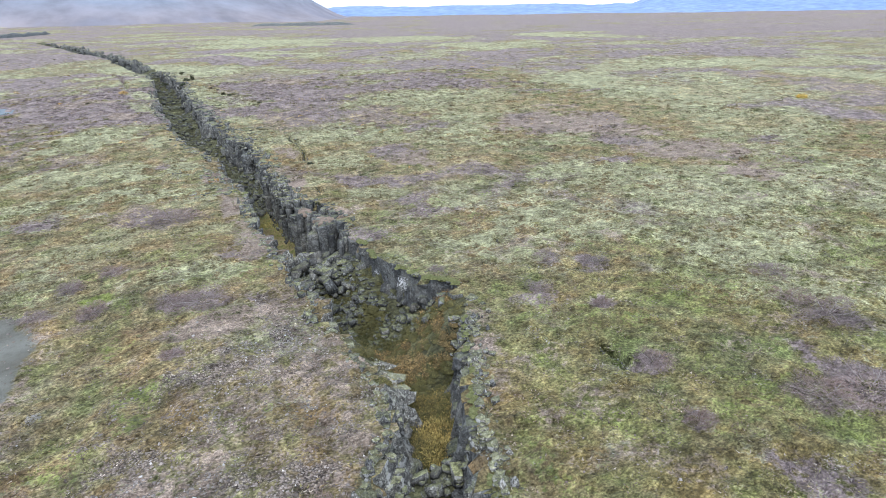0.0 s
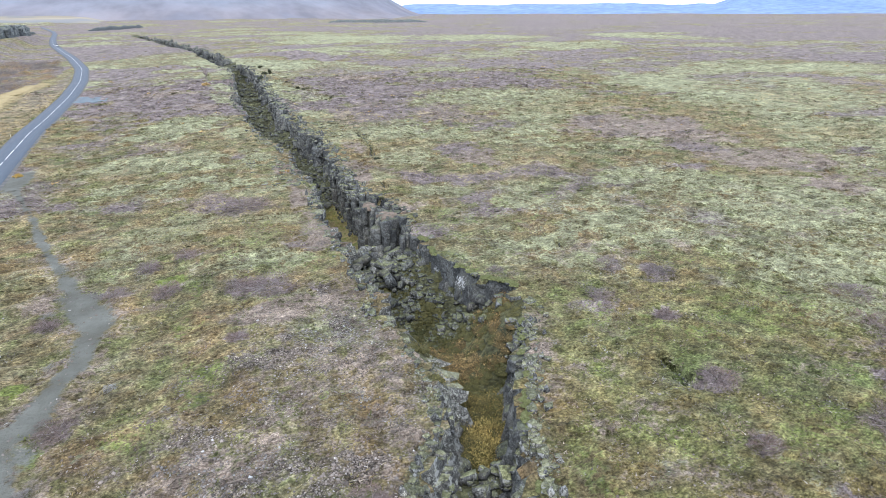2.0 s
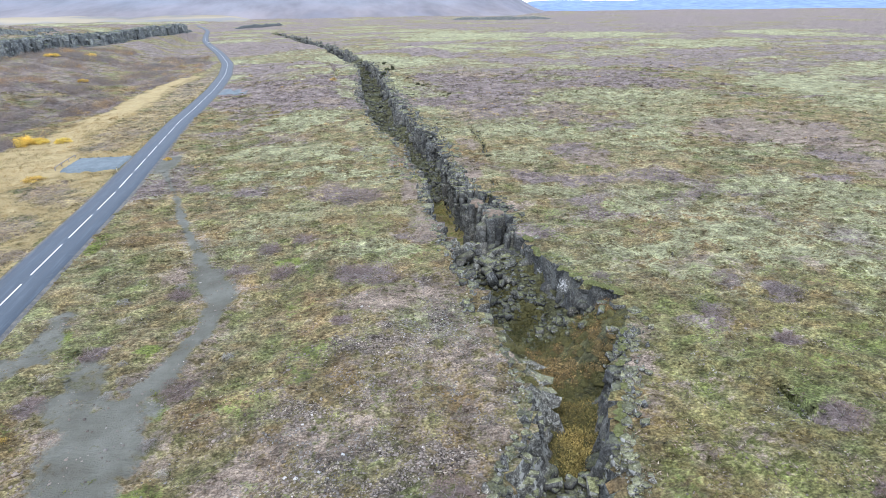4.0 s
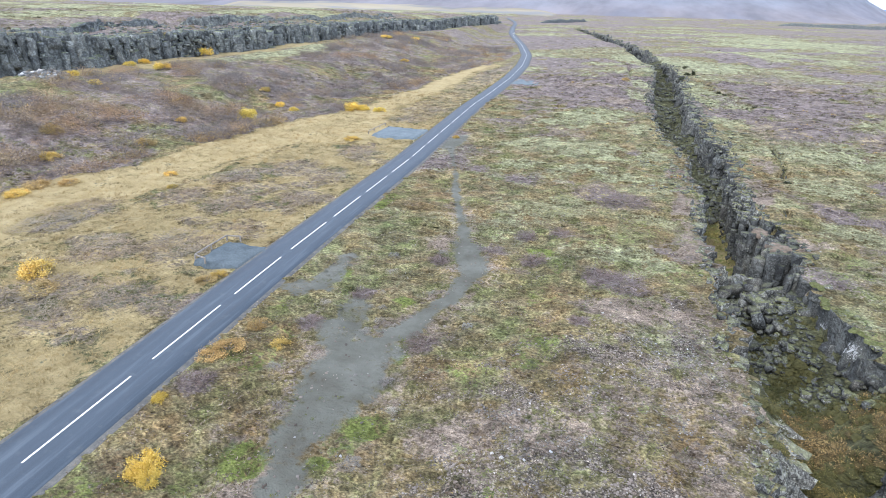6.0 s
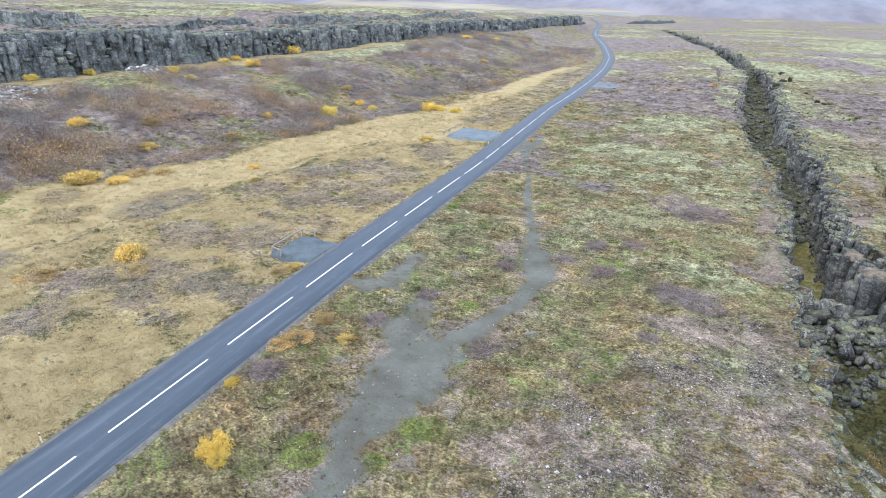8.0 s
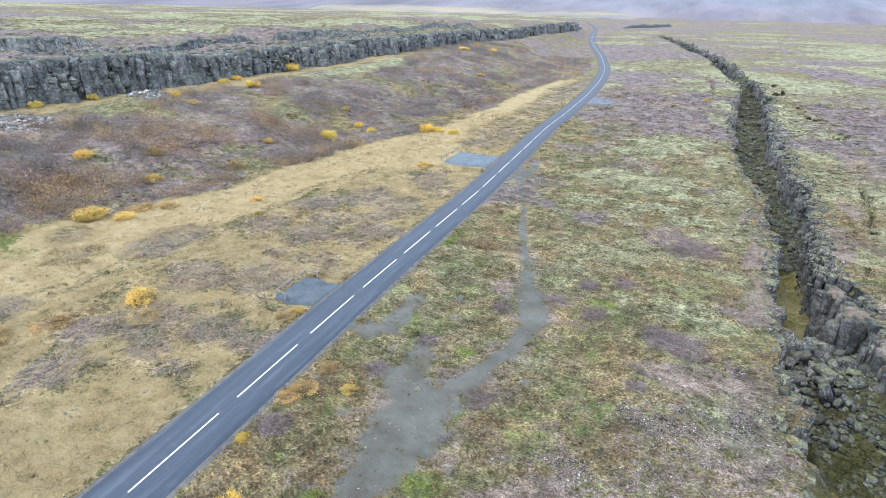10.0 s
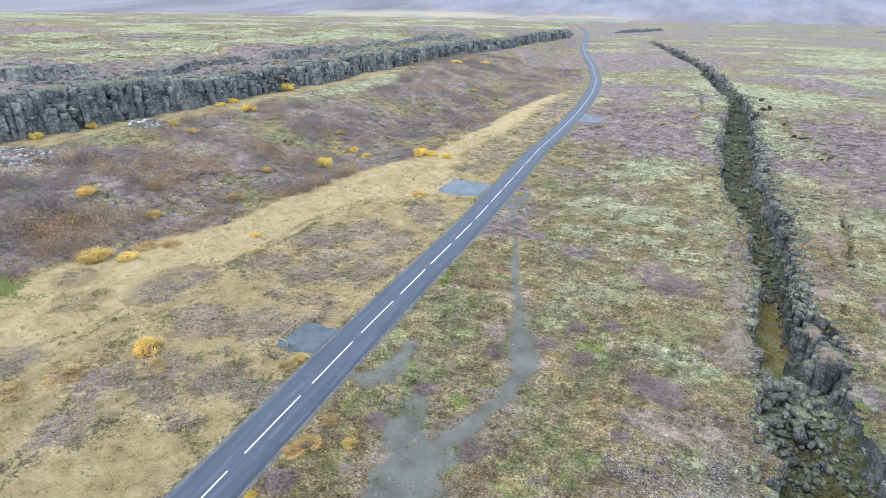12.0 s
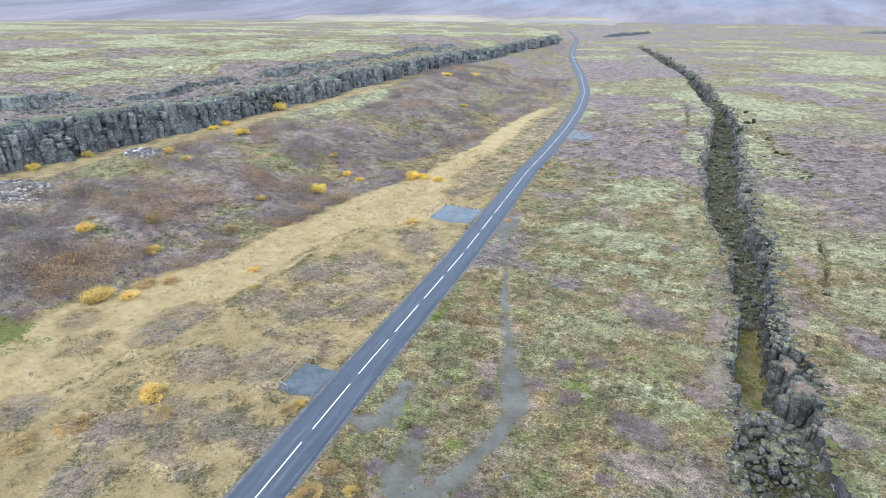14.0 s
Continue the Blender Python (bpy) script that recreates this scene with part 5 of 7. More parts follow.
# ---- stones ----
def hull_stone(seed, points=3, flat=0.75, keep=0.55):
    """An angular block: the hull of a skewed box with a few corners broken off, as vertices and triangles."""
    g = np.random.default_rng(seed)
    p = np.array([(i, j, k) for i in (-1, 1) for j in (-1, 1) for k in (-1, 1)], float) * (0.8, 0.8 * g.uniform(0.6, 1.0), 0.8 * flat)
    p = p * g.uniform(keep, 1.0, (8, 1)) + g.normal(0, 0.10, (8, 3))
    p = np.concatenate([p, g.normal(0, 0.55, (points, 3)) * (1, 1, flat)])
    bm = bmesh.new()
    for q in p:
        bm.verts.new(q)
    bmesh.ops.convex_hull(bm, input=bm.verts)
    loose = [v_ for v_ in bm.verts if not v_.link_faces]
    bmesh.ops.delete(bm, geom=loose, context="VERTS")
    bmesh.ops.triangulate(bm, faces=bm.faces)
    bmesh.ops.recalc_face_normals(bm, faces=bm.faces)
    bm.verts.index_update()
    v = np.array([q.co[:] for q in bm.verts])
    f = np.array([[w.index for w in fc.verts] for fc in bm.faces])
    bm.free()
    return v, f


pebbles = [hull_stone(200 + k, 1, 0.7) for k in range(8)]
x, y = sprinkle(26000, -34, 34, 14, 75, 30, 1.0)
z = zones(x, y)
k = rng.uniform(0, 1, len(x)) < np.clip(z["scree"] * 1.0 + 0.12 * z["soil"] + 0.03 * z["gravel"], 0, 1)
s = np.minimum(0.05 * rng.uniform(0.25, 1, len(x)) ** -0.9, 0.30)
strew("scree_stones", pebbles, x[k], y[k], s[k], STONE, "pale grey scree stones scattered over bare ground", s[k] * 0.9, 0.01, "stones")
x, y = sprinkle(26000, -13, 14, 13, 52, 60, 1.0)
z = zones(x, y)
k = rng.uniform(0, 1, len(x)) < np.clip(1.5 * z["scree"], 0, 1)
s = rng.uniform(0.035, 0.085, len(x)) * rng.uniform(0.6, 1.6, len(x))
strew("scree_gravel", pebbles[:4], x[k], y[k], s[k], STONE, "fine grey-brown scree packed over bare ground", s[k] * 0.8, 0.01, "stones")
x, y = sprinkle(900, -34, 60, 14, 110, 30, 1.2)
s = rng.uniform(0.04, 0.12, len(x))
strew("loose_stones", pebbles, x, y, s, STONE, "single pale stones lying in the heath", s, 0.0, "stones")

y = rng.uniform(20, 66, 900)
side = np.where(rng.uniform(0, 1, 900) < 0.5, -1, 1)
x = np.interp(y, PATH_Y, PATH_X) + side * np.interp(y, PATH_Y, PATH_W) * rng.normal(1.15, 0.28, 900)
k = fbm(x, y, 3.5, 2, 55) > 0.50
s = np.minimum(0.06 * rng.uniform(0.2, 1, 900) ** -0.9, 0.34)
strew("path_stones", pebbles, x[k], y[k], s[k], STONE, "pale grey stones pushed to the edges of the gravel path", s[k] * 0.8, 0.01, "stones")

boulder_meshes = []
for k in range(10):
    v, f = hull_stone(300 + k, 2, 0.9, 0.74)
    o = mesh_object("boulder", v, f, [(FALLEN, MOSS_ROCK)[k % 2]])
    boulder_meshes.append(o.data)
    bpy.data.objects.remove(o)


def boulder(px, py, pz, r, label, group, squash=0.85):
    o = new("boulder", boulder_meshes[int(rng.integers(0, 10))])
    o.location = (px, py, pz)
    o.rotation_euler = (rng.uniform(-0.5, 0.5), rng.uniform(-0.5, 0.5), rng.uniform(0, 6.28))
    o.scale = (r * rng.uniform(0.7, 1.45), r * rng.uniform(0.7, 1.2), r * squash * rng.uniform(0.65, 1.3))
    return tagged(o, label, "boulder", group)


def rift_floor(px, py):
    """Height of the ground sheet inside the rift."""
    i = int(np.argmin(np.abs(YS - py)))
    row = slice(i0, i0 + len(floor_v))
    return float(np.interp(px, GX[i, row], GZ[i, row]))


def fill_rift(y0, y1, count, r0, r1, v0, v1, lift, label, group):
    for _ in range(count):
        py = rng.uniform(y0, y1)
        a, b = float(west_x(py)), float(east_x(py))
        px = a + (b - a) * rng.uniform(v0, v1)
        r = r0 + (r1 - r0) * rng.uniform(0, 1) ** 2.2
        boulder(px, py, rift_floor(px, py) + r * 0.3 + lift * rng.uniform(0, 1), r, label, group)


fill_rift(59, 72, 40, 0.7, 1.35, 0.04, 0.62, 0.9, "large fallen basalt block in the rift", "boulder heap in the rift")
fill_rift(55, 72, 100, 0.25, 0.85, 0.03, 0.74, 0.6, "fallen lichen-grey basalt block heaped in the rift", "boulder heap in the rift")
fill_rift(44, 53, 14, 0.35, 0.9, 0.50, 0.95, 0.2, "fallen basalt block on the dark rift floor", "boulders on the rift floor")
fill_rift(66, 100, 14, 0.3, 0.9, 0.66, 0.95, 0.1, "basalt block at the foot of the rift wall", "boulders at the wall foot")
fill_rift(100, 175, 34, 0.4, 1.1, 0.05, 0.90, 0.2, "mossy basalt block filling the rift", "boulders in the far rift")
fill_rift(175, 330, 34, 0.4, 1.2, 0.05, 0.90, 0.2, "mossy basalt block filling the rift", "boulders in the far rift")
fill_rift(24.4, 27.8, 44, 0.3, 0.85, 0.03, 0.97, 0.7, "wedged grey basalt block bridging the rift", "blocks wedged across the rift")
fill_rift(17, 24, 10, 0.5, 1.3, 0.1, 0.9, 0.0, "basalt block deep in the dark rift", "blocks in the dark rift")

# ---- growth on the rift floor ----
def rift_z(px, py):
    return np.array([rift_floor(a, b) for a, b in zip(px, py)])


def floor_growth(name, y0, y1, v0, v1, count, templates, s0, s1, mat, label, tall=0.7, core=None):
    py = rng.uniform(y0, y1, count)
    a, b = west_x(py), east_x(py)
    px = a + (b - a) * rng.uniform(v0, v1, count)
    k = fbm(px, py, 2.2, 2, count) > 0.45
    px, py = px[k], py[k]
    s = rng.uniform(s0, s1, len(px))
    z = rift_z(px, py)
    # dark solid domes stand in for the shade inside the scrub
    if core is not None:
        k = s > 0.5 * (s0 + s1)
        strew(name + "_shade_domes", cush, px[k], py[k], s[k] * 0.70, core, "dark domes for the shaded inside of the " + label, s[k] * tall, 0, "plants", z[k] - 0.05, True)
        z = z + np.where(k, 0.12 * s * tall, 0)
    return strew(name, templates, px, py, s, mat, label, s * tall, 0, "plants", z - 0.02)


FLOOR_GREEN = leaf_material("rift_grass", [(0.0, (0.07, 0.07, 0.02)), (0.5, (0.13, 0.13, 0.045)), (1.0, (0.20, 0.19, 0.075))])
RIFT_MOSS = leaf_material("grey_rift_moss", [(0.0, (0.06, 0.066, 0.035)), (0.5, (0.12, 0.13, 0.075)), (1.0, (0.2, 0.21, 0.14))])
STRIP_GRASS = leaf_material("olive_strip_grass", [(0.0, (0.17, 0.165, 0.055)), (0.5, (0.28, 0.26, 0.09)), (1.0, (0.38, 0.345, 0.14))])
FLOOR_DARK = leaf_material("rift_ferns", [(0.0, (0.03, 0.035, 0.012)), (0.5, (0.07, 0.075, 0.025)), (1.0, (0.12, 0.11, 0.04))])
FINE = [shag(150, 0.09, 0.026, 0.95, 0.4, 150 + k) for k in range(6)]
# dark tones for those domes, the scrub's inner shade put into colour
OLIVE_CORE = plain_material("olive_scrub_shade", [(0.3, (0.042, 0.043, 0.018)), (0.7, (0.115, 0.108, 0.042))], 0.4, 0.95, 0.6)
BROWN_CORE = plain_material("brown_scrub_shade", [(0.3, (0.05, 0.042, 0.02)), (0.7, (0.13, 0.10, 0.042))], 0.4, 0.95, 0.6)
WILLOW = leaf_material("olive_gold_willow", [(0.0, (0.11, 0.092, 0.036)), (0.5, (0.21, 0.168, 0.065)), (0.85, (0.31, 0.24, 0.085)), (1.0, (0.54, 0.40, 0.11))])
GOLD_SCRUB = leaf_material("golden_scrub_leaves", [(0.0, (0.26, 0.20, 0.07)), (0.5, (0.42, 0.33, 0.11)), (1.0, (0.60, 0.48, 0.18))])
RAMP_LEAF = leaf_material("withered_ramp_leaves", [(0.0, (0.14, 0.10, 0.045)), (0.5, (0.25, 0.175, 0.078)), (0.85, (0.34, 0.245, 0.11)), (1.0, (0.42, 0.31, 0.12))])
bushy = [shag(64, 0.16, 0.045, 0.95, 0.35, 120 + k) for k in range(6)]
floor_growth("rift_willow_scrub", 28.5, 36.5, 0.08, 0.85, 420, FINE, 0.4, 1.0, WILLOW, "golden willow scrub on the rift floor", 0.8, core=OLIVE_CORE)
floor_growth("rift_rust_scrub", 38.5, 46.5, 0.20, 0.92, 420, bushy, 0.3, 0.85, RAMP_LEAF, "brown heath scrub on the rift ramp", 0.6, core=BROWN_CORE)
floor_growth("rift_gold_scrub", 29.3, 34.5, 0.30, 0.88, 190, bushy, 0.5, 1.1, GOLD_SCRUB, "bright golden willow clump on the rift floor", 0.9)
for a, b in ((0.0, 0.22), (0.78, 1.0)):
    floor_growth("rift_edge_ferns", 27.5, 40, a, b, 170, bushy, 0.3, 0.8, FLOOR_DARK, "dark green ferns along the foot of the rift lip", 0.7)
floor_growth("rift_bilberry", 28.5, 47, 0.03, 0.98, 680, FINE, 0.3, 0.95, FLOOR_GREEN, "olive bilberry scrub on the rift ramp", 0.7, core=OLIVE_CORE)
floor_growth("rift_hollow_tufts", 35.5, 39.5, 0.25, 0.95, 150, bushy, 0.4, 1.0, FLOOR_DARK, "dark tufts in the hollow of the rift ramp", 0.6)
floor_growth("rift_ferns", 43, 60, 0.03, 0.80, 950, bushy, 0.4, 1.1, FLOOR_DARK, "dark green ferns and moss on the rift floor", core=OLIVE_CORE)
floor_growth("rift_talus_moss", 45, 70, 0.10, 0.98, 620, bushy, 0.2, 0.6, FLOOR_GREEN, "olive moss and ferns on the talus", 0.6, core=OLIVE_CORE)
floor_growth("rift_grass", 73, 103, 0.03, 0.85, 3000, blades, 0.3, 0.65, STRIP_GRASS, "olive grass strip on the rift floor", 0.6)
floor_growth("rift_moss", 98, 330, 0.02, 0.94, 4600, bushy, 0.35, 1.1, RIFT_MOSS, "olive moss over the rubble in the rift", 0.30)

# rubble between the larger blocks
chips = [hull_stone(700 + k, 3, 0.8) for k in range(10)]


def rubble(name, y0, y1, v0, v1, count, r0, r1, label, mat=ROCK, tall=0.8):
    py = rng.uniform(y0, y1, count)
    a, b = west_x(py), east_x(py)
    px = a + (b - a) * rng.uniform(v0, v1, count)
    s = r0 + (r1 - r0) * rng.uniform(0, 1, count) ** 2.5
    return strew(name, chips, px, py, s, mat, label, s * tall, 0, "rubble", rift_z(px, py) + s * 0.2 * tall)


rubble("rift_rubble", 54, 72, 0.04, 0.80, 900, 0.15, 0.6, "small basalt rubble between the fallen blocks", RIFT_ROCK)
rubble("talus_rubble", 46, 70, 0.40, 0.90, 700, 0.13, 0.6, "broken mossy basalt talus under the rift wall", MOSS_ROCK)
rubble("wall_foot_rubble", 66, 110, 0.7, 0.9, 130, 0.15, 0.6, "small basalt rubble along the wall foot", RIFT_ROCK)
rubble("far_rift_rubble", 100, 335, 0.03, 0.97, 1500, 0.15, 0.7, "dark basalt rubble filling the rift", RIFT_ROCK)
rubble("mossy_rubble", 102, 335, 0.03, 0.95, 900, 0.25, 0.9, "moss-grown blocks on the rift rubble", MOSS_ROCK)
rubble("distant_rift_rubble", 340, 780, 0.03, 0.97, 700, 0.6, 1.7, "dark basalt rubble in the distant rift", RIFT_ROCK)
rubble("bridge_rubble", 23.5, 28.2, 0.03, 0.97, 160, 0.15, 0.5, "small basalt rubble on the wedged blocks")


splinters = [hull_stone(840 + k, 2, (0.5, 1.3)[k % 2], 0.7) for k in range(10)]


def ledge_blocks(name, y0, y1, east, count, reach, fall, r0, r1, mat, label, patchy=0.40):
    """Broken blocks that step down from a rim into the rift."""
    py = y0 + (y1 - y0) * rng.uniform(0, 1, count) ** 1.2
    u = rng.uniform(0, 1, count)
    edge = east_x(py) if east else west_x(py)
    way = -1 if east else 1
    px = edge + way * (u * reach - 0.7)
    s = r0 + (r1 - r0) * rng.uniform(0, 1, count) ** 2
    z = land(edge - way * 0.5, py) + 0.12 - fall * u ** 1.2 + rng.normal(0, 0.25, count)
    k = (fbm(py, py * 0 + 3 * east, 9, 2, 47) + rng.normal(0, 0.06, count) > patchy) & (z > np.interp(py, FLOOR_Y, FLOOR_Z))
    return strew(name, splinters, px[k], py[k], s[k], mat, label, s[k] * rng.uniform(0.7, 1.7, k.sum()), 0, "rubble", z[k])


ledge_blocks("rim_ledge_blocks", 84, 330, True, 2200, 2.6, 1.6, 0.12, 0.6, MOSS_ROCK, "moss-topped blocks stepping down from the rim", 0.44)
ledge_blocks("rim_ledge_blocks", 46, 330, False, 800, 1.0, 0.8, 0.10, 0.42, MOSS_ROCK, "moss-topped blocks stepping down from the rim", 0.50)
ledge_blocks("distant_rim_moss", 345, 800, True, 420, 3.0, 0.6, 0.5, 1.5, MOSS_ROCK, "moss-topped blocks on the distant rim", 0.42)


def column(g, r, low, high, sides=5, lean=0.05):
    """A jointed basalt column: stacked angular drums, each turned and set off a little, with a broken head."""
    n = int(np.clip(round((high - low) / (g.uniform(1.5, 2.6) * r)), 2, 7))
    zs = low + (high - low) * np.concatenate([[0], np.sort(g.uniform(0.10, 0.96, n - 1)), [1]])
    tilt = g.normal(0, lean, 2)
    ang0 = np.arange(sides) * 2 * math.pi / sides + g.uniform(0, 6.28) + g.uniform(-0.4, 0.4, sides)
    rad0 = r * g.uniform(0.80, 1.22, sides)
    vs, fs = [], []
    for i in range(n):
        off, size = g.normal(0, 0.13 * r, 2), g.uniform(0.86, 1.12)
        ang, rad = ang0 + g.normal(0, 0.10, sides), rad0 * size * g.uniform(0.9, 1.1, sides)
        head = i == n - 1
        base = len(vs) * sides
        for z, k in ((zs[i], 0.96), (zs[i] + 0.90 * (zs[i + 1] - zs[i]), 1.0), (zs[i + 1] + 0.02 * r, 0.86)):
            wob = g.normal(0, 0.16 * r, sides) if head and k < 0.9 else g.normal(0, 0.05 * r, sides)
            vs.append(np.stack([np.cos(ang) * rad * k + off[0] + tilt[0] * (z - low), np.sin(ang) * rad * k + off[1] + tilt[1] * (z - low), z + wob], -1))
        for q in range(2):
            for j in range(sides):
                m = (j + 1) % sides
                fs += [(base + q * sides + j, base + q * sides + m, base + (q + 1) * sides + m), (base + q * sides + j, base + (q + 1) * sides + m, base + (q + 1) * sides + j)]
        t = base + 2 * sides
        fs += [(t, t + j, t + j + 1) for j in range(1, sides - 1)]
    return np.concatenate(vs), np.array(fs)


def join_meshes(pieces):
    vs, fs, base = [], [], 0
    for v, f in pieces:
        vs.append(v)
        fs.append(f + base)
        base += len(v)
    return np.concatenate(vs), np.concatenate(fs)


def column_wall(wall, edge, way, base, top, y0, y1, split, width, rows, mat, label, seed, grow_by=0.0):
    """Columns that break away from a wall in rows, lower and fewer with each row; singly up to split, joined past it."""
    g = np.random.default_rng(seed)
    rest = []
    for row, (inset, drop, share) in enumerate(rows):
        y = y0 + row * 0.4
        while y < y1:
            r = 0.5 * width * g.uniform(0.55, 1.35) * (1 + grow_by * max(0.0, y - 90))
            y += 1.22 * r
            if g.uniform() > share * (0.4 + 1.2 * float(fbm(y, row * 7.0, 9 * width, 2, seed))):
                continue
            x = float(edge(y)) + way * (inset * width + g.normal(0, 0.16 * width))
            low, t = float(base(y)) - 0.4, float(top(y))
            high = t + 0.05 - min(0.8 * (t - low), drop * width * g.exponential(1.0)) if row else t + 0.02 - 0.35 * width * g.uniform(0, 1) ** 3
            if high - low < 0.8 * width:
                continue
            v, f = column(g, r, 0.0, high - low, 4 + int(g.integers(0, 3)))
            if y < split:
                o = mesh_object("column", v, f, [mat], wall)
                o.location = (x, y, low)
            else:
                rest.append((v + (x, y, low), f))
    v, f = join_meshes(rest)
    return tagged(mesh_object("column_rows", v, f, [mat]), label, "rock columns", kind="stuff")


def low_rift(y):
    return np.interp(y, FLOOR_Y, FLOOR_Z)


column_wall(east_wall, east_x, -1, low_rift, top_e, 62, 104, 92, 1.15, ((0.05, 0.0, 0.70), (0.75, 0.9, 0.42), (1.35, 2.2, 0.25)), WALL_ROCK, "broken basalt columns along the rift wall", 61)
column_wall(east_wall, east_x, -1, low_rift, top_e, 104, 326, 0, 2.2, ((-0.1, 0.0, 0.36), (0.5, 1.3, 0.30)), MOSS_ROCK, "moss-topped columns leaning from the rift wall", 62)
column_wall(west_wall, west_x, 1, low_rift, top_w, 47, 112, 80, 1.1, ((-0.1, 0.0, 0.45), (0.5, 1.2, 0.25)), RIFT_ROCK, "broken basalt columns under the mossy rim", 63)
column_wall(east_wall, east_x, -1, low_rift, lambda y: top_e(y) - 0.25, 17, 39, 30, 0.9, ((-0.1, 0.0, 0.55), (0.5, 0.9, 0.55), (1.0, 2.0, 0.45)), ROCK, "lichen-grey basalt columns at the rift lip", 64)
column_wall(scarp_wall, scarp_x, 1, lambda y: land(scarp_x(y) + 3.5, y), lambda y: land(scarp_x(y) - 6, y), 40, 800, 90, 3.0, ((-0.1, 0.0, 0.70), (0.4, 0.5, 0.42), (0.8, 1.1, 0.36), (1.3, 2.2, 0.3)), CLIFF, "weathered basalt columns of the dark scarp", 67, 0.0012)
column_wall(west_wall, west_x, 1, low_rift, lambda y: top_w(y) - 0.25, 17, 33, 26, 0.8, ((-0.1, 0.0, 0.5), (0.5, 1.2, 0.4)), ROCK, "lichen-grey basalt columns at the rift lip", 65)
column_wall(east_wall, east_x, -1, low_rift, top_e, 346, 790, 0, 3.2, ((0.1, 0.0, 0.85), (0.8, 0.8, 0.5)), RIFT_ROCK, "dark columns of the distant rift wall", 66)

# mossy edge along both rims
py = rng.uniform(20, 260, 4200)
side = rng.uniform(0, 1, len(py)) < 0.5
px = np.where(side, west_x(py) - rng.exponential(0.5, len(py)), east_x(py) + rng.exponential(0.6, len(py)))
k = rng.uniform(0, 1, len(py)) < step(0.46, 0.62, fbm(px * 0, py, 7, 2, 66))
s = rng.uniform(0.12, 0.34, len(py))
strew("rim_moss", shags + cush[:2], px[k], py[k], s[k], MOSS_LEAF, "moss cushions along the rift rim", s[k] * 0.7)
# bright moss hanging over the lip of the east wall
py = np.concatenate([rng.uniform(46.5, 63, 420), rng.uniform(22, 40, 200)])
px = east_x(py) + rng.normal(-0.20, 0.16, len(py))
s = np.where(py > 43, rng.uniform(0.12, 0.34, len(py)), rng.uniform(0.10, 0.26, len(py)))
k = fbm(py, py * 0 + 2, 2.2, 2, 69) > 0.46
LIP_MOSS = leaf_material("lip_moss_green", [(0.0, (0.095, 0.11, 0.04)), (0.5, (0.145, 0.165, 0.065)), (1.0, (0.21, 0.225, 0.11))])
MOSS_PAD = plain_material("moss_pads", [(0.3, (0.07, 0.078, 0.03)), (0.5, (0.13, 0.145, 0.058)), (0.7, (0.20, 0.215, 0.10))], 0.2, 0.95, 0.8, 0.07)
strew("lip_moss_cushions", cush, px[k], py[k], s[k], MOSS_PAD, "thick bright green moss cushions on the rift lip", s[k] * 0.9, -0.04, smooth=True)
strew("lip_moss", FINE, px[k], py[k], s[k] * 1.1, LIP_MOSS, "bright green moss hanging over the rift lip", s[k] * 0.8, -0.06)
# loose rock along both rims
py = rng.uniform(18, 290, 3400)
side = rng.uniform(0, 1, len(py)) < 0.42
px = np.where(side, west_x(py) - rng.exponential(0.5, len(py)) + 0.2, east_x(py) + rng.exponential(0.7, len(py)) - 0.2)
k = rng.uniform(0, 1, len(py)) < step(0.44, 0.60, fbm(px * 0 + 7, py, 8, 2, 67)) * 0.45 + 0.03
s = 0.14 + 0.45 * rng.uniform(0, 1, len(py)) ** 3
strew("rim_rocks", chips, px[k], py[k], s[k], ROCK, "broken basalt along the rift rim", s[k] * 0.7, 0.05, "rubble")


# lichen-pale broken rock and moss crowding the near lips
py = rng.uniform(16, 41, 1500)
side = rng.uniform(0, 1, len(py)) < 0.42
off = rng.normal(0.15, 0.55, len(py))
px = np.where(side, west_x(py) - 0.6 * off, east_x(py) + 1.1 * off)
s = 0.10 + 0.36 * rng.uniform(0, 1, len(py)) ** 2
z = np.where(side, top_w(py), top_e(py)) - 0.05 + np.minimum(off, 0) * 1.6
k = rng.uniform(0, 1, len(py)) < np.where(side, 0.5, 1.0) * (0.2 + 0.8 * step(0.42, 0.58, fbm(px, py, 3, 2, 65)))
strew("lip_rocks", splinters, px[k], py[k], s[k], ROCK, "lichen-pale broken rock along the near rift lip", s[k] * 0.9, 0, "rubble", z[k])
k = rng.uniform(0, 1, len(py)) < 0.7 * step(0.44, 0.58, fbm(px, py, 3, 2, 64))
strew("lip_turf", FINE, px[k] + 0.1, py[k], s[k] * 1.5, RIFT_MOSS, "olive moss rounding off the near rift lip", s[k] * 0.8, 0, "plants", z[k])


# broken dark rock added to stand in for the shade down the open cracks
for x0, y0, x1, y1, w in CRACKS:
    if y0 > 200:
        continue
    n = int(5 * math.hypot(x1 - x0, y1 - y0) ** 0.8) + 12
    t = rng.uniform(0, 1, n)
    px, py = x0 + (x1 - x0) * t, y0 + (y1 - y0) * t
    px = px - 0.8 * (fbm(px, py, 2.5, 2, 77) - 0.5) + rng.normal(0, 0.12 * w, n)
    s = rng.uniform(0.05, 0.12, n)
    strew("crack_rocks", splinters, px, py, s, RIFT_ROCK, "dark broken lava standing in for the shade in an open crack", s * 0.9, 0, "rubble", land(px + 1.5, py) - 0.45)


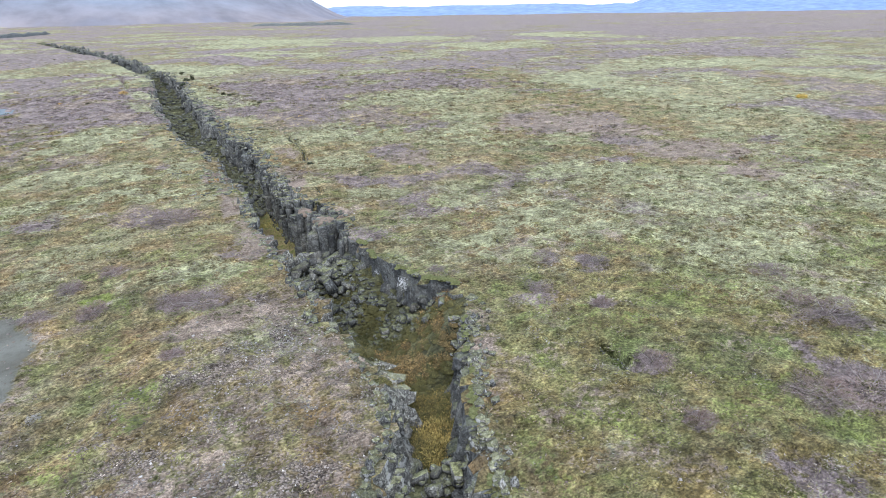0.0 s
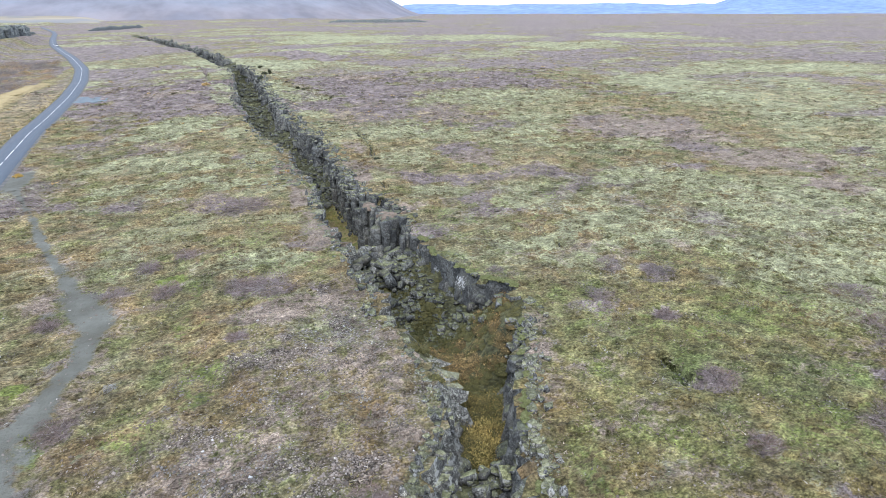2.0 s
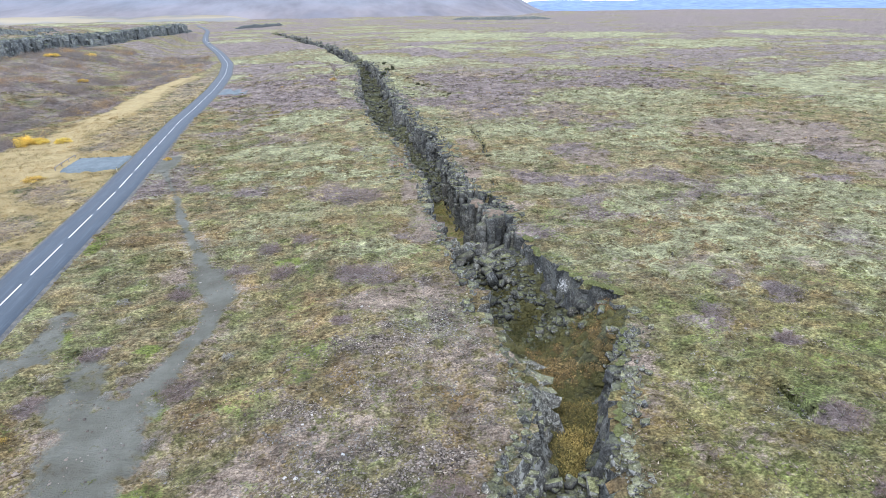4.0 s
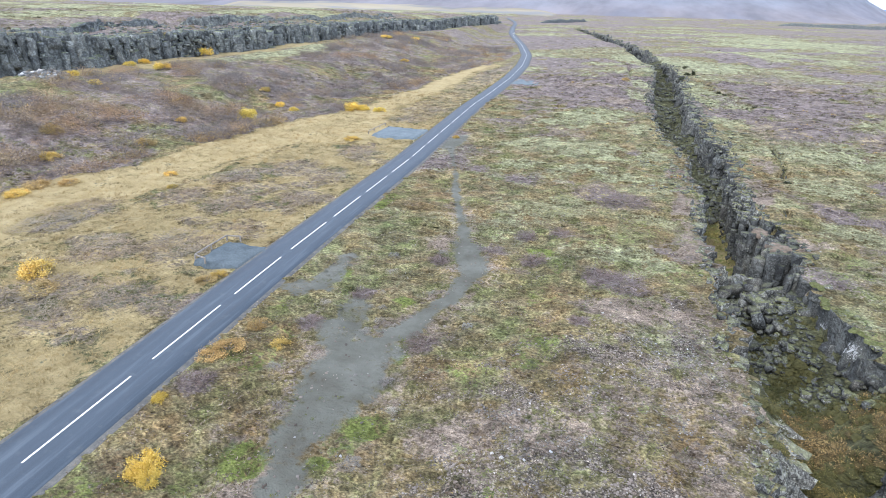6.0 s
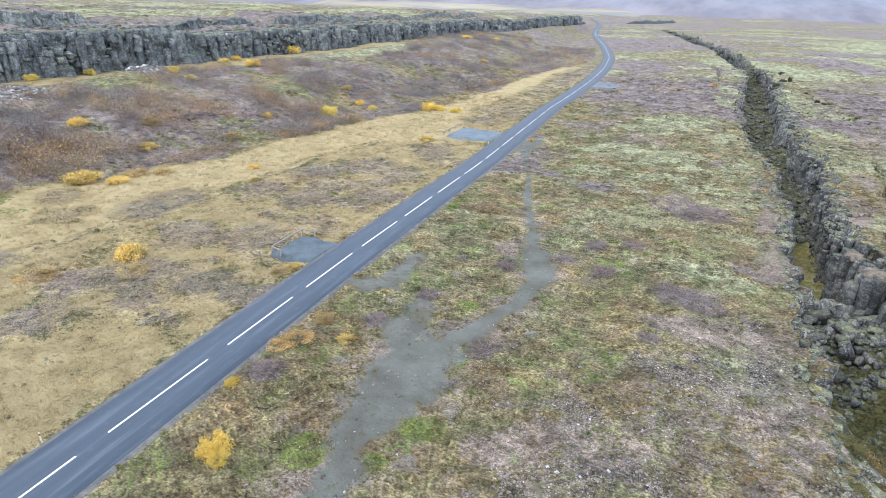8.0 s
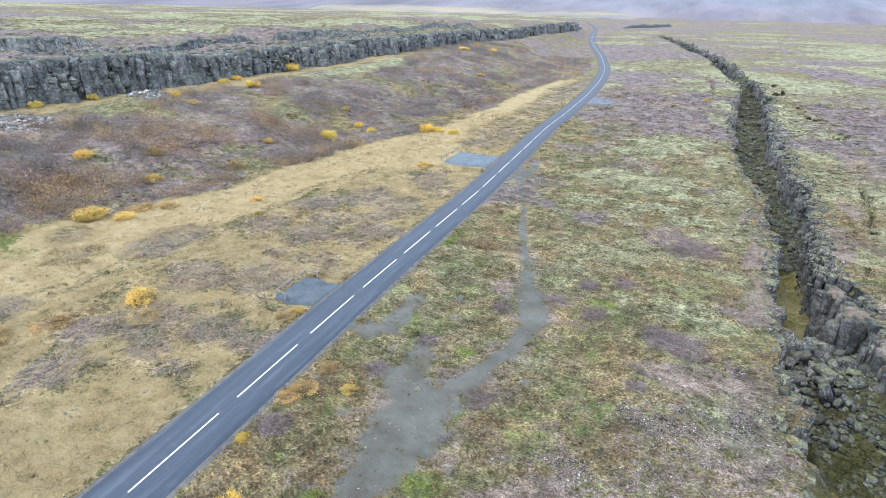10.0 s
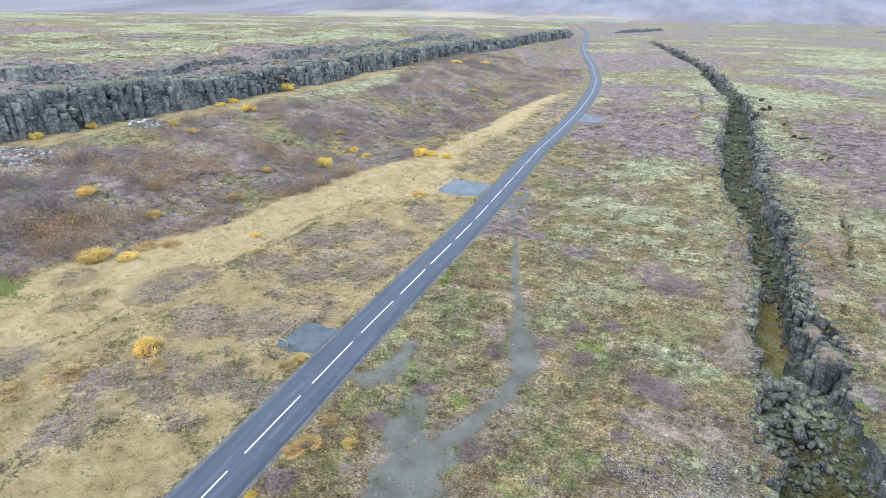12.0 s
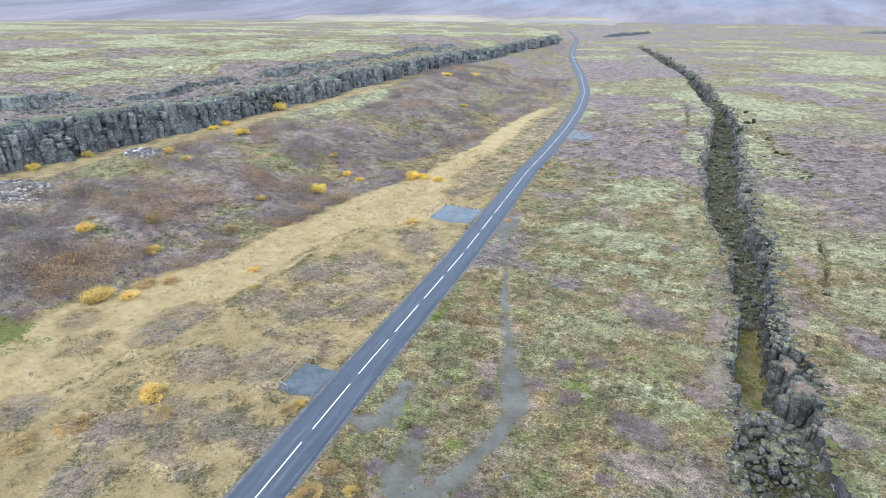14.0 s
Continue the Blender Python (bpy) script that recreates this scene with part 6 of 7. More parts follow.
# cracked slabs of lava, mossy on top, along the further rift
slabs = [hull_stone(750 + k, 2, 0.45) for k in range(8)]
py = 92 + 240 * rng.uniform(0, 1, 1300) ** 1.2
side = rng.uniform(0, 1, len(py)) < 0.5
px = np.where(side, west_x(py) - 0.4 - rng.exponential(2.6, len(py)), east_x(py) + 0.4 + rng.exponential(3.4, len(py)))
k = rng.uniform(0, 1, len(py)) < step(0.42, 0.62, fbm(px, py, 12, 2, 68))
s = 0.25 + 0.65 * rng.uniform(0, 1, len(py)) ** 2
SLAB = rock_material("mossy_lava_slabs", 0.95, 0.5, 1.0, 0.6, (), 0.4, 0.03, 1.25)
strew("lava_slabs", slabs, px[k], py[k], s[k], SLAB, "cracked mossy lava slabs beside the rift", s[k] * 0.55, 0.0, "rubble")


def outcrop(cx, cy, rx_, ry_, count, r0, r1, label, group, sink=0.5):
    """A knot of blocks: the large ones singly, chips between them joined."""
    for _ in range(count):
        a, d = rng.uniform(0, 6.28), math.sqrt(rng.uniform(0, 1))
        bx, by = cx + math.cos(a) * rx_ * d, cy + math.sin(a) * ry_ * d
        r = rng.uniform(r0, r1)
        inside = float(west_x(by)) < bx < float(east_x(by))
        base = rift_floor(bx, by) if inside else float(land(bx, by))
        boulder(bx, by, base + r * (0.45 - sink), r, label, group)
    n = count * 3
    a, d = rng.uniform(0, 6.28, n), np.sqrt(rng.uniform(0, 1, n)) * 1.25
    bx, by = cx + np.cos(a) * rx_ * d, cy + np.sin(a) * ry_ * d
    keep = (bx < west_x(by)) | (bx > east_x(by))
    s = 0.1 + 0.3 * rng.uniform(0, 1, n) ** 2
    strew("outcrop_chips", chips, bx[keep], by[keep], s[keep], ROCK, "lichen-grey chips round the rim outcrop", s[keep], 0.04, "rubble")


GREY = "lichen-grey basalt block on the rift rim"
outcrop(22.8, 39.6, 0.8, 1.8, 10, 0.28, 0.55, GREY, "rim outcrop blocks")
outcrop(11.3, 47.5, 0.9, 1.2, 6, 0.35, 0.7, "mossy basalt block jutting from the rift rim", "rim outcrop blocks")
outcrop(12.2, 56.5, 1.0, 2.4, 8, 0.4, 0.8, "mossy basalt block jutting from the rift rim", "rim outcrop blocks")
BROWN_TOP = plain_material("bare_brown_turf", [(0.32, (0.085, 0.075, 0.055)), (0.5, (0.17, 0.135, 0.105)), (0.68, (0.27, 0.215, 0.17))], 0.9, 0.95, 0.6, 0.15)


def pillar(px, py, rx_, ry_, z0, z1, seed):
    """A mass of columns that has come away from the wall, with bare brown turf on its flat top."""
    g = np.random.default_rng(seed)
    e = tagged(new("rock_pillar"), "brown-topped basalt pillar standing off the rift wall", "rock pillar", "rim pillars")
    e.location = (px, py, z0)
    step_ = 0.85
    for i in np.arange(-rx_, rx_ + 0.1, step_):
        for j in np.arange(-ry_, ry_ + 0.1, step_):
            if (abs(i) / rx_) ** 4 + (abs(j) / ry_) ** 4 > 1.35:
                continue
            rim = max(abs(i) / rx_, abs(j) / ry_) > 0.75
            high = z1 - z0 - (g.exponential(1.1) if rim else 0.1)
            v, f = column(g, g.uniform(0.45, 0.85), 0.0, max(1.5, high), 4 + int(g.integers(0, 3)), 0.03)
            o = mesh_object("column", v, f, [WALL_ROCK], e)
            o.location = (i + g.normal(0, 0.18), j + g.normal(0, 0.18), 0)
    n = 16
    ang = np.linspace(0, 2 * np.pi, n, endpoint=False)
    k = 1 / (np.abs(np.cos(ang)) ** 3.5 + np.abs(np.sin(ang)) ** 3.5) ** (1 / 3.5) * g.uniform(0.66, 1.02, n)
    ring = np.stack([np.cos(ang) * k * rx_, np.sin(ang) * k * ry_, np.zeros(n)], -1)
    top = z1 - z0
    cap = np.concatenate([ring * 0.96 + (0, 0, top - 0.5), ring * 0.92 + (0, 0, top - 0.12), ring * 0.66 + (0, 0, top) + g.normal(0, 0.08, (n, 3)), ring * 0.3 + (0, 0, top + 0.08) + g.normal(0, 0.05, (n, 3)), ring * 0.0 + (0, 0, top + 0.06)])
    f = np.array([(q * n + i, q * n + (i + 1) % n, (q + 1) * n + (i + 1) % n, (q + 1) * n + i) for q in range(4) for i in range(n)])
    mesh_object("turf_cap", cap, f, [BROWN_TOP], e, True)


pillar(20.4, 73.4, 1.7, 2.1, -8.0, -0.1, 1)
pillar(19.3, 79.2, 1.2, 1.7, -8.0, -0.35, 2)
outcrop(20.0, 85.0, 0.8, 5.0, 7, 0.4, 0.8, GREY, "rim outcrop blocks")


PALE_STONE = leaf_material("pale_rubble", [(0.0, (0.10, 0.104, 0.104)), (0.5, (0.19, 0.194, 0.19)), (0.85, (0.31, 0.31, 0.305)), (1.0, (0.58, 0.58, 0.57))], 0.9)


def rubble_slope(name, cx, cy, rx_, ry_, count, r0, r1, label):
    a, d = rng.uniform(0, 6.28, count), np.sqrt(rng.uniform(0, 1, count))
    px, py = cx + np.cos(a) * rx_ * d, cy + np.sin(a) * ry_ * d
    s = r0 + (r1 - r0) * rng.uniform(0, 1, count) ** 2
    return strew(name, chips, px, py, s, PALE_STONE, label, s, 0.02, "rubble")


# mossy broken ledges that step down the face of the scarp
py = 40 + 560 * rng.uniform(0, 1, 2600) ** 1.25
u = rng.uniform(0, 1, len(py))
px = scarp_x(py) - 1.0 + 4.2 * u
low, high = land(scarp_x(py) + 3.5, py), land(scarp_x(py) - 6, py)
z = high - 0.1 - (high - low) * 0.85 * u ** 1.3 * rng.uniform(0.55, 1.1, len(py))
s = 0.3 + 1.0 * rng.uniform(0, 1, len(py)) ** 2
k = fbm(py, u * 8, 13, 2, 59) > 0.44
strew("scarp_ledges", splinters, px[k], py[k], s[k] * 1.3, CLIFF, "mossy broken ledges stepping down the scarp face", s[k] * 0.8, 0, "rubble", z[k])
# broken blocks on the scarp top, between its edge and the upper ledge
py = 45 + 420 * rng.uniform(0, 1, 1500) ** 1.2
px = scarp_x(py) - rng.uniform(0.5, 20, len(py))
k = fbm(px, py, 14, 2, 58) > 0.42
s = 0.35 + 1.1 * rng.uniform(0, 1, len(py)) ** 2.5
strew("scarp_blocks", chips, px[k], py[k], s[k], CLIFF, "broken basalt blocks on the scarp top", s[k] * 0.8, 0.1, "rubble")
rubble_slope("scarp_rubble", -143, 77, 12, 8, 1500, 0.15, 0.7, "pale rubble slope under the scarp")
rubble_slope("knoll_rubble", -137, 111, 6, 4.5, 420, 0.2, 0.8, "grey rubble knoll under the scarp")


# ---- bushes ----
def leaves_on_dome(count, size, seed, clumps=14, flat=0.75):
    """Leaf blades gathered in clumps over a dome, with gaps between them."""
    g = np.random.default_rng(seed)
    a, e = g.uniform(0, 2 * np.pi, clumps), np.arcsin(g.uniform(0.02, 1, clumps))
    r = g.uniform(0.55, 0.9, clumps)
    c = np.stack([np.cos(a) * np.cos(e) * r, np.sin(a) * np.cos(e) * r, np.sin(e) * r * flat + 0.12], -1)
    i = g.integers(0, clumps, count)
    p = c[i] + g.normal(0, 0.13, (count, 3))
    p[:, 2] = np.maximum(p[:, 2], 0.03)
    d = g.normal(0, 1, (count, 3))
    d /= np.linalg.norm(d, axis=1, keepdims=True)
    s = np.cross(d, g.normal(0, 1, (count, 3)))
    s /= np.linalg.norm(s, axis=1, keepdims=True)
    k = size * g.uniform(0.6, 1.3, (count, 1))
    v = np.stack([p - d * k, p + s * k * 0.5, p + d * k, p - s * k * 0.5], 1).reshape(-1, 3)
    return v, np.arange(count * 4).reshape(-1, 4)


def stems(count, seed, sides=4, spread=0.6, height=0.7, thick=0.03):
    """Tapered stems that fan out from the base and fork once."""
    g = np.random.default_rng(seed)
    vs, fs = [], []

    def tube(p, q, r0, r1):
        d = (q - p) / (np.linalg.norm(q - p) + 1e-9)
        u = np.cross(d, (0.3, 0.5, 0.8))
        u /= np.linalg.norm(u)
        w = np.cross(d, u)
        k = len(vs)
        for c, r in ((p, r0), (q, r1)):
            for j in range(sides):
                t = 2 * math.pi * j / sides
                vs.append(c + (u * math.cos(t) + w * math.sin(t)) * r)
        for j in range(sides):
            m = (j + 1) % sides
            fs.append((k + j, k + m, k + sides + m, k + sides + j))

    for _ in range(count):
        a = g.uniform(0, 2 * math.pi)
        out = np.array([math.cos(a), math.sin(a), 0])
        p = out * 0.05 + (0, 0, -0.05)
        m = p + out * spread * g.uniform(0.3, 0.5) + (0, 0, height * g.uniform(0.35, 0.55))
        tube(p, m, thick, thick * 0.7)
        for _ in range(2):
            q = m + out * spread * g.uniform(0.1, 0.5) + g.normal(0, 0.14, 3) + (0, 0, height * g.uniform(0.25, 0.5))
            tube(m, q, thick * 0.65, thick * 0.2)
    return np.array(vs), np.array(fs)


def leafy_bush(seed, mat, label, count=1300):
    e = tagged(new("willow_bush"), label, "bush", "autumn bushes")
    v, f = leaves_on_dome(count, 0.048, seed, 26)
    mesh_object("leaf_crown", v, f, [mat], e)
    v, f = stems(9, seed + 1)
    mesh_object("branch_fan", v, f, [BRANCH], e)
    return e


def fuzz(count, seed, size=0.07, width=0.009, flat=0.55):
    """The fine grey haze of shoots of a leafless shrub: short thin blades through a low dome."""
    g = np.random.default_rng(seed)
    a, r = g.uniform(0, 2 * np.pi, count), np.sqrt(g.uniform(0, 1, count)) * g.uniform(0.8, 1.08, count)
    lob = 1 + 0.16 * np.sin(3 * a + seed) + 0.10 * np.sin(5 * a + 2 * seed)
    top = np.sqrt(np.clip(1 - (r * 0.9) ** 2, 0.03, 1)) * flat * (0.8 + 0.3 * np.sin(4 * a + r * 5))
    p = np.stack([np.cos(a) * r * lob, np.sin(a) * r * lob, top * g.uniform(0.35, 1.1, count)], -1)
    d = np.stack([np.cos(a) * r, np.sin(a) * r, 0.7 + 0 * r], -1) + g.normal(0, 0.5, (count, 3))
    d /= np.linalg.norm(d, axis=1, keepdims=True)
    s = np.cross(d, g.normal(0, 1, (count, 3)))
    s /= np.linalg.norm(s, axis=1, keepdims=True)
    ln = size * g.uniform(0.6, 1.6, (count, 1))
    v = np.stack([p - s * width - d * ln, p + s * width - d * ln, p + d * ln], 1).reshape(-1, 3)
    return v, np.arange(count * 3).reshape(-1, 3)


def bare_shrub(seed, label, brown=False, mat=None):
    e = tagged(new("birch_shrub"), label, "shrub", "bare shrubs")
    v, f = fuzz(2500 if brown else 1700, seed, 0.045 if brown else 0.07, 0.0075 if brown else 0.008, 0.8)
    mesh_object("twig_crown", v, f, [mat or (TWIG_BROWN if brown else TWIG)], e)
    v, f = stems(6 if brown else 9, seed + 1, 4, 0.8, 0.75, 0.0035 if brown else 0.014)
    mesh_object("branch_fan", v, f, [BRANCH], e)
    return e


def place(proto, spots, first):
    """Puts a prototype and its copies at spots of (x, y, width, height)."""
    for i, (px, py, w, h) in enumerate(spots):
        m = pose(px, py, float(land(px, py)) - 0.03, 0, 0, math.degrees(rng.uniform(0, 6.28)))
        o = proto if (first and i == 0) else copy_thing(proto, m)
        if o is proto:
            o.matrix_basis = m
        o.scale = (w / 2, w / 2 * rng.uniform(0.8, 1.2), h)


gold = [leafy_bush(400, GOLD_LEAF, "bright yellow willow bush in autumn leaf", 4200), leafy_bush(410, GOLD_LEAF, "bright yellow willow bush in autumn leaf", 4200)]
YELLOWED = leaf_material("yellowed_willow_leaves", [(0.0, (0.42, 0.30, 0.075)), (0.5, (0.58, 0.43, 0.12)), (1.0, (0.70, 0.54, 0.19))])
amber = [leafy_bush(420, AMBER_LEAF, "amber willow bush in thinning leaf", 2900), leafy_bush(430, YELLOWED, "yellowed willow bush in autumn leaf", 3600)]
GOLD_A = ((-24.9, 21, 2.6, 1.25), (-88.6, 123.7, 5.7, 3), (-72.2, 148, 6.1, 2.25), (-158.7, 198.2, 8.1, 3.25), (-137.3, 151.2, 5.7, 2.25), (-157, 92.9, 4.1, 1.75), (-157.5, 109, 3.5, 1.88))
GOLD_B = ((-28.9, 26.7, 1.2, 0.75), (-23.8, 20.2, 1.6, 0.75), (-154.4, 161.7, 4.7, 1.75), (-151.6, 153.1, 4.3, 1.5), (-127.5, 116.5, 3.5, 1.5), (-133.2, 116, 3.2, 1.5), (-64.1, 148.3, 4, 1.5), (-69.5, 149.5, 4.1, 1.62), (-143.5, 342.8, 8.1, 2), (-133, 365.3, 8.1, 2), (-90.4, 141.1, 3.2, 1.5), (-85, 139, 3, 1.25))
AMBER_A = ((-28.6, 34.2, 3.1, 1.25), (-28.2, 38, 2.3, 1.12), (-29.2, 32.6, 2.2, 1), (-53.2, 37.6, 4.2, 1.3), (-61.3, 32.2, 4.6, 1.3), (-64, 27.4, 4.4, 1.1), (-38.9, 44.4, 2.5, 1), (-89.5, 91, 4.6, 2.12), (-104.4, 83.3, 5.4, 3), (-85.3, 63.8, 4.3, 1.62), (-82.1, 66.6, 3.5, 1.5), (-102.3, 61.8, 4.6, 2), (-82.7, 345.9, 5.4, 2), (-1.3, 241.5, 3.7, 1.75))
AMBER_B = ((-57, 40.4, 4.2, 2.6), (-24.8, 36.2, 2, 0.75), (-38.2, 45.8, 2.2, 0.88), (-88.6, 56.5, 6.8, 2), (-84, 59.5, 4.1, 1.5), (-97.3, 110.2, 3.5, 1.62), (-102.7, 152.6, 4.1, 1.88), (-102.9, 268.1, 5.4, 2), (-71.1, 76.5, 2.7, 1), (-94, 74, 4.1, 2), (-110, 72, 5.4, 2.25), (-66, 71, 2.2, 0.88), (-34.2, 121, 2.2, 0.88), (179, 107, 4, 2), (-55, 113, 4.3, 1.25))
place(gold[0], GOLD_A, True)
place(gold[1], GOLD_B, True)
place(amber[0], [(bx, by, w, 0.75 * h) for bx, by, w, h in AMBER_A], True)
place(amber[1], [(bx, by, w, 0.75 * h) for bx, by, w, h in AMBER_B], True)
bare = [bare_shrub(500, "leafless purple-grey birch shrub on the heath"), bare_shrub(510, "leafless purple-grey birch shrub on the heath"), bare_shrub(520, "low spreading mat of leafless dwarf birch", True), bare_shrub(530, "low spreading mat of leafless dwarf birch", True)]
for proto, spots in zip(bare, (BARE_A, BARE_B, MAT_A, MAT_B)):
    place(proto, spots, True)


GREY_TWIG = leaf_material("grey_willow_twigs", [(0.0, (0.17, 0.17, 0.165)), (0.5, (0.27, 0.268, 0.258)), (1.0, (0.38, 0.375, 0.36))])
PALE_GRASS = leaf_material("bleached_grass", [(0.0, (0.30, 0.26, 0.2)), (0.5, (0.44, 0.39, 0.31)), (1.0, (0.58, 0.53, 0.44))])
place(bare_shrub(540, "small grey willow shrub beside the gravel path", False, GREY_TWIG), ((-17.6, 59.2, 1.5, 0.55), (-18.3, 42.4, 1.3, 0.5), (-18.8, 40.4, 1.2, 0.45), (-15.4, 49.4, 1.6, 0.5), (-22.9, 57.0, 1.8, 0.5), (-19.0, 44.6, 1.0, 0.4), (-14.2, 34.0, 1.4, 0.5), (-20.6, 29.0, 1.5, 0.5), (-13.0, 25.4, 1.6, 0.6), (-23.6, 33.0, 1.4, 0.5), (-10.5, 44.0, 1.2, 0.4), (-11.5, 52.5, 1.2, 0.4)), True)
place(bare_shrub(550, "small bleached grass tussock on the heath", False, PALE_GRASS), ((-21.2, 52.4, 1.7, 0.4), (-24.4, 43.5, 1.2, 0.35), (-12.6, 31.2, 1.2, 0.35), (-20.2, 47.2, 1.1, 0.3)), True)


# ---- dark junipers by the far rift, several standing in for dark lava cracks ----
NEEDLE = leaf_material("juniper_needles", [(0.0, (0.03, 0.036, 0.022)), (0.5, (0.055, 0.065, 0.036)), (1.0, (0.10, 0.105, 0.06))])


def juniper(seed):
    e = tagged(new("juniper"), "small dark juniper set on a dark spot beside the rift", "juniper", "junipers by the rift")
    v, f = leaves_on_dome(700, 0.13, seed, 14, 0.85)
    mesh_object("foliage", v, f, [NEEDLE], e)
    v, f = stems(4, seed + 1, 5, 0.4, 0.9, 0.05)
    mesh_object("trunk", v, f, [BRANCH], e)
    return e


place(juniper(600), ((23.4, 275, 3.0, 1.2), (25.6, 277, 2.2, 1.9), (29.4, 219, 2.0, 1.3), (31.6, 220, 1.6, 0.8), (32.5, 190, 1.8, 0.8), (35.5, 188, 1.6, 0.6), (29.8, 123.5, 1.4, 0.6), (27.6, 104.8, 1.4, 0.5), (20.0, 255, 3, 1.2), (14, 262, 3, 1.2), (21.2, 79.4, 0.9, 0.6), (24, 300, 3, 1.2), (23.9, 87.5, 1.0, 0.4)), True)

# ---- roadside posts ----
POST = plain_material("pale_yellow_post", [(0.3, (0.62, 0.55, 0.36)), (0.7, (0.78, 0.72, 0.52))], 0.3, 0.5, 0.05)
CAP = plain_material("dark_post_band", [(0.3, (0.05, 0.05, 0.05)), (0.7, (0.09, 0.09, 0.09))], 0.1, 0.4, 0.05)


def box(name, sx, sy, sz, mat, parent, at=(0, 0, 0), bevel=0.01, turn=(0, 0, 0)):
    bm = bmesh.new()
    bmesh.ops.create_cube(bm, size=1.0, matrix=Matrix.Diagonal((sx, sy, sz, 1)))
    if bevel:
        bmesh.ops.bevel(bm, geom=bm.edges[:], offset=bevel, segments=2, affect="EDGES")
    me = bpy.data.meshes.new(name)
    bm.to_mesh(me)
    bm.free()
    me.materials.append(mat)
    o = new(name, me)
    o.parent, o.location, o.rotation_euler = parent, at, turn
    return o


post = tagged(new("road_post"), "slim pale yellow roadside marker post", "road post", "roadside posts")
box("stake", 0.11, 0.05, 1.0, POST, post, (0, 0, 0.45), 0.012)
box("reflector_band", 0.116, 0.056, 0.14, CAP, post, (0, 0, 0.78), 0.004)
for i, (dy, off) in enumerate(((16.6, -3.4), (64.3, -3.4), (114.5, -3.4), (164.3, -3.4), (214, -3.4), (264, -3.4))):
    px, py, _ = road_at(dy, off)
    m = pose(float(px), float(py), float(land(px, py)), 1.5, 0.8, 4)
    if i:
        copy_thing(post, m)
    else:
        post.matrix_basis = m


# ---- gravel bays with low rails ----
def bay(x0, y0, x1, y1, label, mat=BAY):
    nx_, ny_ = 22, 22
    U, V = np.meshgrid(np.linspace(0, 1, nx_), np.linspace(0, 1, ny_), indexing="ij")
    X = x0 + (x1 - x0) * U
    Y = y0 + (y1 - y0) * V
    edge = np.minimum(np.minimum(U, 1 - U), np.minimum(V, 1 - V))
    wob = 0.9 * (fbm(X, Y, 0.9, 2, 19) - 0.5) * (edge < 0.06)
    rz = float(np.interp(0.5 * (y0 + y1), ry, RZ))
    Zb = np.where(edge == 0, np.minimum(land(X, Y) - 0.15, rz - 0.1), rz + 0.04 * fbm(X, Y, 0.6, 2, 20))
    return tagged(mesh_object("gravel_bay", np.stack([X + wob, Y + wob, Zb], -1).reshape(-1, 3), grid_faces(nx_, ny_)[:, ::-1], [mat], smooth=True), label, "lay-by", kind="structure"), rz


WOOD = plain_material("weathered_grey_wood", [(0.3, (0.22, 0.20, 0.175)), (0.7, (0.40, 0.375, 0.34))], 0.25, 0.85, 0.3)


def low_rail(points, z, label):
    """A low wooden rail on stub posts through the given places."""
    e = tagged(new("wooden_rail"), label, "rail", "bay rails")
    e.location = (*points[0], z)
    for px, py in points:
        box("post", 0.16, 0.16, 0.75, WOOD, e, (px - points[0][0], py - points[0][1], 0.30), 0.015)
    for (ax, ay), (bx, by) in zip(points, points[1:]):
        ln, ang = math.hypot(bx - ax, by - ay), math.atan2(by - ay, bx - ax)
        box("beam", ln + 0.1, 0.12, 0.16, WOOD, e, ((ax + bx) / 2 - points[0][0], (ay + by) / 2 - points[0][1], 0.60), 0.02, (0, 0, ang))


_, rz = bay(-43.0, 47.6, -37.3, 53.9, "blue-grey gravel lay-by beside the road")
low_rail([(-41.4, 47.6), (-43.0, 48.0), (-43.2, 51.0), (-43.3, 54.0), (-41.6, 54.3)], rz, "low weathered wooden rail round the lay-by")
_, rz = bay(-52.6, 116.2, -42.0, 126.6, "pale blue-grey gravel lay-by beside the road", BAY_PALE)
low_rail([(-52.9, 116.6), (-53.1, 120.0), (-53.2, 123.5), (-53.2, 126.8)], rz, "low weathered wooden rail along the lay-by")
_, rz = bay(-42.4, 219.5, -32.0, 235.0, "pale blue-grey gravel passing place by the road", BAY_PALE)
for i in range(9):
    bx = -52.4 + 1.15 * i
    boulder(bx, 127.0 + rng.uniform(-0.2, 0.2), float(land(bx, 127.0)) + 0.15, rng.uniform(0.22, 0.34), "small kerb stone edging the gravel lay-by", "kerb stones")


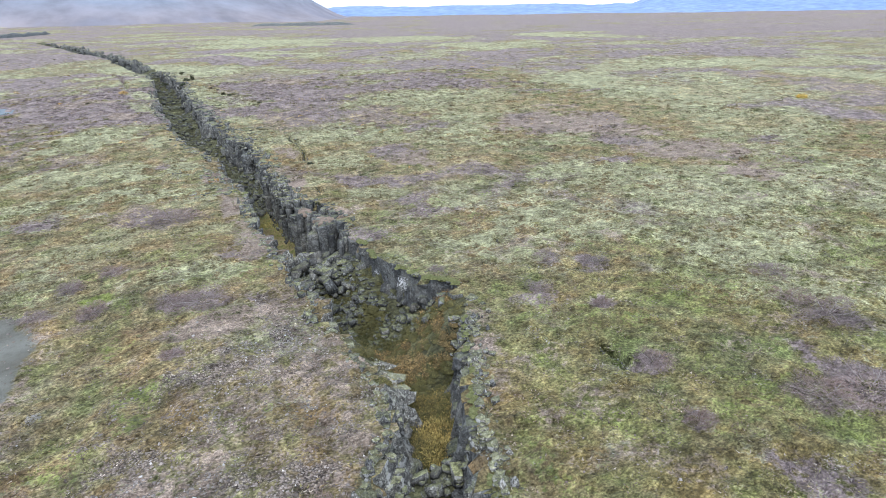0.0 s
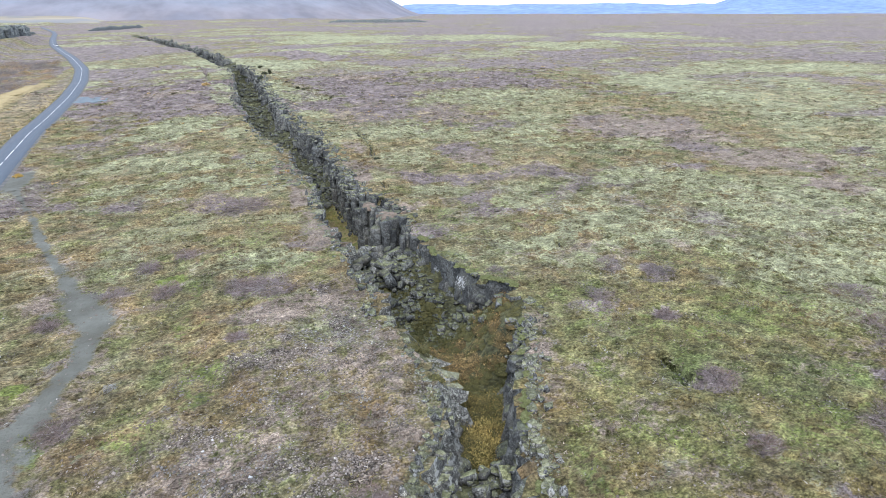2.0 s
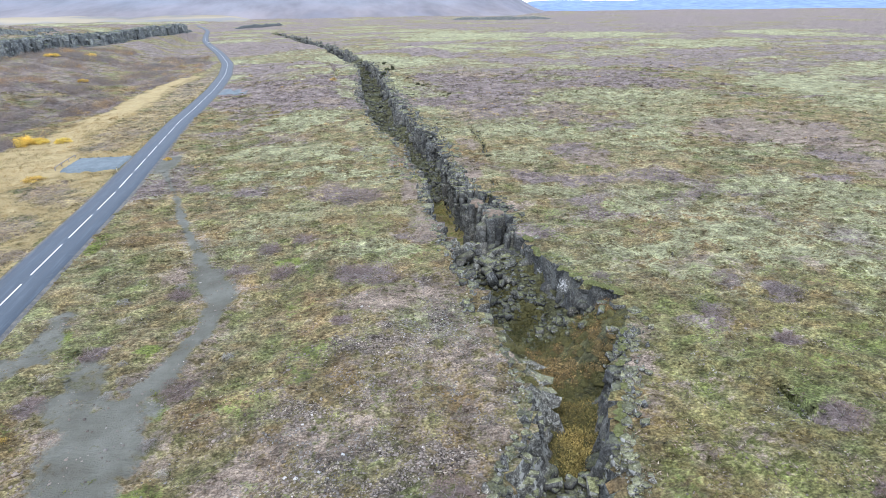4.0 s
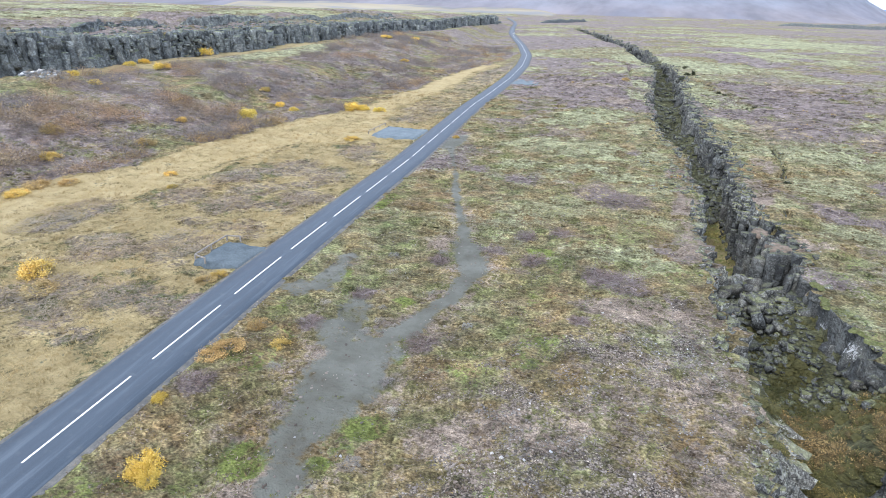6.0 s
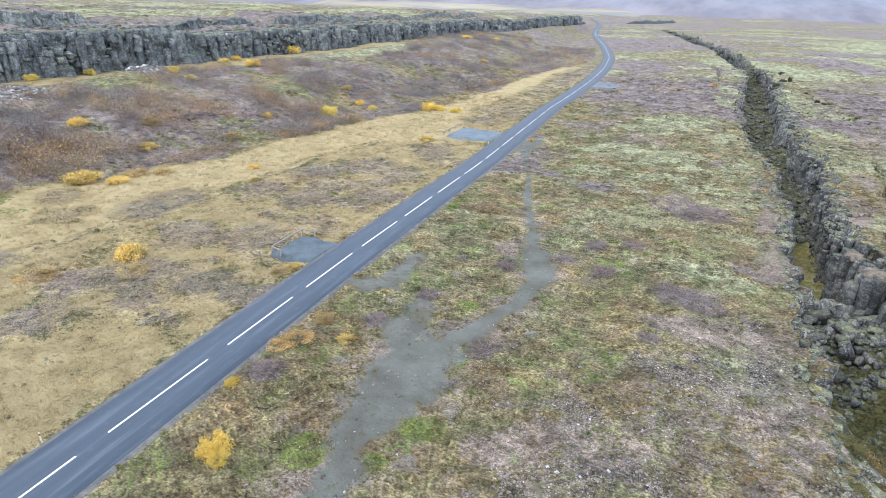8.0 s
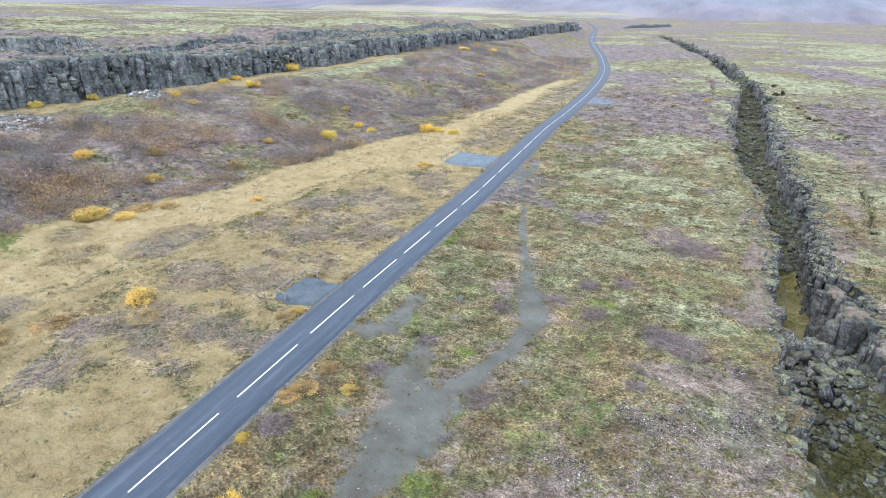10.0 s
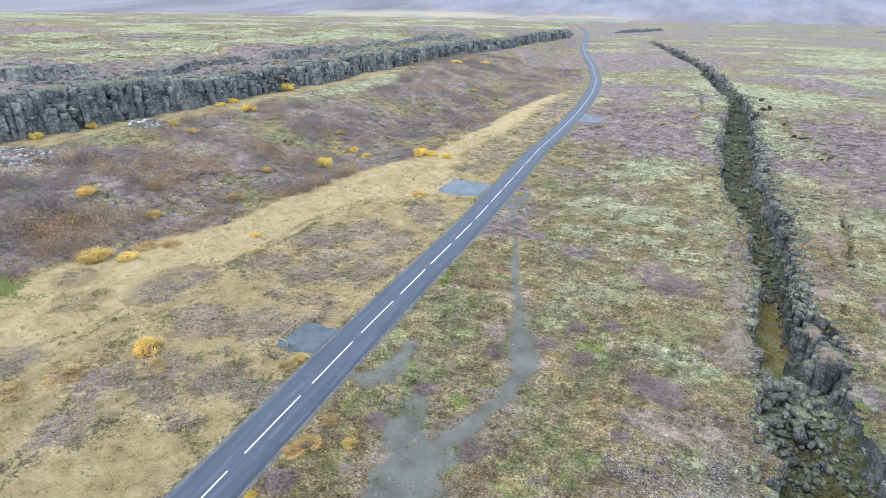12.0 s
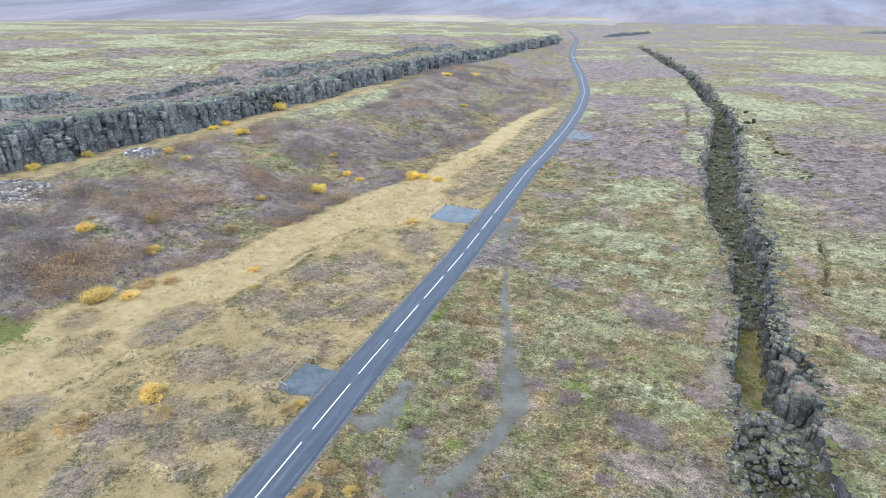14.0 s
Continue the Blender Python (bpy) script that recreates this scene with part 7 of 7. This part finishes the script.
# ---- a far white car on the road ----
WHITE = plain_material("white_car_paint", [(0.3, (0.74, 0.75, 0.76)), (0.7, (0.82, 0.82, 0.82))], 0.8, 0.3, 0.02)
GLASS = plain_material("dark_car_glass", [(0.3, (0.02, 0.025, 0.03)), (0.7, (0.03, 0.035, 0.04))], 0.8, 0.08, 0.0)
TYRE = plain_material("black_tyre", [(0.3, (0.02, 0.02, 0.02)), (0.7, (0.035, 0.035, 0.035))], 0.2, 0.8, 0.1)
car = tagged(new("car"), "white car far along the road", "car")
px, py, pz = road_at(600, 1.4)
car.matrix_basis = pose(float(px), float(py), float(pz) + 0.06, 0, 0, 13)
box("body", 1.8, 4.3, 0.75, WHITE, car, (0, 0, 0.68), 0.12)
box("cabin", 1.6, 2.3, 0.62, GLASS, car, (0, -0.2, 1.30), 0.16)
box("roof", 1.45, 1.9, 0.07, WHITE, car, (0, -0.2, 1.62), 0.03)
for wx in (-0.82, 0.82):
    for wy in (-1.35, 1.35):
        bm = bmesh.new()
        bmesh.ops.create_cone(bm, cap_ends=True, segments=16, radius1=0.33, radius2=0.33, depth=0.2)
        me = bpy.data.meshes.new("wheel")
        bm.to_mesh(me)
        bm.free()
        me.materials.append(TYRE)
        w = new("wheel", me)
        w.parent, w.location, w.rotation_euler = car, (wx, wy, 0.33), (0, math.pi / 2, 0)

# ---- far dark ledges on the plain ----
def ledge(name, x0, y0, x1, y1, high, label, seed):
    n = 70
    t = np.linspace(0, 1, n)
    X = x0 + (x1 - x0) * t + 9 * (fbm(t * 40, t * 0, 6, 2, seed) - 0.5)
    Y = y0 + (y1 - y0) * t + 9 * (fbm(t * 40, t * 0 + 5, 6, 2, seed) - 0.5)
    base = land(X, Y) - 1
    H = high * np.clip(np.minimum(t, 1 - t) * 9, 0, 1) * (0.6 + 0.8 * fbm(t * 60, t * 0, 5, 3, seed + 2))
    rows_ = []
    for dy, k in ((-2.5, 0.0), (-1.0, 0.55), (-0.4, 1.0), (6.0, 1.05), (16.0, 0.0)):
        rows_.append(np.stack([X, Y + dy + 1.2 * (fbm(t * 90, t * 0 + k, 4, 2, seed + 5) - 0.5), base + H * k + 0.6 * k], -1))
    V = np.stack(rows_, 1).reshape(-1, 3)
    tagged(mesh_object(name, V, grid_faces(n, 5), [CLIFF]), label, "rock ledge", kind="structure")


ledge("far_lava_ledge", -158, 1050, -98, 1300, 6, "dark lava ledge far out on the plain", 3)
ledge("far_lava_ledge", 285, 1500, 540, 1480, 7, "dark lava ledge far out on the plain", 7)
